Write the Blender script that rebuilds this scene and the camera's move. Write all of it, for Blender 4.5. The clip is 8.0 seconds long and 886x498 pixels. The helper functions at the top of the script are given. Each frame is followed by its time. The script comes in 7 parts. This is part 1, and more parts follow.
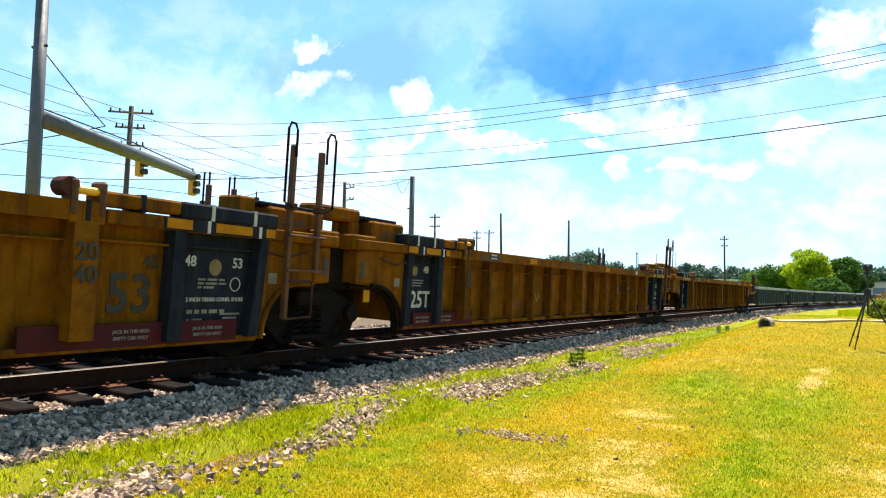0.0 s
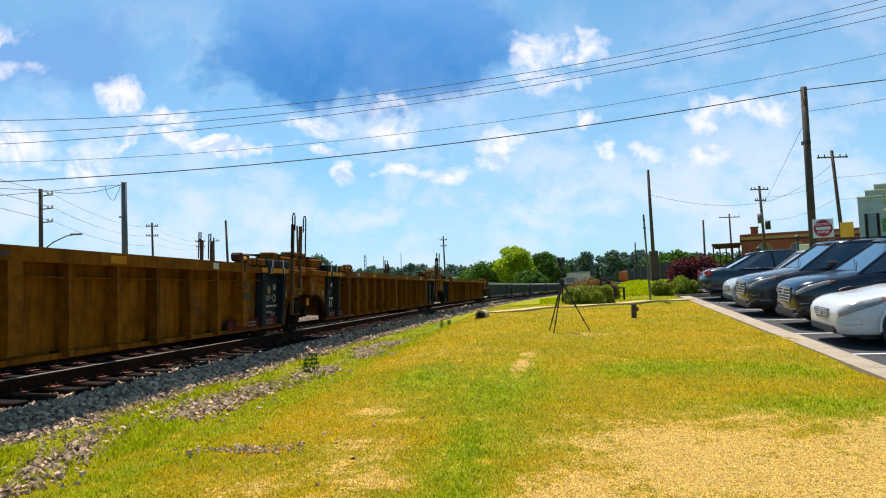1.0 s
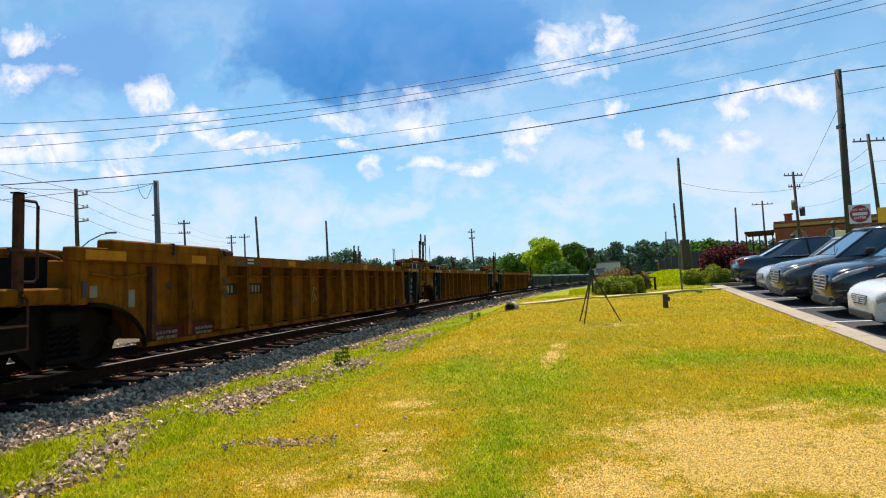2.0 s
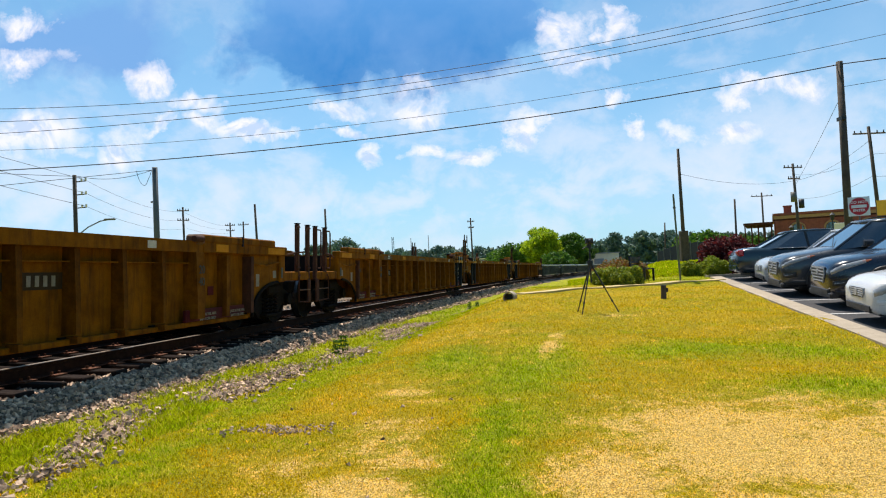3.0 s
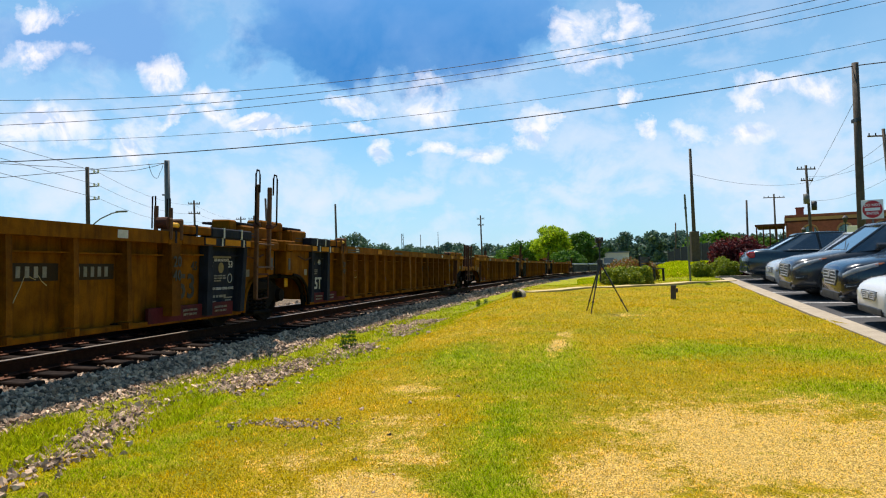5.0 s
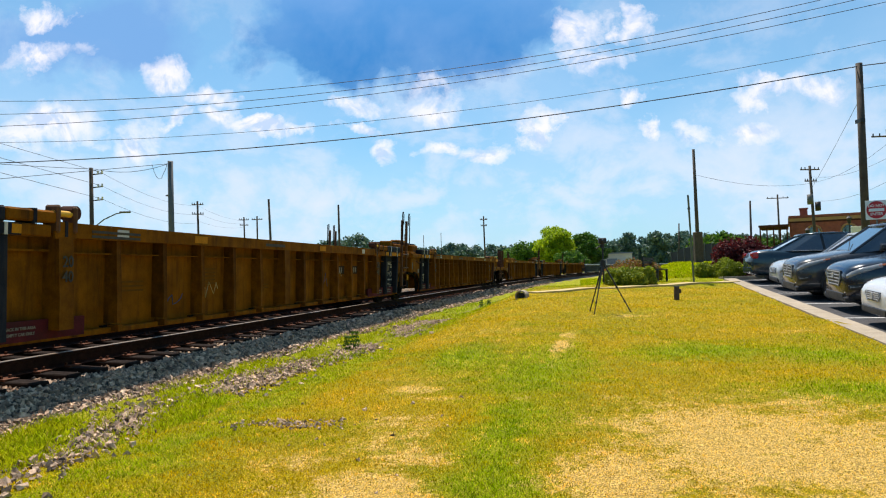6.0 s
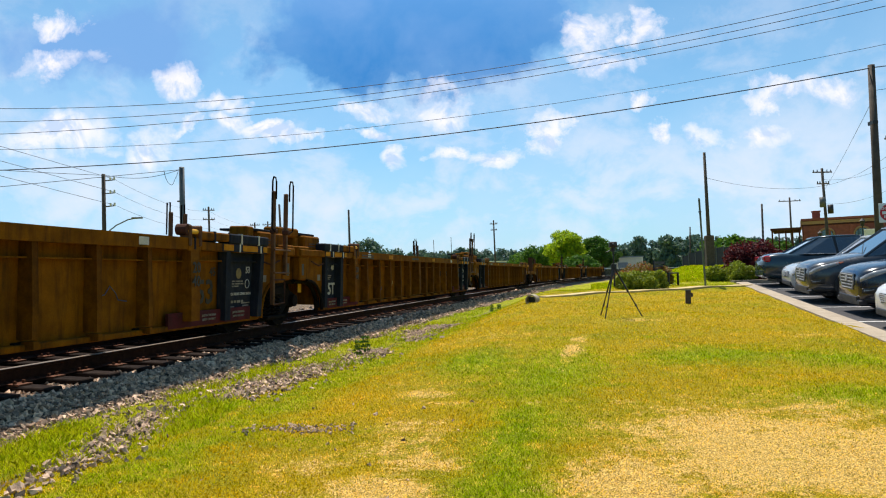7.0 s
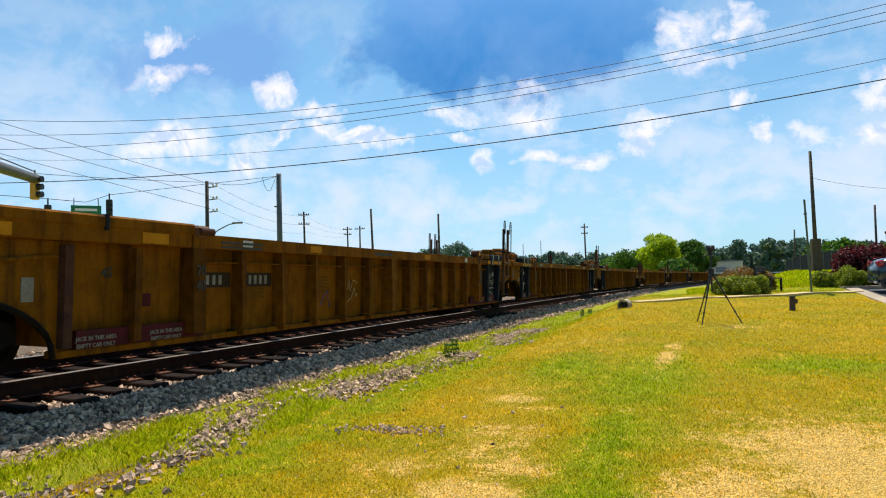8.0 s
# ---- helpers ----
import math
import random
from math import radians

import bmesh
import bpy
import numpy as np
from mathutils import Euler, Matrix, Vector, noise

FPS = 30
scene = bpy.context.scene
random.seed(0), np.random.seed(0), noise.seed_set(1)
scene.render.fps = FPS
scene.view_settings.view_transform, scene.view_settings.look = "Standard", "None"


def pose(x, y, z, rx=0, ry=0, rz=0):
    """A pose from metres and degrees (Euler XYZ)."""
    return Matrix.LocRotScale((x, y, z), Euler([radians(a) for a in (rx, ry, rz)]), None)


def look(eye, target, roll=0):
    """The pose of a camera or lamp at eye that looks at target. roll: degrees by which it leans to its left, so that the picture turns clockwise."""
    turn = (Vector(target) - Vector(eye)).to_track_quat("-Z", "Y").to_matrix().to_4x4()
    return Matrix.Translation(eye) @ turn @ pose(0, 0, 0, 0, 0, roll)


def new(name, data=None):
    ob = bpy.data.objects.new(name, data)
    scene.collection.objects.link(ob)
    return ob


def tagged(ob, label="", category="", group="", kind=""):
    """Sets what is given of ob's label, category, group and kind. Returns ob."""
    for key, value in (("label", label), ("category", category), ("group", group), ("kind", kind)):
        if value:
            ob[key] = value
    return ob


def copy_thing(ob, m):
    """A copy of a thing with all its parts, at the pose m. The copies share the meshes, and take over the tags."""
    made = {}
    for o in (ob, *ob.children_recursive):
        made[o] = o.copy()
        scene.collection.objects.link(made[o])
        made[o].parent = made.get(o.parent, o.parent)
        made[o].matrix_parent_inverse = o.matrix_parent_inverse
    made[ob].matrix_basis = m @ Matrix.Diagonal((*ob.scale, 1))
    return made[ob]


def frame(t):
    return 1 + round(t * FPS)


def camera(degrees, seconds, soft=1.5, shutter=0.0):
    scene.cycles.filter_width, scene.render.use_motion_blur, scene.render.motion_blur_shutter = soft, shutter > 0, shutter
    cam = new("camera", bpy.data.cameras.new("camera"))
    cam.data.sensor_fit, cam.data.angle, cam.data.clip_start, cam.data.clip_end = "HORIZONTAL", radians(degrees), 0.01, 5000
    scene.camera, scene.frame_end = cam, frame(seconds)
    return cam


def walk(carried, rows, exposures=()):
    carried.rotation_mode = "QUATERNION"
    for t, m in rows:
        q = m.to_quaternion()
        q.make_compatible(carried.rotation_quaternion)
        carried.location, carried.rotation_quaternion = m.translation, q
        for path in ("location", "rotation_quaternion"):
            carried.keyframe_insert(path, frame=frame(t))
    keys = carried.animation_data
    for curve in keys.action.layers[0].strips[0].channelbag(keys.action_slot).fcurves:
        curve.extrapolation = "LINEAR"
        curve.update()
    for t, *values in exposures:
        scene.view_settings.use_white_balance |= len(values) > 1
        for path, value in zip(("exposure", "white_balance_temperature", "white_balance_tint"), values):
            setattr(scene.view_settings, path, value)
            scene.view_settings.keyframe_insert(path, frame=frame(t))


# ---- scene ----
# ---------------------------------------------------------------- camera
EYE_Z = 0.818            # above the near rail's head
cam = camera(62.97, 8.0, soft=1.1)
TURNS = [  # seconds, tilt, lean, turn
    (0.0, 93.15, -1.19, 19.42), (0.1, 92.64, -0.98, 10.70), (0.2, 92.36, -0.48, 6.11), (0.3, 92.26, -0.02, 3.86),
    (0.4, 92.27, 0.50, 1.48), (0.5, 92.45, 1.17, -0.04), (1.0, 93.35, 2.28, -1.61), (1.5, 93.52, 2.89, 0.18),
    (2.0, 92.87, 3.08, 0.69), (3.5, 91.95, 2.34, 0.67), (4.0, 91.89, 2.10, 0.90), (4.5, 91.79, 1.89, 1.13),
    (6.0, 91.85, 1.73, 1.54), (6.5, 92.05, 1.85, 1.70), (7.0, 92.23, 1.91, 2.35), (7.5, 92.46, 1.81, 4.86),
    (8.0, 92.74, 1.58, 9.40)]
walk(cam, [(t, pose(0, 0, EYE_Z, a, b, c)) for t, a, b, c in TURNS],
     exposures=[(0.0, 1.08, 6500, 14), (0.4, 0.70, 6500, 14), (0.9, 0.46, 6500, 14), (1.5, 0.42, 6500, 14), (8.0, 0.42, 6500, 14)])

# ---------------------------------------------------------------- light
SUN_EL, SUN_AZ = 66.0, -12.0          # azimuth to the right of straight ahead (+y)
sun_way = Vector((math.sin(radians(SUN_AZ)) * math.cos(radians(SUN_EL)), math.cos(radians(SUN_AZ)) * math.cos(radians(SUN_EL)), math.sin(radians(SUN_EL))))
sun = new("sun", bpy.data.lights.new("sun", "SUN"))
sun.data.energy, sun.data.angle, sun.data.color = 5.0, radians(0.6), (1.0, 0.92, 0.79)
sun.matrix_world = look(sun_way * 50, (0, 0, 0))


def nd(nt, kind, **kw):
    n = nt.nodes.new(kind)
    for key, value in kw.items():
        n.inputs[key.replace("_", " ")].default_value = value
    return n


def math_node(nt, op, a, b=None, clamp=False):
    n = nt.nodes.new("ShaderNodeMath")

    n.operation, n.use_clamp = op, clamp
    for i, v in enumerate((a, b)):
        if v is None:
            continue
        if isinstance(v, (int, float)):
            n.inputs[i].default_value = v
        else:
            nt.links.new(v, n.inputs[i])
    return n.outputs[0]


def ramp(nt, src, stops):
    n = nt.nodes.new("ShaderNodeValToRGB")
    while len(n.color_ramp.elements) < len(stops):
        n.color_ramp.elements.new(0.5)
    for e, (p, c) in zip(n.color_ramp.elements, stops):
        e.position = p
        e.color = (*c, 1) if isinstance(c, tuple) else (c, c, c, 1)
    nt.links.new(src, n.inputs[0])
    return n.outputs[0]


def mix(nt, fac, a, b, blend="MIX"):
    n = nt.nodes.new("ShaderNodeMix")
    n.data_type, n.blend_type = "RGBA", blend
    for i, v in ((0, fac), (6, a), (7, b)):
        if isinstance(v, (int, float)):
            n.inputs[i].default_value = v if i == 0 else (v, v, v, 1)
        elif isinstance(v, tuple):
            n.inputs[i].default_value = (*v, 1)
        else:
            nt.links.new(v, n.inputs[i])
    return n.outputs[2]


def make_world():
    w = bpy.data.worlds.new("world")
    scene.world = w
    w.use_nodes = True
    nt = w.node_tree
    nt.nodes.clear()
    out, bg = nt.nodes.new("ShaderNodeOutputWorld"), nt.nodes.new("ShaderNodeBackground")
    sky = nt.nodes.new("ShaderNodeTexSky")
    sky.sky_type, sky.sun_disc = "NISHITA", False
    sky.sun_elevation, sky.sun_rotation = radians(SUN_EL), radians(SUN_AZ)
    sky.air_density, sky.dust_density, sky.ozone_density = 1.0, 0.6, 1.5
    co = nt.nodes.new("ShaderNodeTexCoord").outputs["Generated"]
    sep = nt.nodes.new("ShaderNodeSeparateXYZ")
    nt.links.new(co, sep.inputs[0])
    x, y, z = sep.outputs
    def stretched(sx, sy, sz):
        n = nt.nodes.new("ShaderNodeVectorMath")
        n.operation = "MULTIPLY"
        nt.links.new(co, n.inputs[0])
        n.inputs[1].default_value = (sx, sy, sz)
        return n.outputs[0]

    def cloud_noise(vec, scale, detail=8.0, rough=0.56, warp=0.0):
        n = nd(nt, "ShaderNodeTexNoise", Scale=scale, Detail=detail, Roughness=rough, Distortion=warp)
        nt.links.new(vec, n.inputs["Vector"])
        return n.outputs[0]

    dt = nt.nodes.new("ShaderNodeVectorMath")
    dt.operation = "DOT_PRODUCT"
    nt.links.new(co, dt.inputs[0])
    dt.inputs[1].default_value = sun_way
    half = nt.nodes.new("ShaderNodeMath")
    half.operation = "MULTIPLY_ADD"
    half.inputs[1].default_value = half.inputs[2].default_value = 0.5
    nt.links.new(dt.outputs["Value"], half.inputs[0])
    ahead = ramp(nt, half.outputs[0], [(0.0, 0.05), (0.5, 0.08), (0.70, 1.0), (1.0, 1.0)])
    wide = cloud_noise(stretched(1, 1, 1.5), 3.2, 7.0)
    puff = cloud_noise(stretched(1, 1, 1.45), 11.0, 10.0, 0.60, 0.2)
    height = ramp(nt, z, [(0.0, 1.0), (0.10, 0.80), (0.24, 0.45), (0.50, 0.10)])
    # veil of thin cloud, thick towards the horizon and towards the sun
    veil = math_node(nt, "MULTIPLY", math_node(nt, "MULTIPLY", ramp(nt, wide, [(0.25, 0.35), (0.7, 1.0)]), height), ahead)
    # the sky ahead as a plane one metre off: P = (x / y, z / y)
    fy = math_node(nt, "MAXIMUM", y, 0.05)
    comb = nt.nodes.new("ShaderNodeCombineXYZ")
    nt.links.new(math_node(nt, "DIVIDE", x, fy), comb.inputs[0])
    nt.links.new(math_node(nt, "DIVIDE", z, fy), comb.inputs[1])
    P = comb.outputs[0]
    V = math_node(nt, "DIVIDE", z, fy)
    wn = nd(nt, "ShaderNodeTexNoise", Scale=7.5, Detail=9.0, Roughness=0.60)
    nt.links.new(P, wn.inputs["Vector"])
    warp = nt.nodes.new("ShaderNodeVectorMath")
    warp.operation = "MULTIPLY_ADD"
    nt.links.new(wn.outputs["Color"], warp.inputs[0])
    warp.inputs[1].default_value = (0.26, 0.17, 0)
    warp.inputs[2].default_value = (-0.13, -0.085, 0)
    bent = nt.nodes.new("ShaderNodeVectorMath")
    bent.operation = "ADD"
    nt.links.new(P, bent.inputs[0])
    nt.links.new(warp.outputs[0], bent.inputs[1])
    curl = cloud_noise(P, 15.0, 10.0, 0.62, 0.5)
    lump = cloud_noise(P, 6.0, 5.0, 0.55, 0.3)
    up = nt.nodes.new("ShaderNodeVectorMath")
    up.operation = "ADD"
    nt.links.new(P, up.inputs[0])
    up.inputs[1].default_value = (0.004, 0.014, 0)
    curl_up = cloud_noise(up.outputs[0], 15.0, 10.0, 0.62, 0.5)

    def inside(cu, cv, ru, rv):
        """1 at the middle of an oval on that plane, 0 on its rim, less outside."""
        m = nt.nodes.new("ShaderNodeVectorMath")
        m.operation = "MULTIPLY_ADD"
        nt.links.new(bent.outputs[0], m.inputs[0])
        m.inputs[1].default_value = (1 / ru, 1 / rv, 0)
        m.inputs[2].default_value = (-cu / ru, -cv / rv, 0)
        l = nt.nodes.new("ShaderNodeVectorMath")
        l.operation = "LENGTH"
        nt.links.new(m.outputs[0], l.inputs[0])
        return math_node(nt, "SUBTRACT", 1.0, l.outputs["Value"])

    def rough(field, fine, coarse):
        f = math_node(nt, "ADD", field, math_node(nt, "MULTIPLY", math_node(nt, "SUBTRACT", curl, 0.5), fine))
        return math_node(nt, "ADD", f, math_node(nt, "MULTIPLY", math_node(nt, "SUBTRACT", lump, 0.5), coarse))

    base = nt.nodes.new("ShaderNodeVectorMath")
    base.operation = "SCALE"
    nt.links.new(sky.outputs[0], base.inputs[0])
    base.inputs["Scale"].default_value = SKY
    blue = mix(nt, 1.0, base.outputs[0], (0.46, 1.05, 1.22), "MULTIPLY")
    c = mix(nt, veil, blue, (0.46, 0.61, 0.77))
    # thin scattered cloud, low down and all round
    heap = math_node(nt, "MULTIPLY", ramp(nt, math_node(nt, "ADD", math_node(nt, "MULTIPLY", puff, 0.7), math_node(nt, "MULTIPLY", wide, 0.3)), [(0.47, 0.0), (0.56, 0.6), (0.66, 0.9)]), ramp(nt, z, [(0.0, 0.35), (0.10, 0.75), (0.22, 0.45), (0.40, 0.12)]))
    heap = math_node(nt, "MULTIPLY", heap, ramp(nt, half.outputs[0], [(0.3, 0.20), (0.7, 1.0)]))
    c = mix(nt, heap, c, (0.66, 0.69, 0.75))
    # a large and a small grey-blue bank, darkest along the foot
    foot = ramp(nt, V, [(0.27, 0.0), (0.42, 1.0)])
    tone = mix(nt, foot, (0.030, 0.190, 0.48), (0.10, 0.29, 0.60))
    tone = mix(nt, ramp(nt, lump, [(0.45, 0.0), (0.70, 0.35)]), tone, (0.26, 0.42, 0.68))
    c = mix(nt, ramp(nt, rough(inside(-0.075, 0.362, 0.262, 0.118), 0.45, 0.75), [(0.0, 0.0), (0.22, 0.85), (0.5, 1.0)]), c, tone)
    c = mix(nt, ramp(nt, rough(inside(-0.53, 0.352, 0.19, 0.060), 0.5, 1.1), [(0.0, 0.0), (0.5, 0.9)]), c, (0.15, 0.33, 0.62))
    # heaps of cumulus, white at the rim and greyer within
    field = None
    for puff_at in PUFFS:
        f = inside(*puff_at)
        field = f if field is None else math_node(nt, "MAXIMUM", field, f)
    dense = rough(field, 1.2, 0.6)
    crest = math_node(nt, "MULTIPLY", math_node(nt, "SUBTRACT", curl, curl_up), 5.0)
    lit = ramp(nt, math_node(nt, "SUBTRACT", math_node(nt, "ADD", crest, 0.75), math_node(nt, "MULTIPLY", dense, 0.30)), [(0.10, 0.0), (0.70, 1.0)])
    c = mix(nt, ramp(nt, dense, [(0.0, 0.0), (0.25, 0.34), (0.60, 0.72), (1.0, 0.90)]), c, mix(nt, lit, (0.46, 0.57, 0.75), (0.80, 0.79, 0.82)))
    nt.links.new(c, bg.inputs[0])
    bg.inputs[1].default_value = 1.0
    nt.links.new(bg.outputs[0], out.inputs[0])


SKY = 0.080
# cumulus heaps ahead: middle and half size on a plane one metre off
PUFFS = [(-0.579, 0.390, 0.047, 0.020), (-0.596, 0.330, 0.074, 0.022), (-0.405, 0.306, 0.039, 0.030), (-0.582, 0.218, 0.086, 0.035), (-0.447, 0.208, 0.066, 0.033), (-0.322, 0.259, 0.048, 0.023), (-0.307, 0.223, 0.037, 0.022),
         (-0.383, 0.228, 0.033, 0.014), (-0.244, 0.200, 0.048, 0.014), (-0.161, 0.195, 0.037, 0.013), (-0.114, 0.162, 0.037, 0.019), (-0.156, 0.236, 0.043, 0.022), (-0.038, 0.232, 0.059, 0.030), (0.042, 0.157, 0.048, 0.022),
         (-0.025, 0.166, 0.037, 0.017), (0.094, 0.199, 0.022, 0.033), (0.179, 0.346, 0.043, 0.035), (0.246, 0.349, 0.027, 0.023), (0.193, 0.298, 0.048, 0.028), (0.251, 0.253, 0.031, 0.017), (0.282, 0.195, 0.022, 0.022),
         (0.424, 0.230, 0.074, 0.017), (0.498, 0.235, 0.052, 0.027), (0.390, 0.171, 0.066, 0.022)]
make_world()


# ---------------------------------------------------------------- materials
def srgb(r, g, b):
    return tuple(((v / 255) / 12.92 if v <= 10 else ((v / 255 + 0.055) / 1.055) ** 2.4) for v in (r, g, b))


def mat(name, a, b=None, rough=0.7, metal=0.0, scale=6.0, bump=0.15, fine=60.0, dirt=None, dirt_amount=0.4, vary=0.0, streak=False, coat=0.0, spec=0.5, island=False):
    """Two tones in clouds, fine grain in the relief, and dirt in patches or in streaks that run down."""
    b = b or tuple(v * 0.75 for v in a)
    m = bpy.data.materials.new(name)
    m.use_nodes = True
    nt = m.node_tree
    p = nt.nodes["Principled BSDF"]
    co = nt.nodes.new("ShaderNodeTexCoord").outputs["Object"]
    n1 = nd(nt, "ShaderNodeTexNoise", Scale=scale, Detail=6.0, Roughness=0.65)
    n2 = nd(nt, "ShaderNodeTexNoise", Scale=fine, Detail=3.0, Roughness=0.6)
    for n in (n1, n2):
        nt.links.new(co, n.inputs["Vector"])
    c = mix(nt, ramp(nt, n1.outputs[0], [(0.35, 0.0), (0.68, 1.0)]), a, b)
    c = mix(nt, 0.35, c, mix(nt, 1.0, c, ramp(nt, n2.outputs[0], [(0.3, 0.55), (0.7, 1.35)]), "MULTIPLY"))
    if dirt:
        mp = nt.nodes.new("ShaderNodeMapping")
        mp.inputs["Scale"].default_value = (1, 1, 0.12) if streak else (1, 1, 1)
        nt.links.new(co, mp.inputs[0])
        n3 = nd(nt, "ShaderNodeTexNoise", Scale=scale * (2.2 if streak else 0.5), Detail=7.0, Roughness=0.7)
        nt.links.new(mp.outputs[0], n3.inputs["Vector"])
        c = mix(nt, ramp(nt, n3.outputs[0], [(0.48, 0.0), (0.72, dirt_amount)]), c, dirt)
    if vary:
        r = nt.nodes.new("ShaderNodeNewGeometry").outputs["Random Per Island"] if island else nt.nodes.new("ShaderNodeObjectInfo").outputs["Random"]
        c = mix(nt, 1.0, c, ramp(nt, r, [(0.0, 1 - vary), (1.0, 1 + vary)]), "MULTIPLY")
    nt.links.new(c, p.inputs["Base Color"])
    p.inputs["Metallic"].default_value = metal
    p.inputs["Specular IOR Level"].default_value = spec
    p.inputs["Coat Weight"].default_value = coat
    nt.links.new(ramp(nt, n1.outputs[0], [(0.3, max(0.02, rough - 0.1)), (0.7, min(1.0, rough + 0.1))]), p.inputs["Roughness"])
    if bump:
        bn = nd(nt, "ShaderNodeBump", Strength=bump, Distance=0.01)
        nt.links.new(n2.outputs[0], bn.inputs["Height"])
        nt.links.new(bn.outputs[0], p.inputs["Normal"])
    return m


def leafy(name, a, b, c, through_light=0.35):
    """Leaves: a tone of its own on every leaf, some light passing through."""
    m = bpy.data.materials.new(name)
    m.use_nodes = True
    nt = m.node_tree
    p = nt.nodes["Principled BSDF"]
    r = nt.nodes.new("ShaderNodeNewGeometry").outputs["Random Per Island"]
    col = ramp(nt, r, [(0.0, a), (0.55, b), (1.0, c)])
    nt.links.new(col, p.inputs["Base Color"])
    p.inputs["Roughness"].default_value = 0.6
    p.inputs["Specular IOR Level"].default_value = 0.3
    tr = nt.nodes.new("ShaderNodeBsdfTranslucent")
    nt.links.new(col, tr.inputs[0])
    mx = nt.nodes.new("ShaderNodeMixShader")
    mx.inputs[0].default_value = through_light
    nt.links.new(p.outputs[0], mx.inputs[1])
    nt.links.new(tr.outputs[0], mx.inputs[2])
    nt.links.new(mx.outputs[0], nt.nodes["Material Output"].inputs[0])
    return m


YELLOW = mat("rail_yellow", (0.238, 0.083, 0.0010), (0.132, 0.046, 0.0010), 0.85, spec=0.08, scale=3.0, dirt=(0.030, 0.014, 0.005), dirt_amount=0.85, streak=True, bump=0.1)
BRIGHT = mat("fresh_yellow", (0.80, 0.42, 0.02), (0.72, 0.36, 0.02), 0.5, scale=3.0, bump=0.05)
RIBPAINT = mat("rib_paint", (0.200, 0.070, 0.0010), (0.085, 0.030, 0.003), 0.85, spec=0.08, scale=4.0, dirt=(0.040, 0.014, 0.006), dirt_amount=0.8, streak=True, bump=0.1, vary=0.35)
ORANGE = mat("orange_reflector", (0.50, 0.20, 0.003), (0.40, 0.15, 0.003), 0.7, bump=0.03, spec=0.1)
SLATE = mat("slate_paint", (0.016, 0.020, 0.030), (0.010, 0.012, 0.018), 0.85, spec=0.1, scale=4, dirt=(0.07, 0.055, 0.04), dirt_amount=0.4, streak=True)
PRIMER = mat("red_primer", (0.090, 0.010, 0.013), (0.055, 0.008, 0.010), 0.85, spec=0.15, scale=5, dirt=(0.05, 0.025, 0.02), dirt_amount=0.6)
RUST = mat("rust_brown", (0.085, 0.032, 0.018), (0.045, 0.020, 0.014), 0.9, spec=0.15, scale=7, bump=0.4)
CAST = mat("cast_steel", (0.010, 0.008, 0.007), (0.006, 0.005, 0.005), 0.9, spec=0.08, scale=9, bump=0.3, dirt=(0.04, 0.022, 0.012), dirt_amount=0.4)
TREAD = mat("wheel_steel", (0.22, 0.20, 0.19), (0.12, 0.09, 0.07), 0.35, metal=0.9, scale=9, bump=0.05)
WHITE_LETTER = mat("white_lettering", (0.56, 0.53, 0.46), (0.42, 0.39, 0.32), 0.7, bump=0.03)
BLACK_LETTER = mat("black_lettering", (0.035, 0.028, 0.015), (0.022, 0.018, 0.012), 0.7, bump=0.03)
GREYCAR = mat("blue_grey_car", (0.045, 0.060, 0.078), (0.035, 0.042, 0.052), 0.65, scale=3, dirt=(0.02, 0.016, 0.014), dirt_amount=0.5, streak=True)
PALE_GREY = mat("pale_grey_paint", (0.30, 0.34, 0.38), (0.2, 0.22, 0.25), 0.6, scale=3)
RAILSTEEL = mat("rail_side_rust", (0.026, 0.011, 0.007), (0.014, 0.007, 0.005), 0.9, spec=0.15, scale=11, bump=0.3)
RAILTOP = mat("rail_head_polished", (0.40, 0.34, 0.28), (0.22, 0.16, 0.12), 0.38, metal=1.0, scale=14, bump=0.03)
TIE = mat("creosote_timber", (0.020, 0.012, 0.008), (0.011, 0.007, 0.006), 0.95, scale=9, bump=0.6, fine=120, vary=0.35, spec=0.1)
PLATE = mat("tie_plate_rust", (0.13, 0.050, 0.026), (0.07, 0.03, 0.016), 0.9, spec=0.15, scale=16, bump=0.4)
STONE = mat("ballast_stone", (0.58, 0.405, 0.27), (0.16, 0.105, 0.065), 0.9, scale=12, bump=0.5, fine=140, vary=0.75, island=True)
CONCRETE = mat("kerb_concrete", (0.38, 0.31, 0.22), (0.29, 0.24, 0.17), 0.9, scale=3, bump=0.3, fine=90, vary=0.08)
WALKWAY = mat("sandy_concrete", (0.52, 0.40, 0.17), (0.42, 0.32, 0.13), 0.9, scale=3, bump=0.3)
ASPHALT = mat("asphalt", (0.046, 0.046, 0.049), (0.032, 0.032, 0.035), 0.9, scale=2, bump=0.5, fine=160, dirt=(0.09, 0.085, 0.08), dirt_amount=0.35)
STRIPE = mat("parking_stripe", (0.72, 0.72, 0.70), (0.55, 0.55, 0.53), 0.8, scale=8)
WOODPOLE = mat("weathered_pole_wood", (0.085, 0.065, 0.050), (0.055, 0.042, 0.034), 0.9, scale=4, bump=0.5, streak=True, dirt=(0.03, 0.024, 0.02))
STEELPOLE = mat("grey_steel_pole", (0.12, 0.125, 0.125), (0.09, 0.095, 0.095), 0.6, metal=0.2, scale=4)
WIRE = mat("black_cable", (0.012, 0.012, 0.014), (0.010, 0.010, 0.011), 0.7, bump=0)
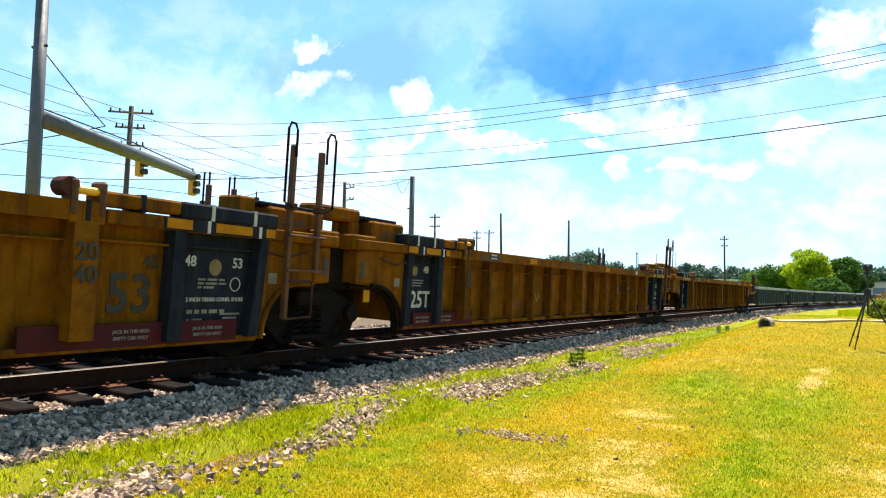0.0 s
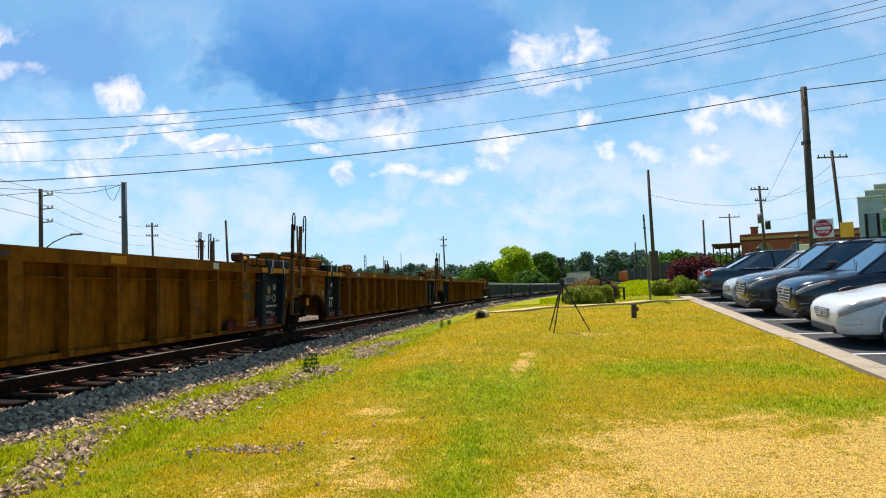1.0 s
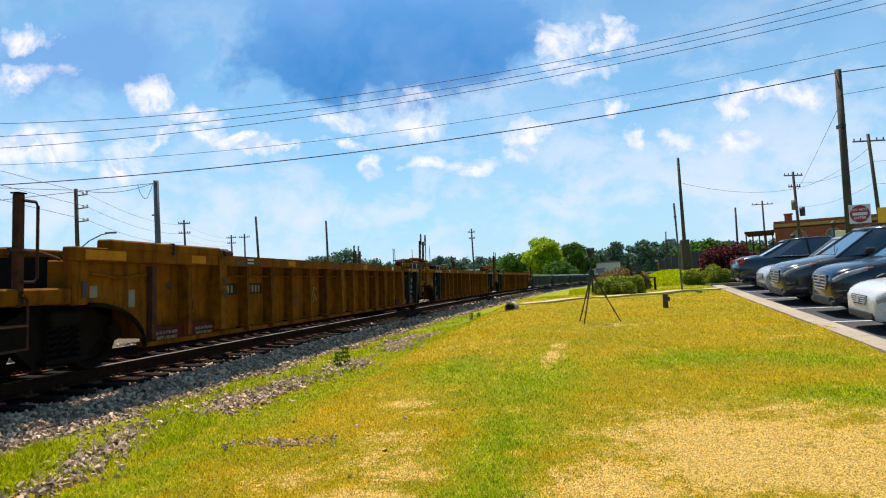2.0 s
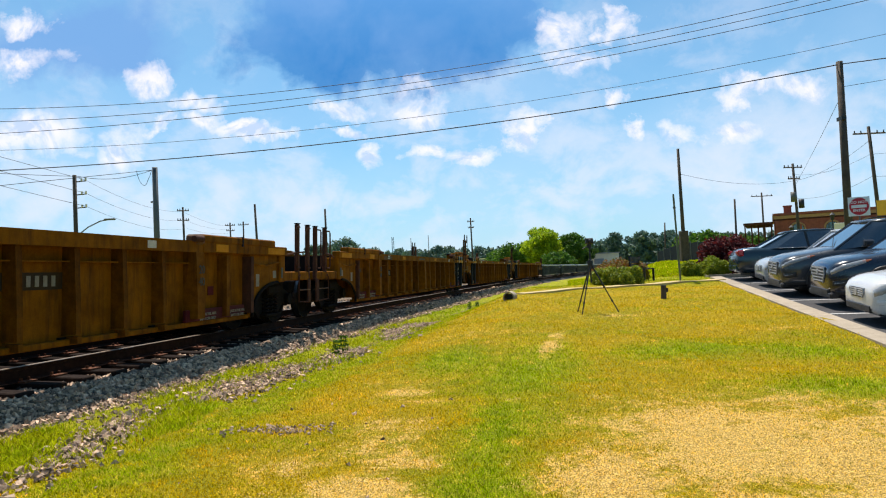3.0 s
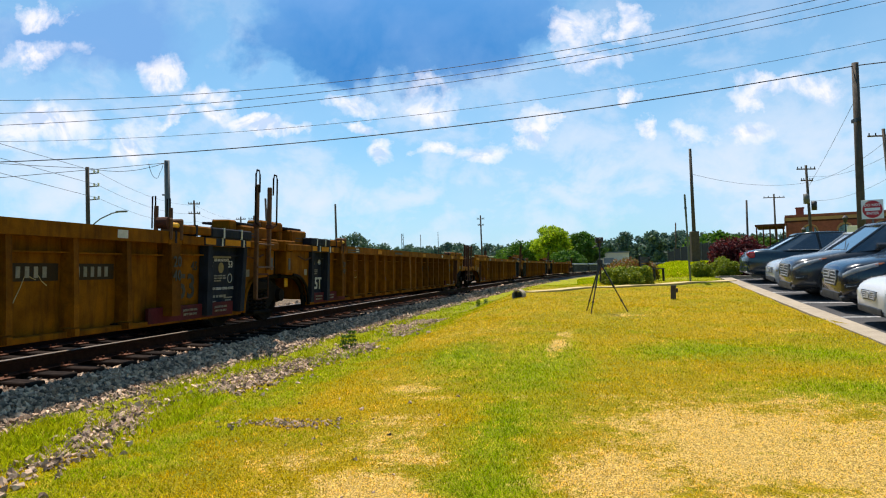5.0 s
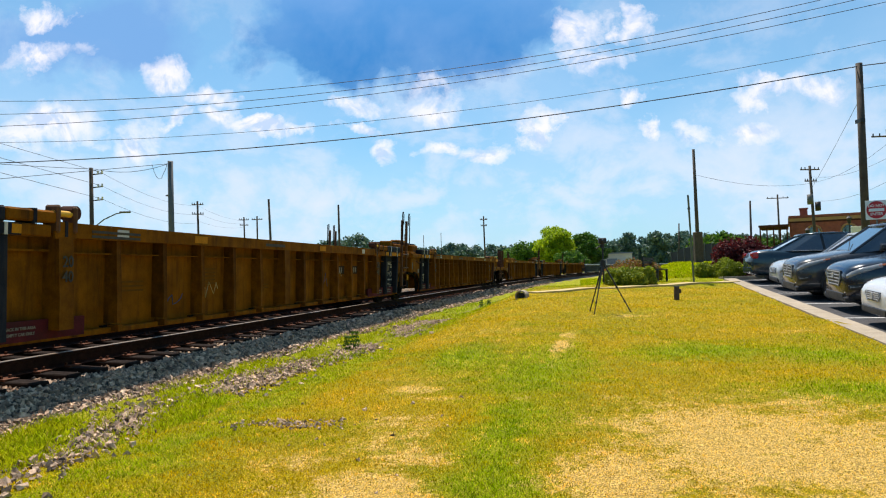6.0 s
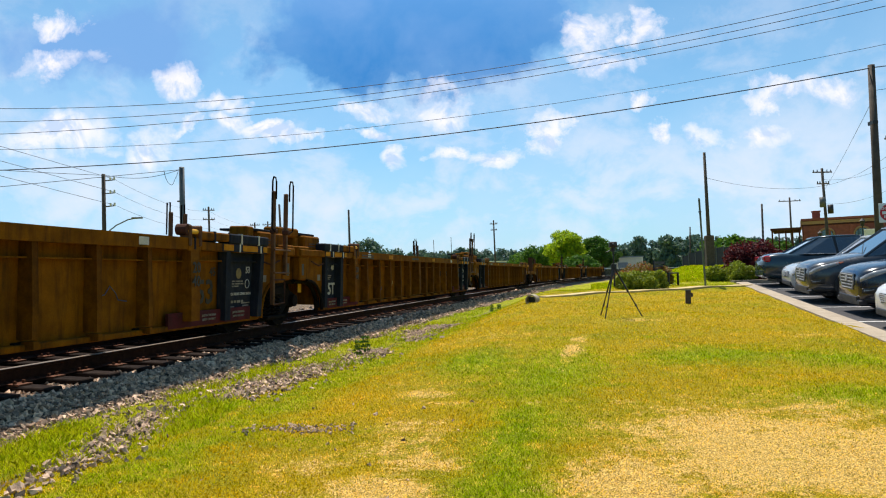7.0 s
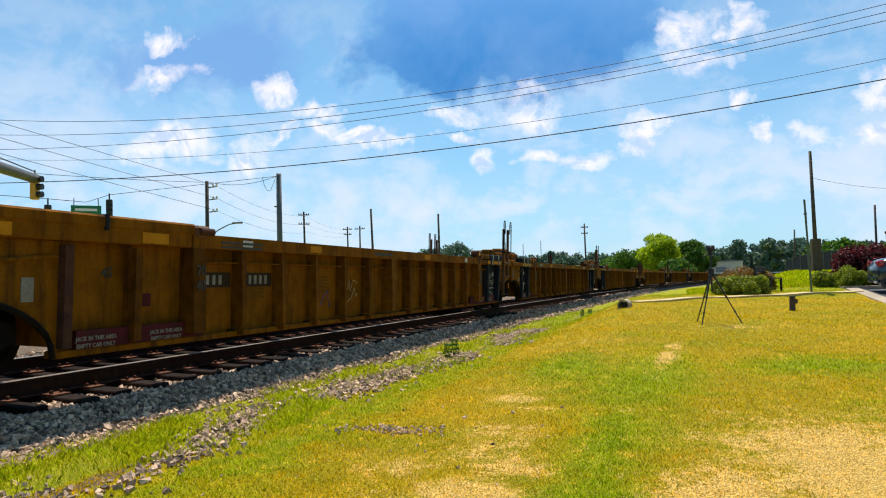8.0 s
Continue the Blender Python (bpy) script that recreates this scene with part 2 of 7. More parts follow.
DARK = mat("black_plastic", (0.014, 0.014, 0.015), (0.010, 0.010, 0.011), 0.5, bump=0.05)
SIGNGREEN = mat("street_sign_green", (0.0, 0.16, 0.07), (0.0, 0.13, 0.06), 0.5, bump=0)
SIGNRED = mat("sign_red", (0.52, 0.018, 0.03), (0.46, 0.016, 0.028), 0.45, bump=0)
SIGNWHITE = mat("sign_white", (0.80, 0.80, 0.80), (0.74, 0.74, 0.74), 0.45, bump=0)
SIGNALYEL = mat("signal_yellow", (0.62, 0.33, 0.02), (0.5, 0.26, 0.02), 0.5)
BRICK = mat("old_brick", (0.30, 0.085, 0.048), (0.22, 0.065, 0.04), 0.9, scale=3, bump=0.3, dirt=(0.12, 0.05, 0.035))
BLUEWALL = mat("blue_grey_stucco", (0.30, 0.39, 0.52), (0.24, 0.32, 0.44), 0.85, scale=2, bump=0.2)
OFFWHITE = mat("offwhite_metal", (0.80, 0.74, 0.60), (0.70, 0.64, 0.52), 0.7, scale=1)
BARK = mat("bark", (0.09, 0.065, 0.045), (0.055, 0.04, 0.03), 0.95, scale=7, bump=0.7)
LEAF = leafy("leaf_green", (0.025, 0.07, 0.012), (0.05, 0.12, 0.018), (0.10, 0.18, 0.025))
LEAF_BRIGHT = leafy("leaf_lime", (0.16, 0.26, 0.008), (0.34, 0.46, 0.010), (0.46, 0.56, 0.012), 0.5)
# distance haze is put into this paler, bluer leaf colour
LEAF_HAZED = leafy("leaf_hazed", (0.050, 0.105, 0.085), (0.080, 0.145, 0.100), (0.12, 0.19, 0.11), 0.30)
LEAF_RED = leafy("leaf_maroon", (0.045, 0.008, 0.010), (0.095, 0.014, 0.016), (0.16, 0.022, 0.020), 0.35)
LEAF_BOX = leafy("leaf_shrub", (0.10, 0.15, 0.008), (0.20, 0.26, 0.012), (0.34, 0.36, 0.015), 0.4)
LEAF_PINK = leafy("leaf_bloom", (0.14, 0.16, 0.015), (0.24, 0.14, 0.025), (0.34, 0.09, 0.03), 0.35)
GLASS = mat("car_glass", (0.03, 0.045, 0.06), (0.02, 0.03, 0.04), 0.03, bump=0, spec=1.0, coat=1.0)
CHROME = mat("chrome", (0.45, 0.46, 0.48), (0.38, 0.39, 0.41), 0.22, metal=1.0, bump=0)
TURNLAMP = mat("amber_lamp", (0.38, 0.10, 0.02), (0.30, 0.08, 0.02), 0.15, bump=0, coat=1.0)
TYRE = mat("tyre_rubber", (0.018, 0.018, 0.018), (0.012, 0.012, 0.012), 0.85, bump=0.2)
HEADLIGHT = mat("headlight_lens", (0.30, 0.31, 0.31), (0.16, 0.165, 0.17), 0.12, bump=0, coat=1.0, scale=9)
TRIM = mat("bright_trim", (0.42, 0.43, 0.45), (0.30, 0.31, 0.33), 0.30, bump=0)
TAILRED = mat("tail_lamp_red", (0.40, 0.012, 0.014), (0.30, 0.01, 0.012), 0.2, bump=0, coat=0.5)


# ---------------------------------------------------------------- mesh helpers
def box(bm, x0, x1, y0, y1, z0, z1, bevel=0.0):
    vs = [bm.verts.new((x, y, z)) for z in (z0, z1) for y in (y0, y1) for x in (x0, x1)]
    fs = [bm.faces.new([vs[i] for i in f]) for f in ((0, 2, 3, 1), (4, 5, 7, 6), (0, 1, 5, 4), (2, 6, 7, 3), (0, 4, 6, 2), (1, 3, 7, 5))]
    if bevel:
        bmesh.ops.bevel(bm, geom=list({e for f in fs for e in f.edges}), offset=bevel, segments=1, affect="EDGES")
    return bm


def tube(bm, points, r, sides=8, r_end=None):
    """A round bar through points, tapering to r_end."""
    pts = [Vector(p) for p in points]
    rings = []
    for i, p in enumerate(pts):
        d = (pts[min(i + 1, len(pts) - 1)] - pts[max(i - 1, 0)]).normalized()
        side = d.cross((0, 0, 1)) if abs(d.z) < 0.9 else d.cross((0, 1, 0))
        side.normalize()
        other = d.cross(side)
        rr = r if r_end is None else r + (r_end - r) * i / (len(pts) - 1)
        rings.append([bm.verts.new(p + (side * math.cos(a) + other * math.sin(a)) * rr) for a in (2 * math.pi * k / sides for k in range(sides))])
    for a, b in zip(rings, rings[1:]):
        for k in range(sides):
            bm.faces.new((a[k], b[k], b[(k + 1) % sides], a[(k + 1) % sides]))
    bm.faces.new(rings[0])
    bm.faces.new(rings[-1][::-1])
    return bm


def plate(bm, outline, y0, y1):
    """An outline in x, z with thickness along y."""
    a = [bm.verts.new((x, y0, z)) for x, z in outline]
    b = [bm.verts.new((x, y1, z)) for x, z in outline]
    bm.faces.new(a)
    bm.faces.new(b[::-1])
    n = len(a)
    for i in range(n):
        bm.faces.new((a[i], b[i], b[(i + 1) % n], a[(i + 1) % n]))
    return bm


def mesh_of(bm, name, material, smooth=False):
    bmesh.ops.recalc_face_normals(bm, faces=bm.faces)
    me = bpy.data.meshes.new(name)
    bm.to_mesh(me)
    bm.free()
    for m in material if isinstance(material, (list, tuple)) else [material]:
        me.materials.append(m)
    if smooth:
        me.polygons.foreach_set("use_smooth", [True] * len(me.polygons))
    return me


def part(name, bm, material, parent=None, label="", smooth=False, at=None):
    me = bm if isinstance(bm, bpy.types.Mesh) else mesh_of(bm, name, material, smooth)
    ob = new(name, me)
    if parent is not None:
        ob.parent = parent
    if at is not None:
        ob.matrix_basis = at
    return tagged(ob, label=label)


def bx(*a, **k):
    return box(bmesh.new(), *a, **k)


def tb(*a, **k):
    return tube(bmesh.new(), *a, **k)


def np_mesh(name, verts, faces, material, attrs=None):
    me = bpy.data.meshes.new(name)
    me.from_pydata([tuple(v) for v in verts] if not isinstance(verts, np.ndarray) else verts.tolist(), [], faces.tolist() if isinstance(faces, np.ndarray) else faces)
    for key, values in (attrs or {}).items():
        me.attributes.new(key, "FLOAT", "POINT").data.foreach_set("value", np.asarray(values, dtype=np.float32))
    me.materials.append(material)
    me.update()
    return me


def text_mesh(words, size, material, bold=0.02):
    cu = bpy.data.curves.new("lettering", "FONT")
    cu.body, cu.size, cu.align_x, cu.align_y, cu.extrude, cu.resolution_u = words, size, "CENTER", "CENTER", 0.002, 2
    cu.offset = bold * size
    tmp = bpy.data.objects.new("lettering", cu)
    scene.collection.objects.link(tmp)
    me = bpy.data.meshes.new_from_object(tmp.evaluated_get(bpy.context.evaluated_depsgraph_get()))
    bpy.data.objects.remove(tmp)
    me.materials.clear()
    me.materials.append(material)
    return me


# ---------------------------------------------------------------- the track's line
TRACK_D, TRACK_TH, K1, K2, BANK = 6.9725, 0.16492, 0.000879, 0.001874, 2.5
_S = np.linspace(-60, 420, 2401)
_k = np.where(_S < 40, K1, np.where(_S < 70, K1 + (K2 - K1) * (_S - 40) / 30, K2))
_a = np.cumsum(_k) * 0.2
_a += TRACK_TH - np.interp(0, _S, _a)
_x = np.cumsum(np.sin(_a)) * 0.2
_y = np.cumsum(np.cos(_a)) * 0.2
_x += -TRACK_D * math.cos(TRACK_TH) - np.interp(0, _S, _x)
_y += TRACK_D * math.sin(TRACK_TH) - np.interp(0, _S, _y)


def on_track(s, u=0.0):
    """Place and heading at s along the track, u to the right of its middle."""
    x, y, a = (float(np.interp(s, _S, q)) for q in (_x, _y, _a))
    return x + u * math.cos(a), y - u * math.sin(a), a


def track_pose(s, length=0.0):
    """Pose of a thing on the rails, x ahead, whose pivots lie length apart."""
    x0, y0, a0 = on_track(s - length / 2)
    x1, y1, a1 = on_track(s + length / 2)
    turn = math.degrees(math.atan2(y1 - y0, x1 - x0)) if length else 90 - math.degrees(a0)
    return pose((x0 + x1) / 2, (y0 + y1) / 2, 0.75 * math.sin(radians(BANK)), BANK, 0, turn)


def lat_along(X, Y):
    """Signed distance to the right of the track, and the way along it, for arrays."""
    s = np.clip(Y, -59, 419).astype(float)
    for _ in range(4):
        px, py, a = np.interp(s, _S, _x), np.interp(s, _S, _y), np.interp(s, _S, _a)
        s = np.clip(s + (X - px) * np.sin(a) + (Y - py) * np.cos(a), -59.9, 419.9)
    px, py, a = np.interp(s, _S, _x), np.interp(s, _S, _y), np.interp(s, _S, _a)
    return (X - px) * np.cos(a) - (Y - py) * np.sin(a), s


def sm(e0, e1, v):
    t = np.clip((v - e0) / (e1 - e0), 0, 1)
    return t * t * (3 - 2 * t)


KERB_X, KERB_Y, KERB_SLOPE = 5.57, 9.4, 0.2104       # the kerb's line x = KERB_X + slope * (y - KERB_Y)


def ground_z(X, Y):
    X, Y = np.asarray(X, float), np.asarray(Y, float)
    u, s = lat_along(X, Y)
    lawn = -0.72 + 0.045 * np.minimum(Y, 22.5) - 0.035 * np.clip(Y - 22.5, 0, 18)
    lawn = np.where(Y < -10, -0.72 - 0.45, lawn)
    right = sm(0.215, 0.30, X / np.maximum(Y, 1.0)) * sm(20, 26, Y)
    lawn = lawn * (1 - right) + right * (0.30 + 0.022 * np.clip(Y - 24, 0, 36))
    verge = -0.47 + 0 * X
    z = verge + (lawn - verge) * sm(2.9, 5.6, u)
    z = np.where(u < 2.9, verge, z)
    left = -0.45 + 0.55 * sm(-4, -14, u)
    z = np.where(u < -2.5, left, z)
    far = sm(90, 220, np.hypot(X, Y))
    z = z * (1 - far) + 0.1 * far * 1.0
    wob = 0.02 * np.sin(X * 1.3 + 0.7 * np.sin(Y * 0.9)) * np.cos(Y * 1.1) + 0.012 * np.sin(X * 3.1 + Y * 2.3)
    z = z + wob * sm(3.0, 4.5, np.abs(u))
    kerb = KERB_X + KERB_SLOPE * (Y - KERB_Y)
    lot = (X > kerb + 0.1) & (Y > -30) & (Y < 24.7)
    return np.where(lot, z - 0.45, z)


def gz(x, y):
    return float(ground_z(np.array([x]), np.array([y]))[0])


def lot_z(x, y):
    return -0.72 + 0.045 * min(y, 24) - 0.10


def at_az(az, dist):
    return dist * math.sin(radians(az)), dist * math.cos(radians(az))


# ---------------------------------------------------------------- ground
def axis(lo, hi, step, reach, grow=1.16):
    a = list(np.arange(lo, hi + step / 2, step))
    d = step
    while a[-1] < reach:
        d *= grow
        a.append(a[-1] + d)
    d = step
    while a[0] > -reach:
        d *= grow
        a.insert(0, a[0] - d)
    return np.array(a)


def blob(X, Y, cx, cy, rx, ry, turn=0.0):
    c, s = math.cos(radians(turn)), math.sin(radians(turn))
    a, b = (X - cx) * c + (Y - cy) * s, -(X - cx) * s + (Y - cy) * c
    return np.exp(-((a / rx) ** 2 + (b / ry) ** 2))


DRY = [(2.1, 5.2, 1.25, 1.5, 0), (2.9, 4.6, 1.6, 1.6, 0), (2.9, 6.6, 0.6, 0.4, 0, 0.6), (1.0, 4.6, 0.5, 0.7, 0), (-0.5, 5.6, 0.40, 1.1, 8, 0.62), (-0.55, 7.6, 0.33, 0.8, 6, 0.6),
       (-0.6, 4.4, 0.5, 0.6, 0), (1.4, 10.4, 0.11, 1.2, -14), (3.9, 5.6, 0.9, 0.8, 0), (0.2, 12.0, 0.9, 0.6, 0, 0.45), (3.0, 13.6, 0.8, 0.5, 0, 0.5), (-1.2, 5.2, 0.5, 0.5, 0, 0.45), (5.0, 11.0, 0.5, 0.4, 0, 0.4)]
LUSH = [(0.12, 4.6, 0.38, 1.0, -6), (0.35, 6.0, 0.40, 1.3, -10), (0.9, 8.6, 0.6, 1.9, -12), (3.7, 6.9, 0.8, 0.6, 0), (3.0, 9.4, 1.0, 0.7, 0), (4.4, 9.0, 0.7, 0.7, 0), (0.0, 9.5, 0.6, 1.0, 0)]


def lawn_masks(X, Y):
    dry = np.zeros_like(X)
    for b in DRY:
        dry = np.maximum(dry, blob(X, Y, *b[:5]) * (b[5] if len(b) > 5 else 1.0))
    lush = np.zeros_like(X)
    for b in LUSH:
        lush = np.maximum(lush, blob(X, Y, *b))
    lush = np.maximum(lush, 0.75 * sm(19, 25, Y))
    side = lat_along(X, Y)[0]
    lush = np.maximum(lush, 0.60 * np.exp(-((side - 3.75) / 0.45) ** 2))
    return dry, lush


def ground_material():
    m = bpy.data.materials.new("lawn_and_soil")
    m.use_nodes = True
    nt = m.node_tree
    p = nt.nodes["Principled BSDF"]
    p.inputs["Roughness"].default_value = 0.95
    p.inputs["Specular IOR Level"].default_value = 0.15

    def attr(name):
        n = nt.nodes.new("ShaderNodeAttribute")
        n.attribute_name = name
        return n.outputs["Fac"]

    co = nt.nodes.new("ShaderNodeTexCoord").outputs["Object"]

    def noise_at(scale, detail=6.0, rough=0.65):
        n = nd(nt, "ShaderNodeTexNoise", Scale=scale, Detail=detail, Roughness=rough)
        nt.links.new(co, n.inputs["Vector"])
        return n.outputs[0]

    big, mid, fine, grain = noise_at(0.55), noise_at(2.6), noise_at(17.0), noise_at(85.0, 3.0)
    grass = mix(nt, ramp(nt, big, [(0.40, 0.0), (0.66, 1.0)]), (0.27, 0.245, 0.002), (0.48, 0.31, 0.003))
    grass = mix(nt, ramp(nt, mid, [(0.35, 0.0), (0.75, 0.6)]), grass, (0.50, 0.33, 0.010))
    lush = math_node(nt, "MULTIPLY", attr("lush"), ramp(nt, mid, [(0.3, 0.5), (0.6, 1.0)]))
    grass = mix(nt, lush, grass, (0.25, 0.32, 0.0015))
    dry = math_node(nt, "ADD", attr("dry"), math_node(nt, "MULTIPLY", math_node(nt, "SUBTRACT", mid, 0.54), 2.2))
    dry = math_node(nt, "ADD", dry, math_node(nt, "MULTIPLY", math_node(nt, "SUBTRACT", fine, 0.5), 1.3))
    straw = mix(nt, ramp(nt, fine, [(0.3, 0.0), (0.7, 1.0)]), (0.56, 0.36, 0.075), (0.80, 0.53, 0.15))
    c = mix(nt, ramp(nt, dry, [(0.28, 0.0), (0.62, 1.0)]), grass, straw)
    verge = mix(nt, ramp(nt, mid, [(0.4, 0.0), (0.6, 1.0)]), (0.20, 0.26, 0.006), (0.36, 0.34, 0.010))
    c = mix(nt, math_node(nt, "MULTIPLY", attr("verge"), ramp(nt, mid, [(0.35, 0.55), (0.6, 1.0)])), c, verge)
    grit = mix(nt, ramp(nt, fine, [(0.3, 0.0), (0.7, 1.0)]), (0.10, 0.070, 0.045), (0.27, 0.20, 0.13))
    strip = math_node(nt, "ADD", attr("grit"), math_node(nt, "MULTIPLY", math_node(nt, "SUBTRACT", mid, 0.5), 1.2))
    c = mix(nt, ramp(nt, strip, [(0.42, 0.0), (0.6, 1.0)]), c, grit)
    c = mix(nt, 1.0, c, ramp(nt, grain, [(0.34, 0.20), (0.66, 1.60)]), "MULTIPLY")
    nt.links.new(c, p.inputs["Base Color"])
    bn = nd(nt, "ShaderNodeBump", Strength=0.9, Distance=0.03)
    nt.links.new(math_node(nt, "ADD", grain, math_node(nt, "MULTIPLY", fine, 1.5)), bn.inputs["Height"])
    nt.links.new(bn.outputs[0], p.inputs["Normal"])
    return m


def make_ground():
    xs, ys = axis(-8, 12, 0.2, 2600), axis(1, 32, 0.2, 2600)
    X, Y = np.meshgrid(xs, ys)
    X, Y = X.ravel(), Y.ravel()
    Z = ground_z(X, Y)
    u, s = lat_along(X, Y)
    dry, lush = lawn_masks(X, Y)
    verge = sm(3.9, 3.0, u) * sm(1.6, 1.9, u)
    grit = np.maximum(sm(2.0, 1.75, u), 0.62 * np.exp(-((u - 2.92 - 0.16 * np.sin(s * 0.6)) / 0.20) ** 2) * sm(-1.5, 1.0, s)) * (u > -60)
    grit = np.maximum(grit, 0.7 * blob(X, Y, -1.52, 6.3, 0.42, 0.16))
    grit = np.where(u < -8, 0.35, grit)
    nx, ny = len(xs), len(ys)
    i = (np.arange(ny - 1)[:, None] * nx + np.arange(nx - 1)[None, :]).ravel()
    me = np_mesh("ground", np.stack([X, Y, Z], 1), np.stack([i, i + 1, i + nx + 1, i + nx], 1), ground_material(), {"dry": dry, "lush": lush, "verge": verge, "grit": grit})
    me.polygons.foreach_set("use_smooth", [True] * len(me.polygons))
    tagged(new("ground", me), "mown lawn with dry straw patches beside the track", "ground", kind="structure")


make_ground()


# ---------------------------------------------------------------- railway track
def sweep(name, section, s0, s1, step, material, closed=True):
    """A section (u, z) in the banked plane of the track, carried along it."""
    ss = np.arange(s0, s1 + step / 2, step)
    n = len(section)
    verts = []
    for s in ss:
        m = track_pose(s)
        verts += [tuple(m @ Vector((0, -u, z))) for u, z in section]
    faces = [(i * n + j, i * n + (j + 1) % n, (i + 1) * n + (j + 1) % n, (i + 1) * n + j) for i in range(len(ss) - 1) for j in range(n if closed else n - 1)]
    return np_mesh(name, verts, faces, material)


def make_track():
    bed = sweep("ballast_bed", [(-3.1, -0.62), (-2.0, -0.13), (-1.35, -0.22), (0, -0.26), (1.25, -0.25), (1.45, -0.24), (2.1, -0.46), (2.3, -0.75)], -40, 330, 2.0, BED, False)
    tagged(new("ballast_bed", bed), "grey crushed stone bed under the rails", "ballast", kind="structure")
    for side, u in (("near", 0.753), ("far", -0.753)):
        rail = tagged(new("rail", None), "rusty steel rail with a polished head", "rail", group="rails of the track", kind="structure")
        foot = [(u - 0.07, -0.172), (u - 0.07, -0.160), (u - 0.010, -0.135), (u - 0.010, -0.045), (u - 0.036, -0.035), (u - 0.036, -0.004), (u + 0.036, -0.004), (u + 0.036, -0.035), (u + 0.010, -0.045), (u + 0.010, -0.135), (u + 0.07, -0.160), (u + 0.07, -0.172)]
        part("rail_web", sweep("rail_web", foot, -40, 330, 1.0, RAILSTEEL), None, rail)
        part("rail_head", sweep("rail_head", [(u - 0.030, -0.004), (u - 0.026, 0.0), (u + 0.026, 0.0), (u + 0.030, -0.004)], -40, 330, 1.0, RAILTOP, False), None, rail, "polished running surface")
    ties = tagged(new("sleepers", None), "dark creosoted wooden sleepers with rusty plates", "sleepers", kind="structure")
    rng = random.Random(4)
    shared = mesh_of(bx(-0.115, 0.115, -1.30, 1.30, -0.36, -0.178, bevel=0.012), "sleeper", TIE)
    bm = bmesh.new()
    box(bm, -0.10, 0.10, -0.18, 0.18, -0.186, -0.166)
    for dx in (-0.06, 0.06):
        for dy in (-0.095, 0.095):
            box(bm, dx - 0.012, dx + 0.012, dy - 0.014, dy + 0.014, -0.17, -0.135)
    platem = mesh_of(bm, "tie_plate", PLATE)
    s = -6.0
    while s < 130:
        ob = part("sleeper", shared, None, ties)
        ob.matrix_basis = track_pose(s) @ pose(0, rng.uniform(-0.06, 0.06), rng.uniform(-0.01, 0.004), 0, 0, rng.uniform(-1.2, 1.2))
        if s < 45:
            for u in (0.753, -0.753):
                part("tie_plate", platem, None, ob, at=pose(0, -u, 0.008))
        s += 0.53


# ballast stone darkened: the train's shade between the rails is in the colour
SHADED_STONE = mat("shaded_stone", (0.026, 0.020, 0.015), (0.014, 0.011, 0.008), 0.9, scale=12, bump=0.5, fine=140, vary=0.5, island=True)
# the bed's fines are darkened for the same under-car shade
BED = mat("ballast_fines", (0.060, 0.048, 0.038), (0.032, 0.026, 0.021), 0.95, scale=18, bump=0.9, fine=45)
make_track()

CUBE = [(x, y, z) for z in (-1, 1) for y in (-1, 1) for x in (-1, 1)]
CUBE_F = [(0, 2, 3), (0, 3, 1), (4, 5, 7), (4, 7, 6), (0, 1, 5), (0, 5, 4), (2, 6, 7), (2, 7, 3), (0, 4, 6), (0, 6, 2), (1, 3, 7), (1, 7, 5)]


def stones(name, centres, sizes, material, seed):
    """Angular broken stones, each with a shape and turn of its own, in one mesh."""
    rng = np.random.RandomState(seed)
    n = len(centres)
    base = np.array(CUBE) * 0.72
    v = base[None] * rng.uniform(0.45, 1.25, (n, 8, 3)) * rng.uniform(0.5, 1.45, (n, 1, 3))
    q = rng.normal(size=(n, 4))
    q /= np.linalg.norm(q, axis=1, keepdims=True)
    w, x, y, z = q.T
    R = np.stack([1 - 2 * (y * y + z * z), 2 * (x * y - z * w), 2 * (x * z + y * w), 2 * (x * y + z * w), 1 - 2 * (x * x + z * z), 2 * (y * z - x * w), 2 * (x * z - y * w), 2 * (y * z + x * w), 1 - 2 * (x * x + y * y)], 1).reshape(n, 3, 3)
    v = np.einsum("nij,nkj->nki", R, v) * sizes[:, None, None] + centres[:, None, :]
    f = (np.array(CUBE_F)[None] + (np.arange(n) * 8)[:, None, None]).reshape(-1, 3)
    return np_mesh(name, v.reshape(-1, 3), f, material)


def bed_z(u):
    """Height of the stone bed in the banked plane."""
    return np.interp(u, [-3.1, -2.0, -1.35, 0, 1.25, 1.45, 2.1, 2.3], [-0.62, -0.13, -0.22, -0.26, -0.25, -0.24, -0.46, -0.60])


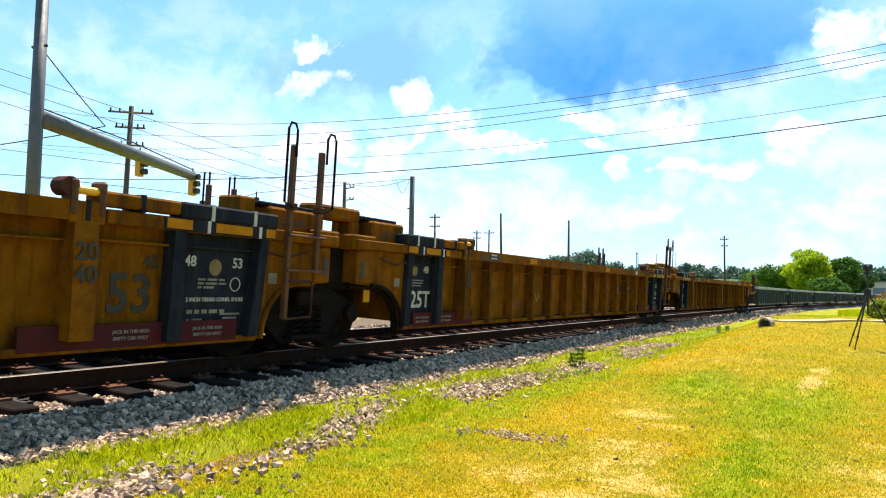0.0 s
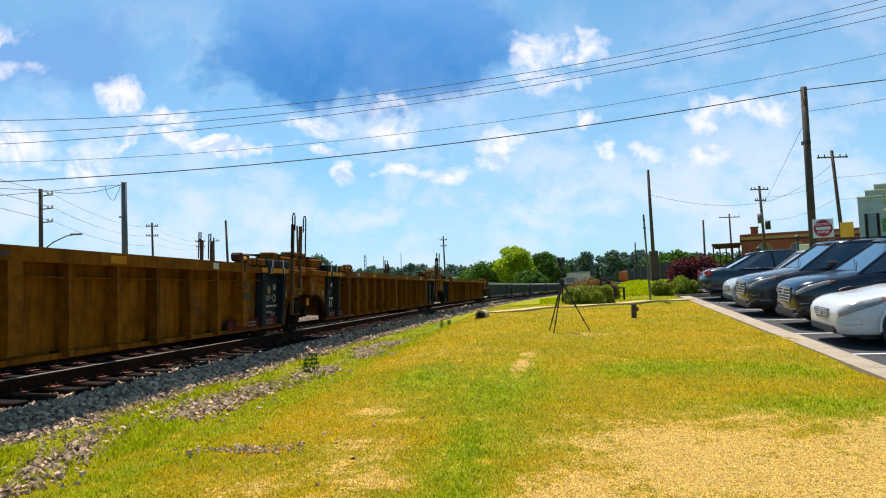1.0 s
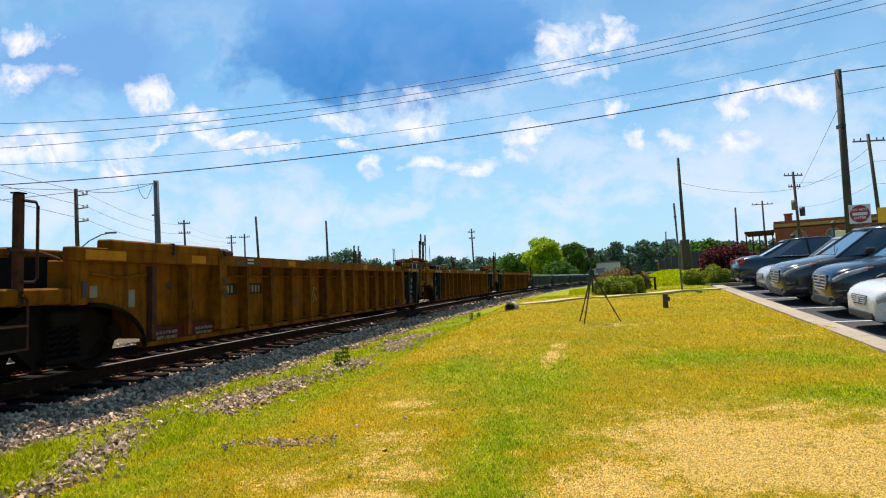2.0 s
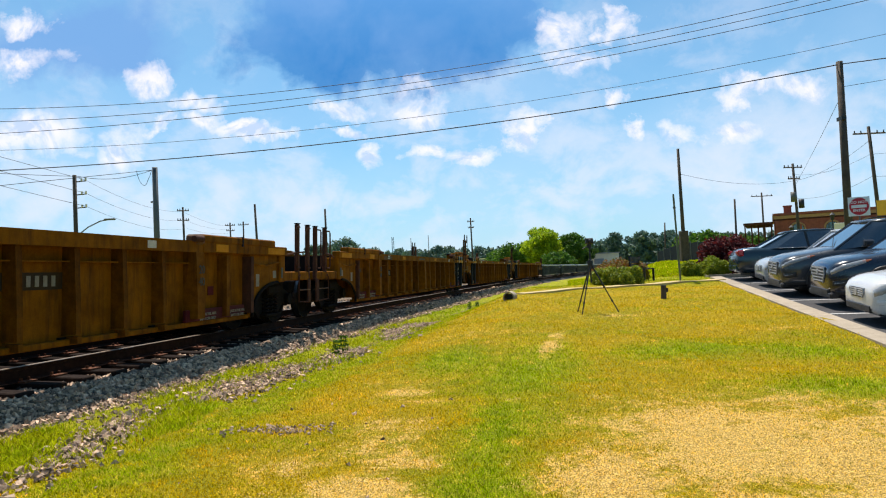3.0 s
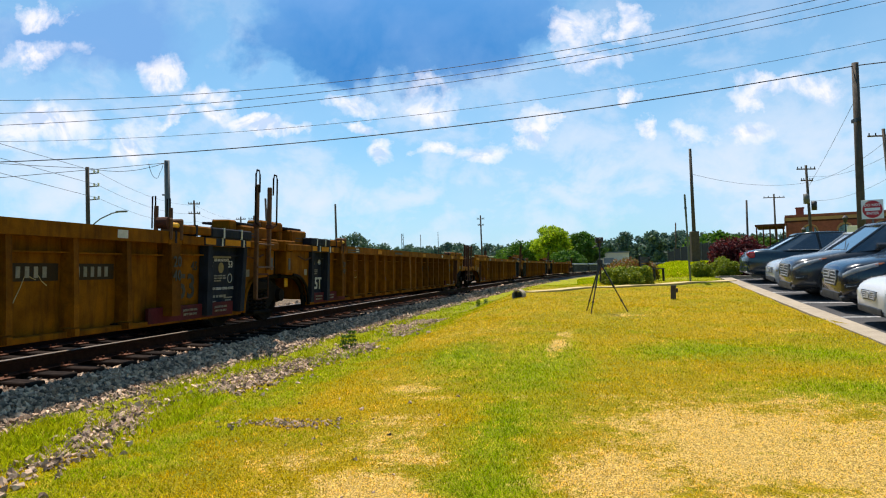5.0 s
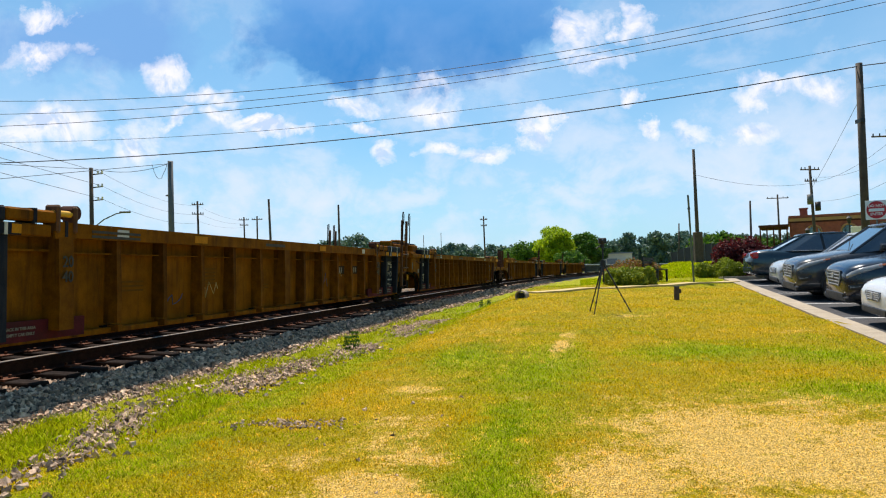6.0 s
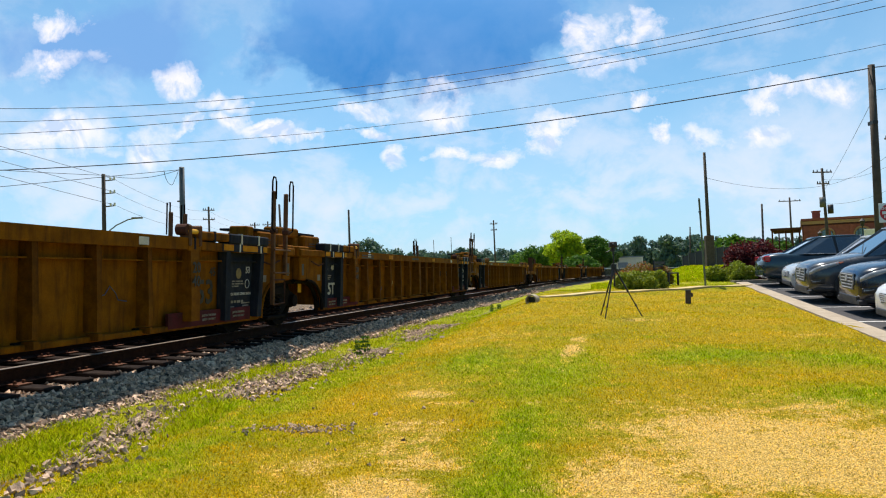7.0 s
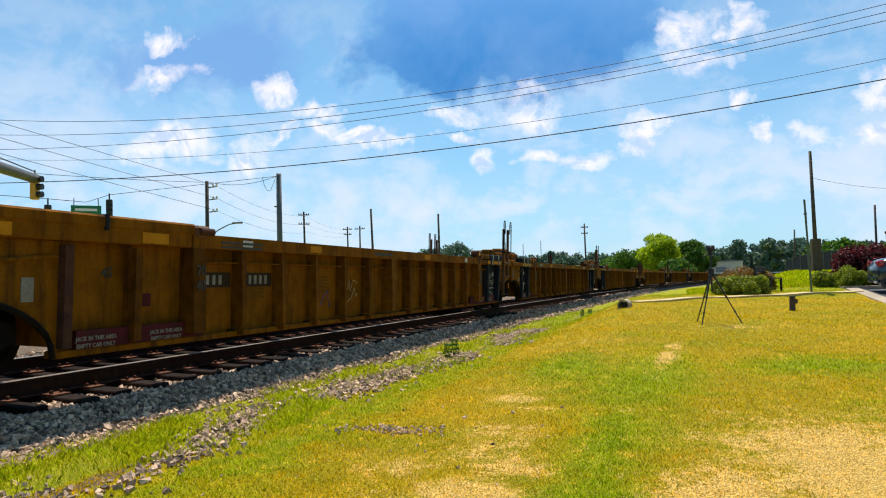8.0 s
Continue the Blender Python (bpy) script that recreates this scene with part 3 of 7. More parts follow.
def make_ballast():
    rng = np.random.RandomState(7)
    cs, sz, shaded = [], [], ([], [])
    for s0, s1, per_m, size in ((1.5, 9, 1700, 0.023), (9, 18, 1150, 0.027), (18, 34, 400, 0.038), (34, 70, 110, 0.056)):
        n = int((s1 - s0) * per_m)
        s = rng.uniform(s0, s1, n)
        u = np.minimum(rng.uniform(0.85, 2.05, n) + 0.10 * np.sin(s * 1.7), 9)
        u2 = rng.uniform(-0.65, 0.65, n // 8)
        s2 = rng.uniform(s0, s1, n // 8)
        s3, u3 = rng.uniform(s0, s1, n // 5), rng.uniform(-2.8, -0.95, n // 5)
        s, u = np.concatenate([s, s2, s3]), np.concatenate([u, u2, u3])
        for a, b in zip(s, u):
            m = track_pose(a)
            p = m @ Vector((0, -b, float(bed_z(b))))
            if b > 1.7:
                p.z = max(p.z, gz(p.x, p.y) + 0.002)
            (cs if abs(b) > 0.9 else shaded[0]).append(tuple(p))
            (sz if abs(b) > 0.9 else shaded[1]).append(size * (0.55 + 1.25 * rng.uniform(0, 1) ** 2))
    tagged(new("fouled_stones", stones("fouled_stones", np.array(shaded[0]), np.array(shaded[1]), SHADED_STONE, 3)), "stones between the rails, the train's shade in their dark colour", "ballast", kind="stuff")
    tagged(new("ballast_stones", stones("ballast_stones", np.array(cs), np.array(sz), STONE, 1)), "loose grey crushed ballast stones along the rails", "ballast", kind="stuff")
    # the second, thin strip of stones that has rolled into the grass
    cs, sz = [], []
    n = 15000
    s = rng.uniform(0.5, 19, n)
    u = 2.92 + 0.16 * np.sin(s * 0.6) + rng.normal(0, 0.20, n) + (rng.uniform(0, 1, n) < 0.06) * rng.uniform(-0.9, 0.7, n)
    keep = (np.sin(s * 1.9 + 1.0 + 3 * u) + np.sin(s * 0.83) + rng.uniform(-0.9, 0.9, n)) > -0.15
    for a, b in zip(s[keep], u[keep]):
        x, y, _ = on_track(a, b)
        cs.append((x, y, gz(x, y) + 0.006))
        sz.append(0.025 * rng.uniform(0.45, 1.5))
    for _ in range(170):
        a, b = rng.normal(0, 1, 2)
        x, y = -1.52 + 0.27 * a, 6.3 + 0.10 * b
        cs.append((x, y, gz(x, y) + 0.004))
        sz.append(0.015 * rng.uniform(0.5, 1.5))
    for _ in range(34):
        x, y = rng.uniform(-2.6, 0.0), rng.uniform(4.0, 7.5)
        cs.append((x, y, gz(x, y) + 0.002))
        sz.append(0.014 * rng.uniform(0.5, 1.6))
    tagged(new("scattered_stones", stones("scattered_stones", np.array(cs), np.array(sz), STONE, 2)), "scattered grey stones lying in the grass verge", "stones", kind="stuff")


make_ballast()


# ---------------------------------------------------------------- well cars
W = 1.40                                   # half width over the top chord
TOP, LOW = 1.49, 0.235
SPEED, START = 9.25, 7.0986
PIVOTS = [(39.9, 19.45), (19.4, 0.59), (0.70, -19.73), (-19.97, -40.16), (-40.06, -58.64), (-58.42, -78.77), (-79.0, -99.2)]     # front and rear pivot of each unit along the train
WHEEL_R = 0.4826


def both(fn):
    """Calls fn with -1 for the right-hand side and +1 for the left."""
    for k in (-1, 1):
        fn(k)


def yb(k, a, b):
    return (k * a, k * b) if k * a < k * b else (k * b, k * a)


def letters(words, size, x, z, y, material, parent, name="lettering", label=""):
    part(name, text_mesh(words, size, material), None, parent, label, at=pose(x, y, z, 90, 0, 0))


def bars(parent, x, z, y, widths, h, gap, material, name="lettering_bar"):
    bm = bmesh.new()
    for i, w in enumerate(widths):
        box(bm, x - w / 2, x + w / 2, y - 0.003, y, z - i * gap - h / 2, z - i * gap + h / 2)
    part(name, bm, material, parent, "unreadable small lettering")


def truck(parent, x, name="truck"):
    """A two-axle truck: cast side frames with springs, bolster and brake beams; the wheelsets turn."""
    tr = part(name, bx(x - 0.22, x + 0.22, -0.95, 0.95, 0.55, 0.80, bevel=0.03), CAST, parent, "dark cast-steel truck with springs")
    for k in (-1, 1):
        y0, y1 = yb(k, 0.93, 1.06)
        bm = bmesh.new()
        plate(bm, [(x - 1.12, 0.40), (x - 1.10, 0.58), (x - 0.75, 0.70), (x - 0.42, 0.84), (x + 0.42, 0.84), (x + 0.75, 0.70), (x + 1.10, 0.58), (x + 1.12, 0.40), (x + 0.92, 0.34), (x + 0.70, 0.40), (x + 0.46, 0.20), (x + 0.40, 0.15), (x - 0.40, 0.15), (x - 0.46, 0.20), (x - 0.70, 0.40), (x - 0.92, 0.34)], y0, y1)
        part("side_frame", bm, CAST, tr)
    both(lambda k: part("bearing_cap", tb([(x - 0.90, k * 1.0, WHEEL_R), (x - 0.90, k * 1.15, WHEEL_R)], 0.12, 12), CAST, tr))
    both(lambda k: part("bearing_cap", tb([(x + 0.90, k * 1.0, WHEEL_R), (x + 0.90, k * 1.15, WHEEL_R)], 0.12, 12), CAST, tr))
    for k in (-1, 1):
        for dx in (-0.2, 0.0, 0.2):
            bm = bmesh.new()
            pts = [(x + dx + 0.075 * math.cos(a), k * 1.10 + 0.06 * math.sin(a), 0.24 + 0.36 * a / (10 * math.pi)) for a in np.linspace(0, 10 * math.pi, 41)]
            tube(bm, pts, 0.018, 5)
            part("spring", bm, CAST, tr)
        part("spring_plank", bx(x - 0.36, x + 0.36, *yb(k, 0.98, 1.2), 0.19, 0.24, bevel=0.01), CAST, tr)
        part("bolster_end", bx(x - 0.28, x + 0.28, *yb(k, 0.95, 1.2), 0.60, 0.78, bevel=0.03), CAST, tr)
        part("brake_beam", tb([(x + 0.45, k * 0.3, 0.36), (x + 0.45, k * 0.9, 0.36)], 0.05, 8), CAST, tr)
    return tr


WHEEL_MESH = []


def wheelset_mesh():
    if not WHEEL_MESH:
        bm = bmesh.new()
        prof = [(0.0, 0.10), (0.10, 0.16), (0.20, 0.10), (0.36, 0.08), (0.40, 0.13), (WHEEL_R, 0.13), (WHEEL_R, 0.03), (WHEEL_R + 0.026, 0.015), (WHEEL_R + 0.022, -0.01), (0.40, -0.01), (0.36, 0.03), (0.0, 0.03)]
        for k in (-1, 1):
            rings = []
            for i in range(28):
                a = 2 * math.pi * i / 28
                rings.append([bm.verts.new((r * math.cos(a), k * (0.69 + h), r * math.sin(a))) for r, h in prof[1:-1]])
            for i in range(28):
                p, q = rings[i], rings[(i + 1) % 28]
                for j in range(len(p) - 1):
                    bm.faces.new((p[j], p[j + 1], q[j + 1], q[j])).material_index = 1 if j == 4 else 0
            bm.faces.new([r[0] for r in rings])
            bm.faces.new([r[-1] for r in rings])
            for i in range(3):
                a = 2 * math.pi * i / 3
                box(bm, 0.22 * math.cos(a) - 0.03, 0.22 * math.cos(a) + 0.03, *yb(k, 0.76, 0.80), 0.22 * math.sin(a) - 0.03, 0.22 * math.sin(a) + 0.03)
        tube(bm, [(0, -1.05, 0), (0, 1.05, 0)], 0.085, 12)
        WHEEL_MESH.append(mesh_of(bm, "wheelset", [CAST, TREAD]))
    return WHEEL_MESH[0]


def arch_outline(sgn, x_out, x_in, z_top, z_arch):
    """A fender plate whose lower inner corner is cut out in a quarter round over the wheel. x grows away from the pivot."""
    pts = [(x_out, LOW + 0.02), (x_out, z_top), (x_in, z_top), (x_in, z_arch)]
    n = 8
    for i in range(1, n + 1):
        a = math.pi / 2 * i / n
        pts.append((x_in + (x_out - 0.06 - x_in) * math.sin(a), LOW + 0.02 + (z_arch - LOW - 0.02) * math.cos(a)))
    return pts


def arch_edge(x_out, x_in, z_arch):
    return [(x_in + (x_out - 0.06 - x_in) * math.sin(a), LOW + 0.02 + (z_arch - LOW - 0.02) * math.cos(a)) for a in np.linspace(0, math.pi / 2, 9)]


RUSTYEL = mat("rusty_yellow", (0.125, 0.044, 0.005), (0.065, 0.023, 0.006), 0.75, scale=6, bump=0.2)


def raised_chord(u, X, a, b, k, dark):
    """The raised beam along the chord's end, between a and b from the pivot."""
    x0, x1 = sorted((X(a), X(b)))
    y0, y1 = yb(k, W - 0.20, W + 0.012)
    if dark:
        part("raised_chord", bx(x0, x1, y0, y1, TOP - 0.02, TOP + 0.135, bevel=0.02), SLATE, u, "dark slate-painted chord end")
    else:
        part("raised_chord", bx(x0, x1, y0, y1, TOP + 0.003, TOP + 0.13, bevel=0.02), YELLOW, u)
    for f in (0.28, 0.72) if dark else (0.5,):
        xs = x0 + (x1 - x0) * f
        part("white_stripe" if dark else "seam_strap", bx(xs - 0.022, xs + 0.022, *yb(k, W - 0.21, W + 0.018), TOP - 0.02, TOP + 0.14), WHITE_LETTER if dark else SLATE, u)


def end_articulated(u, j, d, kind, note=False):
    """The end of a unit over the shared truck. j: the pivot's x; d: +1 where the body lies ahead of it."""
    def X(a):
        return j + d * a
    p53 = kind == "P53"
    # ways from the pivot: the wide rib, the slate panel's two ribs, the arch's crown, the corner box
    wide, b_out, b_in, crown, box_a, box_b = (4.00, 3.00, 1.82, 1.22, 0.92, 0.62) if p53 else (3.04, 2.20, 1.28, 0.52, 0.43, 0.08)

    def span(a, b):
        return tuple(sorted((X(a), X(b))))
    for k in (-1, 1):
        s0, s1 = yb(k, 1.275, 1.305)
        # slate panel between two slate ribs, and the plates beside it
        part("slate_panel", bx(*span(b_out, b_in), *yb(k, 1.215, 1.240), LOW + 0.05, 1.34), SLATE, u, "dark slate panel with white lettering")
        part("shelf_bar", bx(*span(b_out - 0.06, b_in + 0.08), *yb(k, 1.24, 1.30), 1.195, 1.215), SLATE, u)
        for a, w0 in ((b_out, 0.085), (b_in + 0.03, 0.075)):
            bm = bmesh.new()
            lean = -0.10 * d if p53 and a < b_out else 0.0
            plate(bm, [(X(a) - w0 - lean, LOW + 0.06), (X(a) + w0 - lean, LOW + 0.06), (X(a) + w0 * 0.8, 1.345), (X(a) - w0 * 0.8, 1.345)], *yb(k, 1.24, 1.385))
            part("slate_rib", bm, SLATE, u)
        part("end_sheet", bx(*span(wide, b_out), *yb(k, 1.195, 1.22), LOW + 0.04, 1.34), YELLOW, u)
        part("ledge", bx(*span(wide, b_out), *yb(k, 1.22, 1.31), 1.190, 1.212), YELLOW, u)
        part("primer_panel", bx(*span(wide + 0.45, b_in + 0.30), *yb(k, 1.262, 1.306), LOW + 0.03, LOW + 0.24), PRIMER, u, "red primer band along the sill")
        # fender plate: round cut over the wheel, then level out to the corner box
        arch = [(crown + (b_in - 0.05 - crown) * math.sin(q), LOW + 0.02 + (0.86 - LOW - 0.02) * math.cos(q)) for q in np.linspace(0, math.pi / 2, 11)]
        bm = bmesh.new()
        plate(bm, [(X(a), z) for a, z in [(b_in, LOW + 0.02), (b_in, 1.34), (box_b + 0.05, 1.34), (box_b + 0.05, 0.88)] + arch], s0, s1)
        part("fender_plate", bm, YELLOW, u)
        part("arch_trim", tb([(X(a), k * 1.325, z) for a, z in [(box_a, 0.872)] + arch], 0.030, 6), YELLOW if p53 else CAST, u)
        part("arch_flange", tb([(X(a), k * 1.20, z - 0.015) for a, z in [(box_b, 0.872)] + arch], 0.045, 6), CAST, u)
        # chord over the end: yellow and slate lengths with orange reflector plates
        part("end_chord", bx(*span(wide - 0.2, box_b - 0.08), *yb(k, W - 0.19, W - 0.004), 1.345, TOP - 0.02, bevel=0.012), YELLOW, u)
        x0, x1 = span(b_out + 0.22, b_in - 0.10)
        part("chord_panel", bx(x0, x1, *yb(k, W - 0.05, W + 0.004), 1.347, TOP - 0.025), SLATE, u)
        for f in ((0.02, 0.22), (0.42, 0.76), (0.90, 0.995)):
            part("reflector_plate", bx(x0 + (x1 - x0) * f[0], x0 + (x1 - x0) * f[1], *yb(k, W - 0.04, W + 0.009), 1.362, TOP - 0.035), ORANGE, u)
        for f in (0.36, 0.84):
            xs = x0 + (x1 - x0) * f
            part("white_stripe", bx(xs - 0.02, xs + 0.02, *yb(k, W - 0.05, W + 0.010), 1.345, TOP - 0.022), WHITE_LETTER, u)
        raised_chord(u, X, b_out + 0.02, b_in - 0.14, k, True)
        raised_chord(u, X, wide - 0.10, b_out + 0.03, k, False)
        # lock over the wide rib: cheeks, a round pin between them and a rusty roller behind
        for sx in (-0.13, 0.13):
            part("lock_cheek", bx(X(wide) + sx - 0.03, X(wide) + sx + 0.03, *yb(k, W - 0.14, W + 0.035), TOP - 0.10, TOP + 0.20, bevel=0.02), RUSTYEL, u)
        part("lock_pin", tb([(X(wide) - 0.16, k * (W - 0.03), TOP + 0.11), (X(wide) + 0.16, k * (W - 0.03), TOP + 0.11)], 0.035, 12), BRIGHT, u)
        part("lock_roller", tb([(X(wide + 0.16), k * (W - 0.16), TOP + 0.13), (X(wide + 0.16), k * (W + 0.0), TOP + 0.13)], 0.080, 14), RUST, u)
        part("lock_plate", bx(X(wide) - 0.16, X(wide) + 0.16, *yb(k, W - 0.02, W + 0.008), TOP - 0.16, TOP + 0.02), YELLOW, u)
        part("lock_latch", bx(X(wide) - 0.02, X(wide) + 0.02, *yb(k, W, W + 0.016), TOP - 0.14, TOP + 0.03), SLATE, u)
        # corner box: a capped top block over a leg with a slot
        part("corner_cap", bx(*span(box_a + 0.02, box_b - 0.13), *yb(k, 0.92, 1.36), 1.33, 1.53, bevel=0.02), YELLOW, u)
        leg = part("corner_leg", bx(*span(box_a, box_b), *yb(k, 0.95, 1.34), 0.885, 1.33, bevel=0.02), YELLOW, u)
        mid = X((box_a * 0.35 + box_b * 0.65))
        part("jack_slot", bx(mid - 0.045, mid + 0.045, *yb(k, 1.338, 1.347), 0.97, 1.19, bevel=0.004), DARK, leg)
        part("label_card", bx(X(b_in - 0.20) - 0.07, X(b_in - 0.20) + 0.07, *yb(k, 1.306, 1.312), 0.86, 0.98), FADED, u)
        part("air_hose", tb([(X(b_in), k * 1.34, 1.22), (X(b_in - 0.35), k * 1.37, 1.16), (X(b_in - 0.7), k * 1.36, 1.24)], 0.014, 6), RUST, u)
        # added tab, painted bright as the sunlit far-side plate glimpsed through the arch
        part("sunlit_gap_tab", bx(X(crown + 0.22) - 0.07, X(crown + 0.22) + 0.07, *yb(k, 1.02, 1.05), 0.62, 0.80, bevel=0.012), BRIGHT, u, "added bright yellow tab for the sunlit far plate seen through the arch")
        if p53 and k < 0:
            for px, dd in ((1.52, 1), (1.02, -1)):
                part("ladder_post", bx(X(px) - 0.032, X(px) + 0.032, -1.45, -1.38, 0.47 if px > 1.2 else 0.98, 2.44, bevel=0.010), RUSTYEL, u, "rusty yellow ladder post")
                h0, h1 = (X(px + 0.02), X(px + 0.17)) if dd > 0 else (X(px - 0.03), X(px - 0.19))
                part("grab_hoop", tb([(h0, -1.47, 2.30), (h0, -1.47, 2.60), (h0 + (h1 - h0) * 0.25, -1.47, 2.67), (h0 + (h1 - h0) * 0.75, -1.47, 2.67), (h1, -1.47, 2.60), (h1, -1.47, 1.78), (h0, -1.47, 1.72)], 0.015, 6), CAST, u, "thin black wire hoop")
                part("post_clamp", bx(X(px) - 0.055, X(px) + 0.055, -1.48, -1.37, 1.70, 1.78, bevel=0.01), RUST, u)
            for z in (1.02, 1.42):
                part("rung", tb([(X(1.56), -1.46, z), (X(0.92), -1.46, z)], 0.018, 6), RUSTYEL, u)
            part("step_frame", tb([(X(1.52), -1.44, 0.90), (X(1.10), -1.44, 0.90), (X(1.08), -1.44, 0.84), (X(1.08), -1.44, 0.49), (X(1.52), -1.44, 0.47)], 0.016, 6), RUST, u)
        if not p53 and k > 0:
            for px in (-0.05, 0.45):
                part("ladder_post", bx(X(px) - 0.035, X(px) + 0.035, 1.34, 1.41, 0.9, 2.20, bevel=0.010), RUSTYEL, u)
                part("grab_hoop", tb([(X(px) - 0.05, 1.43, 1.75), (X(px) - 0.05, 1.43, 2.38), (X(px) + 0.05, 1.43, 2.40), (X(px) + 0.06, 1.43, 1.75)], 0.015, 6), CAST, u)
    # gangway platform and raised housing over the truck
    part("platform", bx(*span(b_in + 0.05, box_b), -1.2, 1.2, 1.28, 1.342), RUSTYEL, u)
    part("end_wall", bx(*span(b_in + 0.10, b_in), -1.21, 1.21, 0.35, 1.44), YELLOW, u)
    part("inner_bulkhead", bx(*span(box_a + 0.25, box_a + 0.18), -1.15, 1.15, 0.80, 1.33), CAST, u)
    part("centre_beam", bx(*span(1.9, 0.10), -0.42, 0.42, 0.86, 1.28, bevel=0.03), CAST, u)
    if p53:
        part("housing", bx(*span(1.62, 0.62), -1.20, -0.60, 1.40, 1.74, bevel=0.03), YELLOW, u)
        part("housing_lid", bx(*span(1.72, 0.75), -1.15, -0.50, 1.745, 1.785, bevel=0.01), SLATE, u, "dark lid on the housing")
        part("tool_box", bx(*span(2.12, 1.86), -1.22, -0.9, TOP + 0.02, 1.80, bevel=0.02), YELLOW, u)
        bars(u, X(1.22), 1.60, -1.203, (0.42, 0.50), 0.022, 0.05, BLACK_LETTER)
        part("gooseneck_beam", bx(*span(0.70, -0.26), -1.12, -0.82, 1.70, 1.88, bevel=0.03), YELLOW, u)
        part("gooseneck_post", bx(*span(-0.04, -0.26), -1.12, -0.82, 1.36, 1.72, bevel=0.03), YELLOW, u)
        # lower neck in near-black: the shade between the units is put into its colour
        part("neck_block", bx(*span(0.36, -0.28), -1.10, 0.78, 0.80, 1.42, bevel=0.04), CAST, u, "cast neck between the units, deep shade in its dark colour")
    else:
        part("housing", bx(*span(1.36, 0.58), -1.20, -0.60, 1.34, 1.76, bevel=0.03), YELLOW, u)
        part("housing_lid", bx(*span(1.30, 0.02), -1.10, -0.50, 1.765, 1.81, bevel=0.01), SLATE, u, "dark lid on the housing")
        part("lid_prop", bx(*span(0.12, 0.07), -0.95, -0.88, 1.50, 1.765), YELLOW, u)
        bars(u, X(0.95), 1.60, -1.203, (0.30, 0.36), 0.020, 0.05, BLACK_LETTER)
    # lettering, right-hand side
    y = -1.244
    mid = X((b_out + b_in) / 2)
    if p53:
        letters("53", 0.50, X(3.40), 0.72, -1.226, BLACK_LETTER, u)
        letters("45", 0.18, X(3.19), 1.03, -1.226, BLACK_LETTER, u)
        letters("20", 0.21, X(wide), 1.09, -1.444, BLACK_LETTER, u)
        letters("40", 0.21, X(wide), 0.90, -1.444, BLACK_LETTER, u)
        letters("48", 0.15, mid - 0.33, 1.06, y, WHITE_LETTER, u)
        letters("53", 0.15, mid + 0.31, 1.06, y, WHITE_LETTER, u)
        if note:
            letters("SEE BADGE PLATE", 0.060, mid + 0.02, 1.13, y, WHITE_LETTER, u)
            bars(u, mid + 0.02, 1.18, y, (0.60,), 0.03, 0.04, FADED)
        part("emblem", tb([(mid, y + 0.005, 1.01), (mid, y - 0.001, 1.01)], 0.085, 20), EMBLEM, u, "round yellow emblem")
        part("emblem_ring", ring_mesh(0.070, 0.006), None, u, at=pose(mid + 0.29, y - 0.001, 0.84, 90, 0, 0))
        for i, (row, sizes) in enumerate(((0.885, (0.10, 0.13, 0.08)), (0.845, (0.08, 0.15, 0.10)), (0.805, (0.05, 0.14)))):
            xx = mid - 0.22
            for w in sizes:
                bars(u, xx + w / 2, row, y, (w,), 0.022, 0.04, FADED)
                xx += w + 0.025
        letters("2 INCH TREAD COND. SHOES", 0.058, mid + 0.03, 0.68, y, WHITE_LETTER, u)
        for row, widths in ((0.56, (0.07, 0.06, 0.07, 0.11, 0.07)), (0.47, (0.04, 0.13)), (0.38, (0.20, 0.12))):
            xx = mid - 0.34
            for w in widths:
                bars(u, xx + w / 2, row, y, (w,), 0.040, 0.04, FADED)
                xx += w + 0.03
        bars(u, mid + 0.24, 0.53, y, (0.28, 0.20), 0.022, 0.042, FADED)
        for xx in (X(3.42), X(2.52)):
            letters("JACK IN THIS AREA", 0.045, xx, 0.40, -1.311, FADED, u)
            letters("EMPTY CAR ONLY", 0.045, xx, 0.34, -1.311, FADED, u)
    else:
        letters("125T", 0.35, mid + 0.02, 0.66, y, WHITE_LETTER, u)
        letters("48", 0.15, mid + 0.24, 1.12, y, WHITE_LETTER, u)
        part("emblem", tb([(mid - 0.08, y + 0.005, 1.10), (mid - 0.08, y - 0.001, 1.10)], 0.075, 18), EMBLEM, u, "round yellow emblem")
        bars(u, mid - 0.03, 0.96, y, (0.40, 0.36, 0.28), 0.018, 0.040, FADED)
        letters("20", 0.17, X(wide), 1.08, -1.444, BLACK_LETTER, u)
        letters("40", 0.17, X(wide), 0.92, -1.444, BLACK_LETTER, u)
        for xx in (mid + d * 0.1, X(2.55)):
            letters("JACK IN THIS AREA", 0.045, xx, 0.40, -1.311, FADED, u)
            letters("EMPTY CAR ONLY", 0.045, xx, 0.34, -1.311, FADED, u)
    return wide, b_in


STENCIL = mat("faded_stencil", (0.10, 0.045, 0.004), (0.14, 0.06, 0.004), 0.85, bump=0.03, spec=0.1)
NUMBER_PATCH = mat("number_patch_paint", (0.028, 0.022, 0.016), (0.050, 0.028, 0.010), 0.85, spec=0.1, scale=5)
FADED = mat("faded_lettering", (0.24, 0.21, 0.16), (0.16, 0.135, 0.09), 0.8, bump=0.03)
EMBLEM = mat("emblem_yellow", (0.26, 0.17, 0.03), (0.10, 0.08, 0.03), 0.6, bump=0)


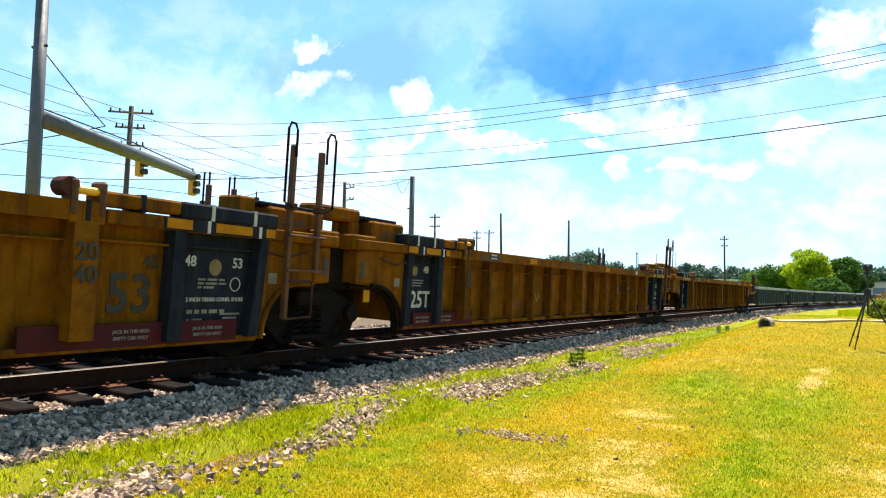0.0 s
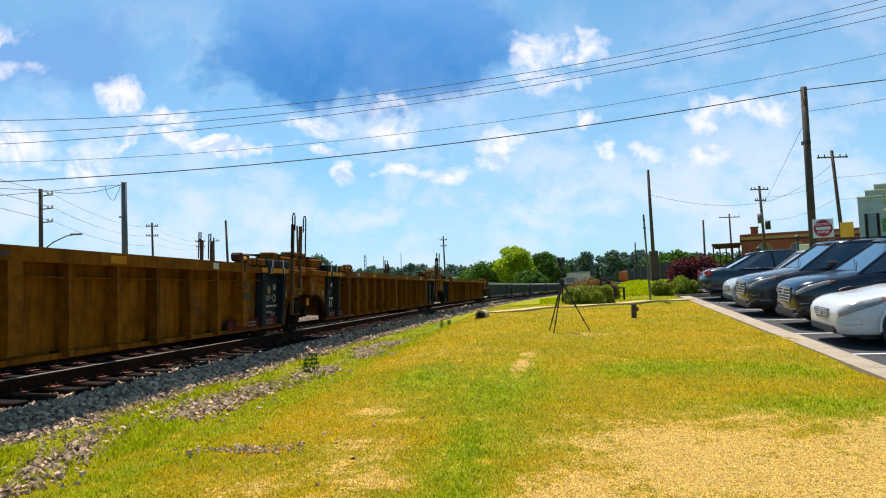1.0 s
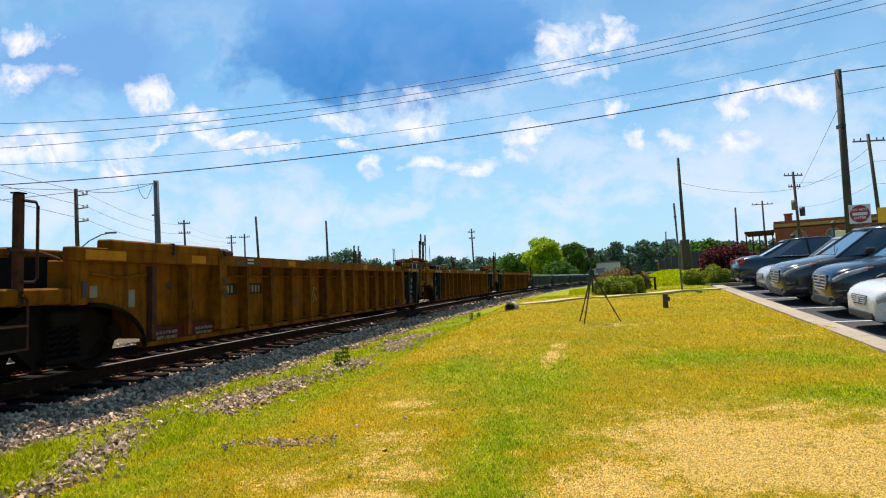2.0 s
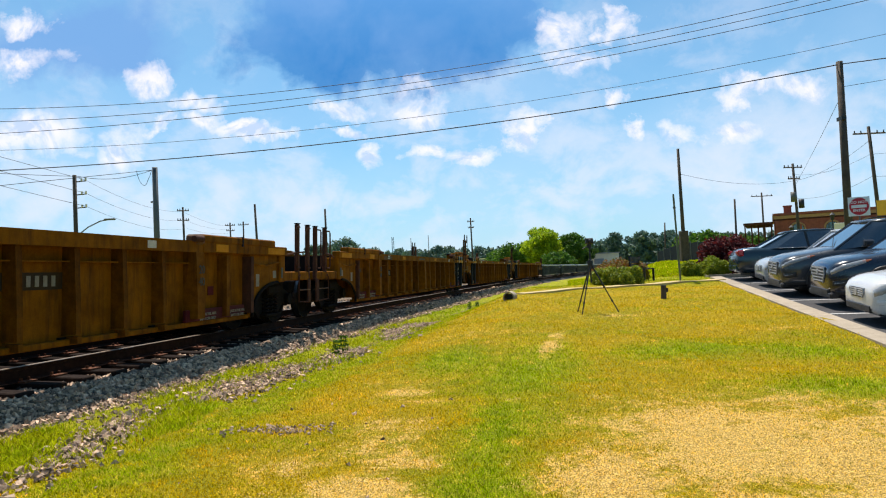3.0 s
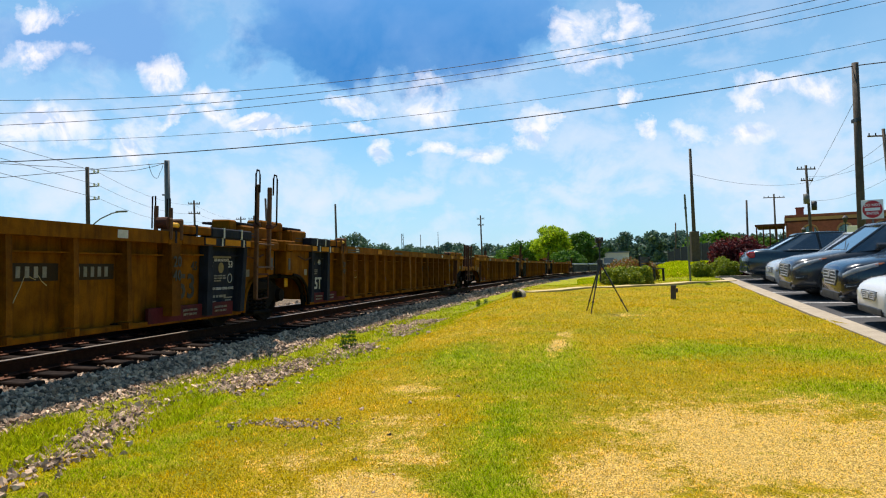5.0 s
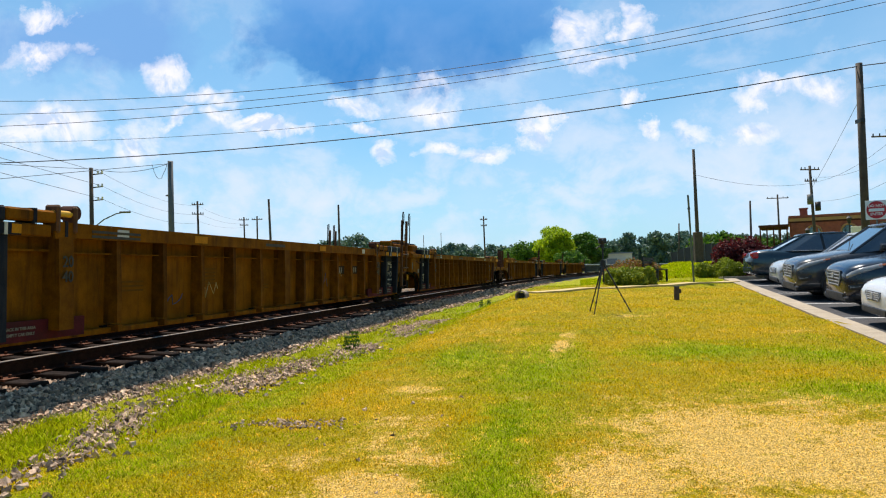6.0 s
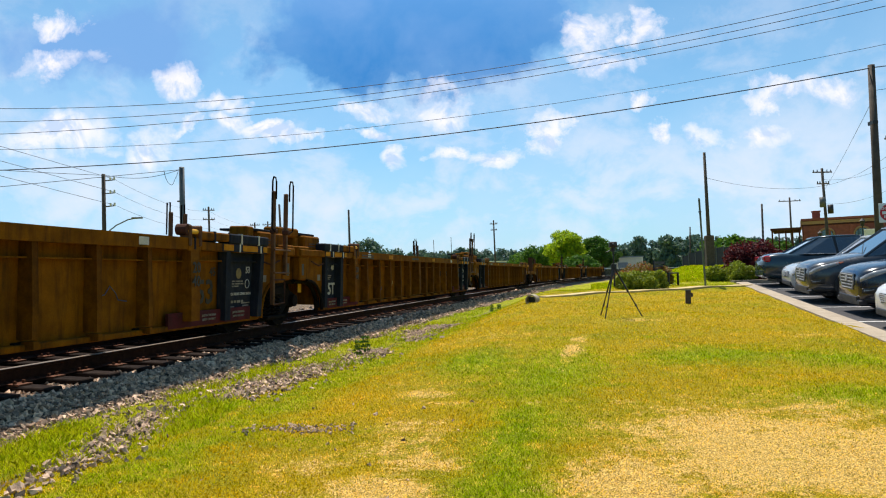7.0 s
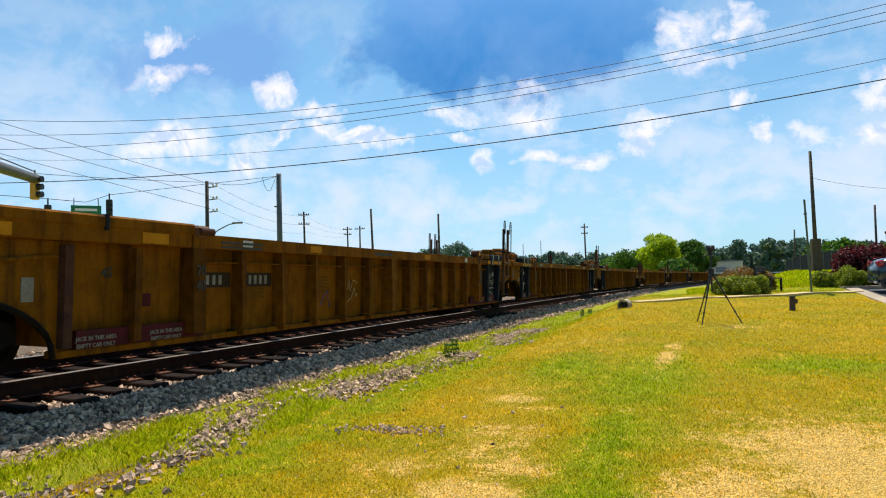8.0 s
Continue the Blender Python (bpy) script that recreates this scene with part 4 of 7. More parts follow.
def ring_mesh(r, w):
    bm = bmesh.new()
    tube(bm, [(r * math.cos(a), r * math.sin(a), 0) for a in np.linspace(0, 2 * math.pi, 25)], w, 5)
    return mesh_of(bm, "emblem_ring", WHITE_LETTER)


def end_coupler(u, j, d):
    """The end of a unit with its own truck and a coupler."""
    def X(a):
        return j + d * a

    def span(a, b):
        return tuple(sorted((X(a), X(b))))
    for k in (-1, 1):
        s0, s1 = yb(k, 1.275, 1.305)
        bm = bmesh.new()
        plate(bm, [(X(a), z) for a, z in arch_outline(d, 2.95, 1.75, 1.34, 0.84)], s0, s1)
        part("fender_plate", bm, YELLOW, u)
        part("arch_trim", tb([(X(a), k * 1.33, z) for a, z in arch_edge(2.93, 1.75, 0.84)], 0.030, 6), CAST, u)
        part("end_sheet", bx(*span(4.82, 2.95), *yb(k, 1.195, 1.22), LOW + 0.04, 1.345), YELLOW, u)
        for ar in (2.98, 3.88):
            bm = bmesh.new()
            plate(bm, [(X(ar) - 0.05, LOW + 0.10), (X(ar) + 0.05, LOW + 0.10), (X(ar) + 0.05, 1.31), (X(ar) - 0.05, 1.31)], *yb(k, 1.21, 1.39))
            part("end_rib", bm, RUST if ar < 3 else RIBPAINT, u)
        part("hatch_frame", bx(X(4.15) - 0.09, X(4.15) + 0.09, *yb(k, 1.215, 1.228), 0.68, 0.82), PRIMER, u)
        part("brake_pipe", tb([(X(2.9), k * 1.32, 1.20), (X(2.3), k * 1.33, 1.15), (X(1.7), k * 1.33, 1.22)], 0.02, 6), YELLOW, u)
        part("end_chord", bx(*span(4.7, 1.45), *yb(k, W - 0.19, W - 0.004), 1.345, TOP + 0.02, bevel=0.012), YELLOW, u)
        for a, b in ((2.35, 1.60), (4.3, 3.9)):
            part("reflector_plate", bx(*span(a, b), *yb(k, W - 0.05, W + 0.004), 1.365, TOP - 0.01), ORANGE, u)
        raised_chord(u, X, 4.75, 2.05, k, False)
        part("lock_bracket", bx(X(4.85) - 0.10, X(4.85) + 0.16, *yb(k, W - 0.16, W + 0.03), TOP - 0.03, TOP + 0.12, bevel=0.03), RUSTYEL, u)
        part("lock_pin", tb([(X(4.78), k * (W + 0.03), TOP + 0.05), (X(5.03), k * (W + 0.03), TOP + 0.05)], 0.045, 12), RUST, u)
        part("corner_post", bx(*span(1.72, 1.46), *yb(k, 1.0, 1.36), 0.84, 1.36, bevel=0.02), YELLOW, u)
        part("jack_slot", bx(X(1.63) - 0.04, X(1.63) + 0.04, *yb(k, 1.36, 1.368), 0.92, 1.12), DARK, u)
        part("label_card", bx(X(1.86) - 0.07, X(1.86) + 0.07, *yb(k, 1.306, 1.312), 0.92, 1.06), FADED, u)
        part("data_plate", bx(X(2.6) - 0.065, X(2.6) + 0.065, *yb(k, 1.306, 1.312), 0.78, 1.0), FADED, u)
        part("end_sill", bx(*span(1.46, 0.10), *yb(k, 1.10, 1.34), 0.86, 1.04, bevel=0.02), YELLOW, u)
        part("handrail", tb([(X(1.3), k * 1.30, 1.36), (X(0.95), k * 1.36, 1.42), (X(0.5), k * 1.36, 1.44)], 0.02, 6), RUST, u)
        part("primer_panel", bx(*span(5.05, 3.15), *yb(k, 1.27, 1.315), LOW + 0.075, LOW + 0.25), PRIMER, u, "red primer band along the sill")
        for px in (0.70, 0.12) if k < 0 else ():
            part("ladder_post", bx(X(px) - 0.05, X(px) + 0.05, -1.34, -1.26, 0.85, 2.02, bevel=0.012), RUST, u, "rusty square post")
            part("post_cap", bx(X(px) - 0.058, X(px) + 0.058, -1.35, -1.25, 2.02, 2.035), CAST, u)
            part("grab_hoop", tb([(X(px), -1.36, 1.95), (X(px + 0.17), -1.36, 1.95), (X(px + 0.20), -1.36, 1.91), (X(px + 0.20), -1.36, 1.16), (X(px + 0.16), -1.36, 1.11), (X(px), -1.36, 1.11)], 0.017, 6), RUST, u)
        if k < 0:
            part("step_plate", bx(*span(0.22, 0.06), -1.36, -1.33, 0.38, 0.86), RUST, u)
            part("step_frame", tb([(X(0.70), -1.37, 0.97), (X(0.76), -1.37, 0.92), (X(0.76), -1.37, 0.42), (X(0.14), -1.37, 0.40)], 0.017, 6), RUST, u)
            part("rung", tb([(X(0.14), -1.37, 0.66), (X(0.76), -1.37, 0.66)], 0.014, 6), RUSTYEL, u)
    part("platform", bx(*span(2.9, 0.40), -1.15, 1.15, 0.98, 1.03), RUSTYEL, u)
    part("centre_sill", bx(*span(3.2, 0.30), -0.33, 0.33, 0.80, 1.0, bevel=0.02), CAST, u)
    part("end_wall", bx(*span(3.0, 2.9), -1.27, 1.27, 0.35, 1.44), YELLOW, u)
    part("deck_wall", bx(*span(1.62, 1.56), -1.1, 1.1, 1.03, 1.40), CAST, u)
    part("draft_gear", bx(*span(1.30, 0.05), -0.75, 0.75, 0.55, 0.86, bevel=0.04), CAST, u)
    part("coupler", bx(*span(0.34, -0.06), -0.14, 0.14, 0.72, 0.98, bevel=0.04), CAST, u)
    y = -1.320
    letters("20", 0.17, X(4.82), 1.08, -1.444, BLACK_LETTER, u)
    letters("40", 0.17, X(4.82), 0.90, -1.444, BLACK_LETTER, u)
    letters("45", 0.15, X(3.6), 1.04, -1.226, BLACK_LETTER, u)
    for xx in (X(3.4), X(4.4)):
        letters("JACK IN THIS AREA", 0.06, xx, 0.40, y, FADED, u)
        letters("EMPTY CAR ONLY", 0.06, xx, 0.33, y, FADED, u)
    return 4.82, 2.95


RIB = []


def rib_mesh(wide=False):
    bm = bmesh.new()
    w = 0.11 if wide else 0.042
    out = 1.44 if wide else 1.385
    vs = []
    for z, o in ((LOW + 0.12, out), (0.62, out), (1.345, out - 0.03)):
        vs.append([bm.verts.new((x, -y, z)) for x, y in ((-w, 1.18), (-w, o), (w, o), (w, 1.18))])
    for a, b in zip(vs, vs[1:]):
        for i in range(4):
            bm.faces.new((a[i], a[(i + 1) % 4], b[(i + 1) % 4], b[i]))
    bm.faces.new(vs[0])
    bm.faces.new(vs[-1])
    if not wide:
        box(bm, -0.035, 0.035, -1.40, -1.25, LOW + 0.02, LOW + 0.10)
    return mesh_of(bm, "rib", RIBPAINT)


def well_unit(front, rear, x_front, x_rear, marks, note=False):
    """One unit of the articulated car, pivot to pivot, x ahead."""
    u = tagged(new("well_car", None), "empty yellow steel well car with ribbed sides on the rails", "railcar", "units of the freight train")
    if not RIB:
        RIB.extend([rib_mesh(), rib_mesh(True)])
    wf, bf = end_coupler(u, x_front, -1) if front == "CPL" else end_articulated(u, x_front, -1, front, note)
    wr, br = end_coupler(u, x_rear, 1) if rear == "CPL" else end_articulated(u, x_rear, 1, rear)
    a, b = x_rear + wr, x_front - wf
    n = max(8, round((b - a) / 0.95))
    n += n % 2
    for k in (-1, 1):
        part("side_sheet", bx(a, b, *yb(k, 1.175, 1.20), LOW + 0.04, 1.345), YELLOW, u)
        part("bottom_sill", bx(x_rear + br - 0.02, x_front - bf + 0.02, *yb(k, 1.15, 1.30), LOW, LOW + 0.07, bevel=0.01), YELLOW, u)
        bm = bmesh.new()
        plate(bm, [(a - 0.1, 1.345), (b + 0.1, 1.345), (b + 0.1, TOP + 0.02), (a - 0.1, TOP + 0.02)], *yb(k, W - 0.2, W))
        part("top_chord", bm, YELLOW, u)
        part("ledge", bx(a, b, *yb(k, 1.20, 1.30), 1.175, 1.190), YELLOW, u)
        for i in range(n + 1):
            part("rib", RIB[1 if i in (0, n // 2, n) else 0], None, u, at=pose(a + (b - a) * i / n, 0, 0, 0, 0, 0 if k < 0 else 180))
        for f, wd, m in ((0.085, 0.22, WHITE_LETTER), (0.24, 0.34, ORANGE), (0.66, 0.34, ORANGE), (0.90, 0.20, WHITE_LETTER)):
            x = a + (b - a) * f
            part("chord_label" if m is WHITE_LETTER else "reflector_plate", bx(x - wd / 2, x + wd / 2, *yb(k, W - 0.01, W + 0.003), 1.375, 1.475), m, u)
    for i in range(1, n, 2):
        x = a + (b - a) * i / n
        part("floor_bearer", bx(x - 0.12, x + 0.12, -1.25, 1.25, LOW + 0.01, LOW + 0.09), CAST, u)
    # initials and number, as bars on slate patches
    step = (b - a) / n
    for i, wd in marks:
        x = a + step * (i + 0.5)
        part("number_patch", bx(x - 0.40, x + 0.40, -1.206, -1.201, 0.87, 1.06), NUMBER_PATCH, u)
        for c in range(wd):
            xc = x + (c - (wd - 1) / 2) * 0.125
            part("number_bar", bx(xc - 0.030, xc + 0.030, -1.211, -1.207, 0.905, 1.025), FADED, u, "faded number reduced to plain bars")
    # stencilled blocks of small dark print and weld seams on the sheets
    for f, w, z, rows in ((1.5, 0.50, 0.84, 3), (3.5, 0.34, 1.0, 5), (5.5, 0.30, 0.72, 2)):
        for r in range(rows):
            bars(u, a + step * f, z - 0.055 * r, -1.202, (w,), 0.022, 0.05, STENCIL)
    bars(u, a + 0.9 * step, 1.43, -W - 0.003, (0.9, 0.9), 0.03, 0.055, BLACK_LETTER)
    bars(u, a + 5.5 * step, 1.42, -W - 0.003, (0.8,), 0.05, 0.05, BLACK_LETTER)
    # faded scrawls of spray paint
    rng = random.Random(len(marks) + n + int(x_front * 7))
    for q in range(5):
        i = rng.randrange(1, n - 1)
        x, z = a + step * (i + 0.5), rng.uniform(0.55, 0.95)
        pts = [(x - 0.25 + 0.09 * t + rng.uniform(-0.05, 0.05), -1.204, z + rng.uniform(-0.17, 0.17)) for t in range(7)]
        sm_pts = []
        for p0, p1 in zip(pts, pts[1:]):
            sm_pts += [tuple(p0[c] + (p1[c] - p0[c]) * f for c in range(3)) for f in (0.0, 0.5)]
        part("spray_scrawl", tb(sm_pts, 0.007, 4), SCRAWL[q % len(SCRAWL)], u, "faded spray-paint scrawl")
    return u


SCRAWL = [mat("spray_pale", (0.42, 0.33, 0.16), (0.36, 0.26, 0.10), 0.8, bump=0), mat("spray_blue", (0.06, 0.08, 0.16), (0.05, 0.06, 0.12), 0.8, bump=0), mat("spray_rust", (0.22, 0.04, 0.02), (0.18, 0.05, 0.02), 0.8, bump=0)]


def grey_unit():
    """A low blue-grey well unit of the cars ahead."""
    u = tagged(new("grey_well_car", None), "blue-grey steel well car with ribbed sides on the rails", "railcar", "grey units of the freight train")
    for k in (-1, 1):
        part("side_sheet", bx(-6.6, 6.6, *yb(k, 1.26, 1.29), 0.26, 1.25), GREYCAR, u)
        part("top_chord", bx(-7.0, 7.0, *yb(k, 1.20, 1.40), 1.22, 1.38, bevel=0.015), PALE_GREY, u, "pale grey chord")
        part("bottom_sill", bx(-6.6, 6.6, *yb(k, 1.22, 1.36), 0.24, 0.36), GREYCAR, u)
        for i in range(14):
            x = -6.4 + 12.8 * i / 13
            part("rib", bx(x - 0.06, x + 0.06, *yb(k, 1.28, 1.40), 0.30, 1.23), GREYCAR, u)
    for d in (-1, 1):
        part("end_platform", bx(*sorted((d * 6.5, d * 7.7)), -1.2, 1.2, 0.95, 1.12), GREYCAR, u)
        part("end_wall", bx(*sorted((d * 6.5, d * 6.6)), -1.26, 1.26, 0.3, 1.3), GREYCAR, u)
    part("truck", bx(-8.75, -7.0, -1.05, 1.05, 0.30, 0.75, bevel=0.05), CAST, u)
    for dx in (-8.7, -7.05):
        part("wheelset", wheelset_mesh(), None, u, at=pose(dx, 0, WHEEL_R))
    return u


def orange_car():
    """A tall orange hopper car far ahead in the train."""
    u = tagged(new("hopper_car", None), "tall orange covered hopper car far ahead on the rails", "railcar")
    part("body", loft_box(bmesh.new(), 5.6, 5.9, 1.45, 1.3, 1.9, 4.1), ORANGE_CAR, u)
    part("roof", bx(-5.7, 5.7, -1.2, 1.2, 4.1, 4.25, bevel=0.05), ORANGE_CAR, u)
    for i in range(10):
        x = -5.2 + 10.4 * i / 9
        for k in (-1, 1):
            part("rib", bx(x - 0.06, x + 0.06, *yb(k, 1.40, 1.50), 1.9, 4.05), ORANGE_CAR, u)
    for x in (-3.5, 0, 3.5):
        part("chute", loft_box(bmesh.new(), 0.6, 1.5, 0.5, 1.3, 0.5, 1.9, x), ORANGE_CAR, u)
    part("sill", bx(-6.6, 6.6, -0.4, 0.4, 0.85, 1.15), CAST, u)
    for x in (-5.3, 5.3):
        part("truck", bx(x - 1.2, x + 1.2, -1.05, 1.05, 0.3, 0.8, bevel=0.05), CAST, u)
        for dx in (-0.9, 0.9):
            part("wheelset", wheelset_mesh(), None, u, at=pose(x + dx, 0, WHEEL_R))
    return u


def loft_box(bm, l0, l1, w0, w1, z0, z1, x=0.0):
    a = [bm.verts.new((x + sx * l0, sy * w0, z0)) for sx, sy in ((-1, -1), (1, -1), (1, 1), (-1, 1))]
    b = [bm.verts.new((x + sx * l1, sy * w1, z1)) for sx, sy in ((-1, -1), (1, -1), (1, 1), (-1, 1))]
    bm.faces.new(a[::-1])
    bm.faces.new(b)
    for i in range(4):
        bm.faces.new((a[i], a[(i + 1) % 4], b[(i + 1) % 4], b[i]))
    return bm


ORANGE_CAR = mat("orange_car_paint", (0.50, 0.13, 0.02), (0.38, 0.09, 0.015), 0.65, scale=2, dirt=(0.12, 0.05, 0.02), dirt_amount=0.5, streak=True)
CARS, WHEELS = [], []


def make_train():
    kinds = [("CPL", "P25"), ("P53", "P25"), ("P53", "CPL"), ("CPL", "P25"), ("P53", "P25"), ("P53", "CPL"), ("CPL", "P25")]
    for i, (f, r) in enumerate(kinds):
        length = PIVOTS[i][0] - PIVOTS[i][1]
        h = length / 2
        marks = [(0, 4), (1, 5)] if f == "P53" and r == "CPL" else [(9, 4), (10, 5)]
        u = well_unit(f, r, h, -h, marks, i == 4)
        spots = []
        if r == "CPL":
            spots.append(-h + 1.60)
        elif r == "P25":
            spots.append(-h - 0.60)
        if f == "CPL":
            spots.append(h - 1.60)
        for x in spots:
            tr = truck(u, x)
            for dx in (-0.9, 0.9):
                WHEELS.append((part("wheelset", wheelset_mesh(), None, tr, "steel wheels on an axle", at=pose(x + dx, 0, WHEEL_R)), x + dx))
        CARS.append((u, sum(PIVOTS[i]) / 2, length))
    first = grey_unit()
    s = PIVOTS[0][0] + 8.2
    CARS.append((first, s, 15.0))
    for i in range(8):
        s += 16.0
        g = copy_thing(first, pose(0, 0, 0))
        CARS.append((g, s, 15.0))
    CARS.append((orange_car(), s + 16.0, 11.0))


make_train()


# ---------------------------------------------------------------- parking lot and paths
def strip_mesh(name, x0, y0, x1, y1, width, zf, lift, thick, material, steps=12):
    """A flat strip with thickness that follows the ground's height zf."""
    dx, dy = x1 - x0, y1 - y0
    l = math.hypot(dx, dy)
    nx, ny = -dy / l * width / 2, dx / l * width / 2
    verts, faces = [], []
    for i in range(steps + 1):
        x, y = x0 + dx * i / steps, y0 + dy * i / steps
        z = zf(x, y) + lift
        verts += [(x + nx, y + ny, z), (x - nx, y - ny, z), (x - nx, y - ny, z - thick), (x + nx, y + ny, z - thick)]
    for i in range(steps):
        for j in range(4):
            a, b = i * 4 + j, i * 4 + (j + 1) % 4
            faces.append((a, b, b + 4, a + 4))
    faces += [(3, 2, 1, 0), tuple(steps * 4 + j for j in range(4))]
    return np_mesh(name, verts, faces, material)


def kerb_at(y):
    return KERB_X + KERB_SLOPE * (y - KERB_Y)


def make_lot():
    xs, ys = np.linspace(0, 34, 18), np.linspace(-12, 24.7, 40)
    verts = [(kerb_at(y) + 0.14 + dx, y, lot_z(0, y)) for y in ys for dx in xs]
    n = len(xs)
    faces = [(j * n + i, j * n + i + 1, (j + 1) * n + i + 1, (j + 1) * n + i) for j in range(len(ys) - 1) for i in range(n - 1)]
    tagged(new("parking_lot", np_mesh("parking_lot", verts, faces, ASPHALT)), "dark asphalt parking lot with white bay lines", "parking lot", kind="structure")
    kerb = tagged(new("kerb", None), "pale concrete kerb between lawn and parking lot", "kerb", kind="structure")
    y = -6.0
    while y < 23.2:
        y1 = y + 1.83
        part("kerb_stone", strip_mesh("kerb_stone", kerb_at(y), y, kerb_at(y1 - 0.012), y1 - 0.012, 0.34, lambda a, b: lot_z(0, b), 0.125, 0.35, CONCRETE, 2), None, kerb)
        y = y1
    # the kerb's return at the far end of the lot
    part("kerb_stone", strip_mesh("kerb_stone", kerb_at(24.7) - 0.1, 24.65, kerb_at(24.7) + 12, 25.6, 0.3, lambda a, b: lot_z(0, 24), 0.125, 0.35, CONCRETE, 2), None, kerb)
    lines = tagged(new("bay_lines", None), "worn white painted parking bay lines", "road marking", kind="structure")
    for y in (7.8, 10.55, 13.25, 15.95, 18.75, 21.5, 24.2):
        part("bay_line", strip_mesh("bay_line", kerb_at(y) + 0.35, y, kerb_at(y) + 5.0, y - 0.9, 0.13, lambda a, b: lot_z(0, b), 0.006, 0.003, STRIPE, 4), None, lines)
    tagged(new("walkway", strip_mesh("walkway", 1.9, 20.2, 8.1, 22.0, 0.75, gz, 0.03, 0.3, WALKWAY, 16)), "pale concrete footpath crossing the lawn", "footpath", kind="structure")


make_lot()


# ---------------------------------------------------------------- parked cars
def loft(bm, loops, cap=True):
    rings = [[bm.verts.new(p) for p in loop] for loop in loops]
    n = len(rings[0])
    for a, b in zip(rings, rings[1:]):
        for i in range(n):
            bm.faces.new((a[i], a[(i + 1) % n], b[(i + 1) % n], b[i]))
    if cap:
        bm.faces.new(rings[0])
        bm.faces.new(rings[-1][::-1])
    return bm


def wheel_parts(car, x, k, r, hw, rim_mat):
    w = part("wheel", tb([(x, k * (hw - 0.20), r), (x, k * (hw + 0.005), r)], r, 24), TYRE, car, "black rubber tyre")
    part("rim", tb([(x, k * (hw - 0.02), r), (x, k * (hw + 0.012), r)], r * 0.66, 20), rim_mat, w, "alloy rim")
    for i in range(5):
        a = 2 * math.pi * i / 5
        part("spoke", tb([(x + 0.05 * math.cos(a), k * (hw + 0.016), r + 0.05 * math.sin(a)), (x + r * 0.6 * math.cos(a), k * (hw + 0.012), r + r * 0.6 * math.sin(a))], 0.028, 5), rim_mat, w)
    part("hub_cap", tb([(x, k * hw, r), (x, k * (hw + 0.02), r)], 0.06, 12), DARK, w)


PROFILE = [(0.78, 0.0), (0.93, 0.05), (0.975, 0.14), (0.995, 0.34), (1.0, 0.50), (0.992, 0.66), (0.975, 0.78), (0.945, 0.88), (0.905, 0.945), (0.84, 0.985), (0.62, 1.015), (0.30, 1.035)]


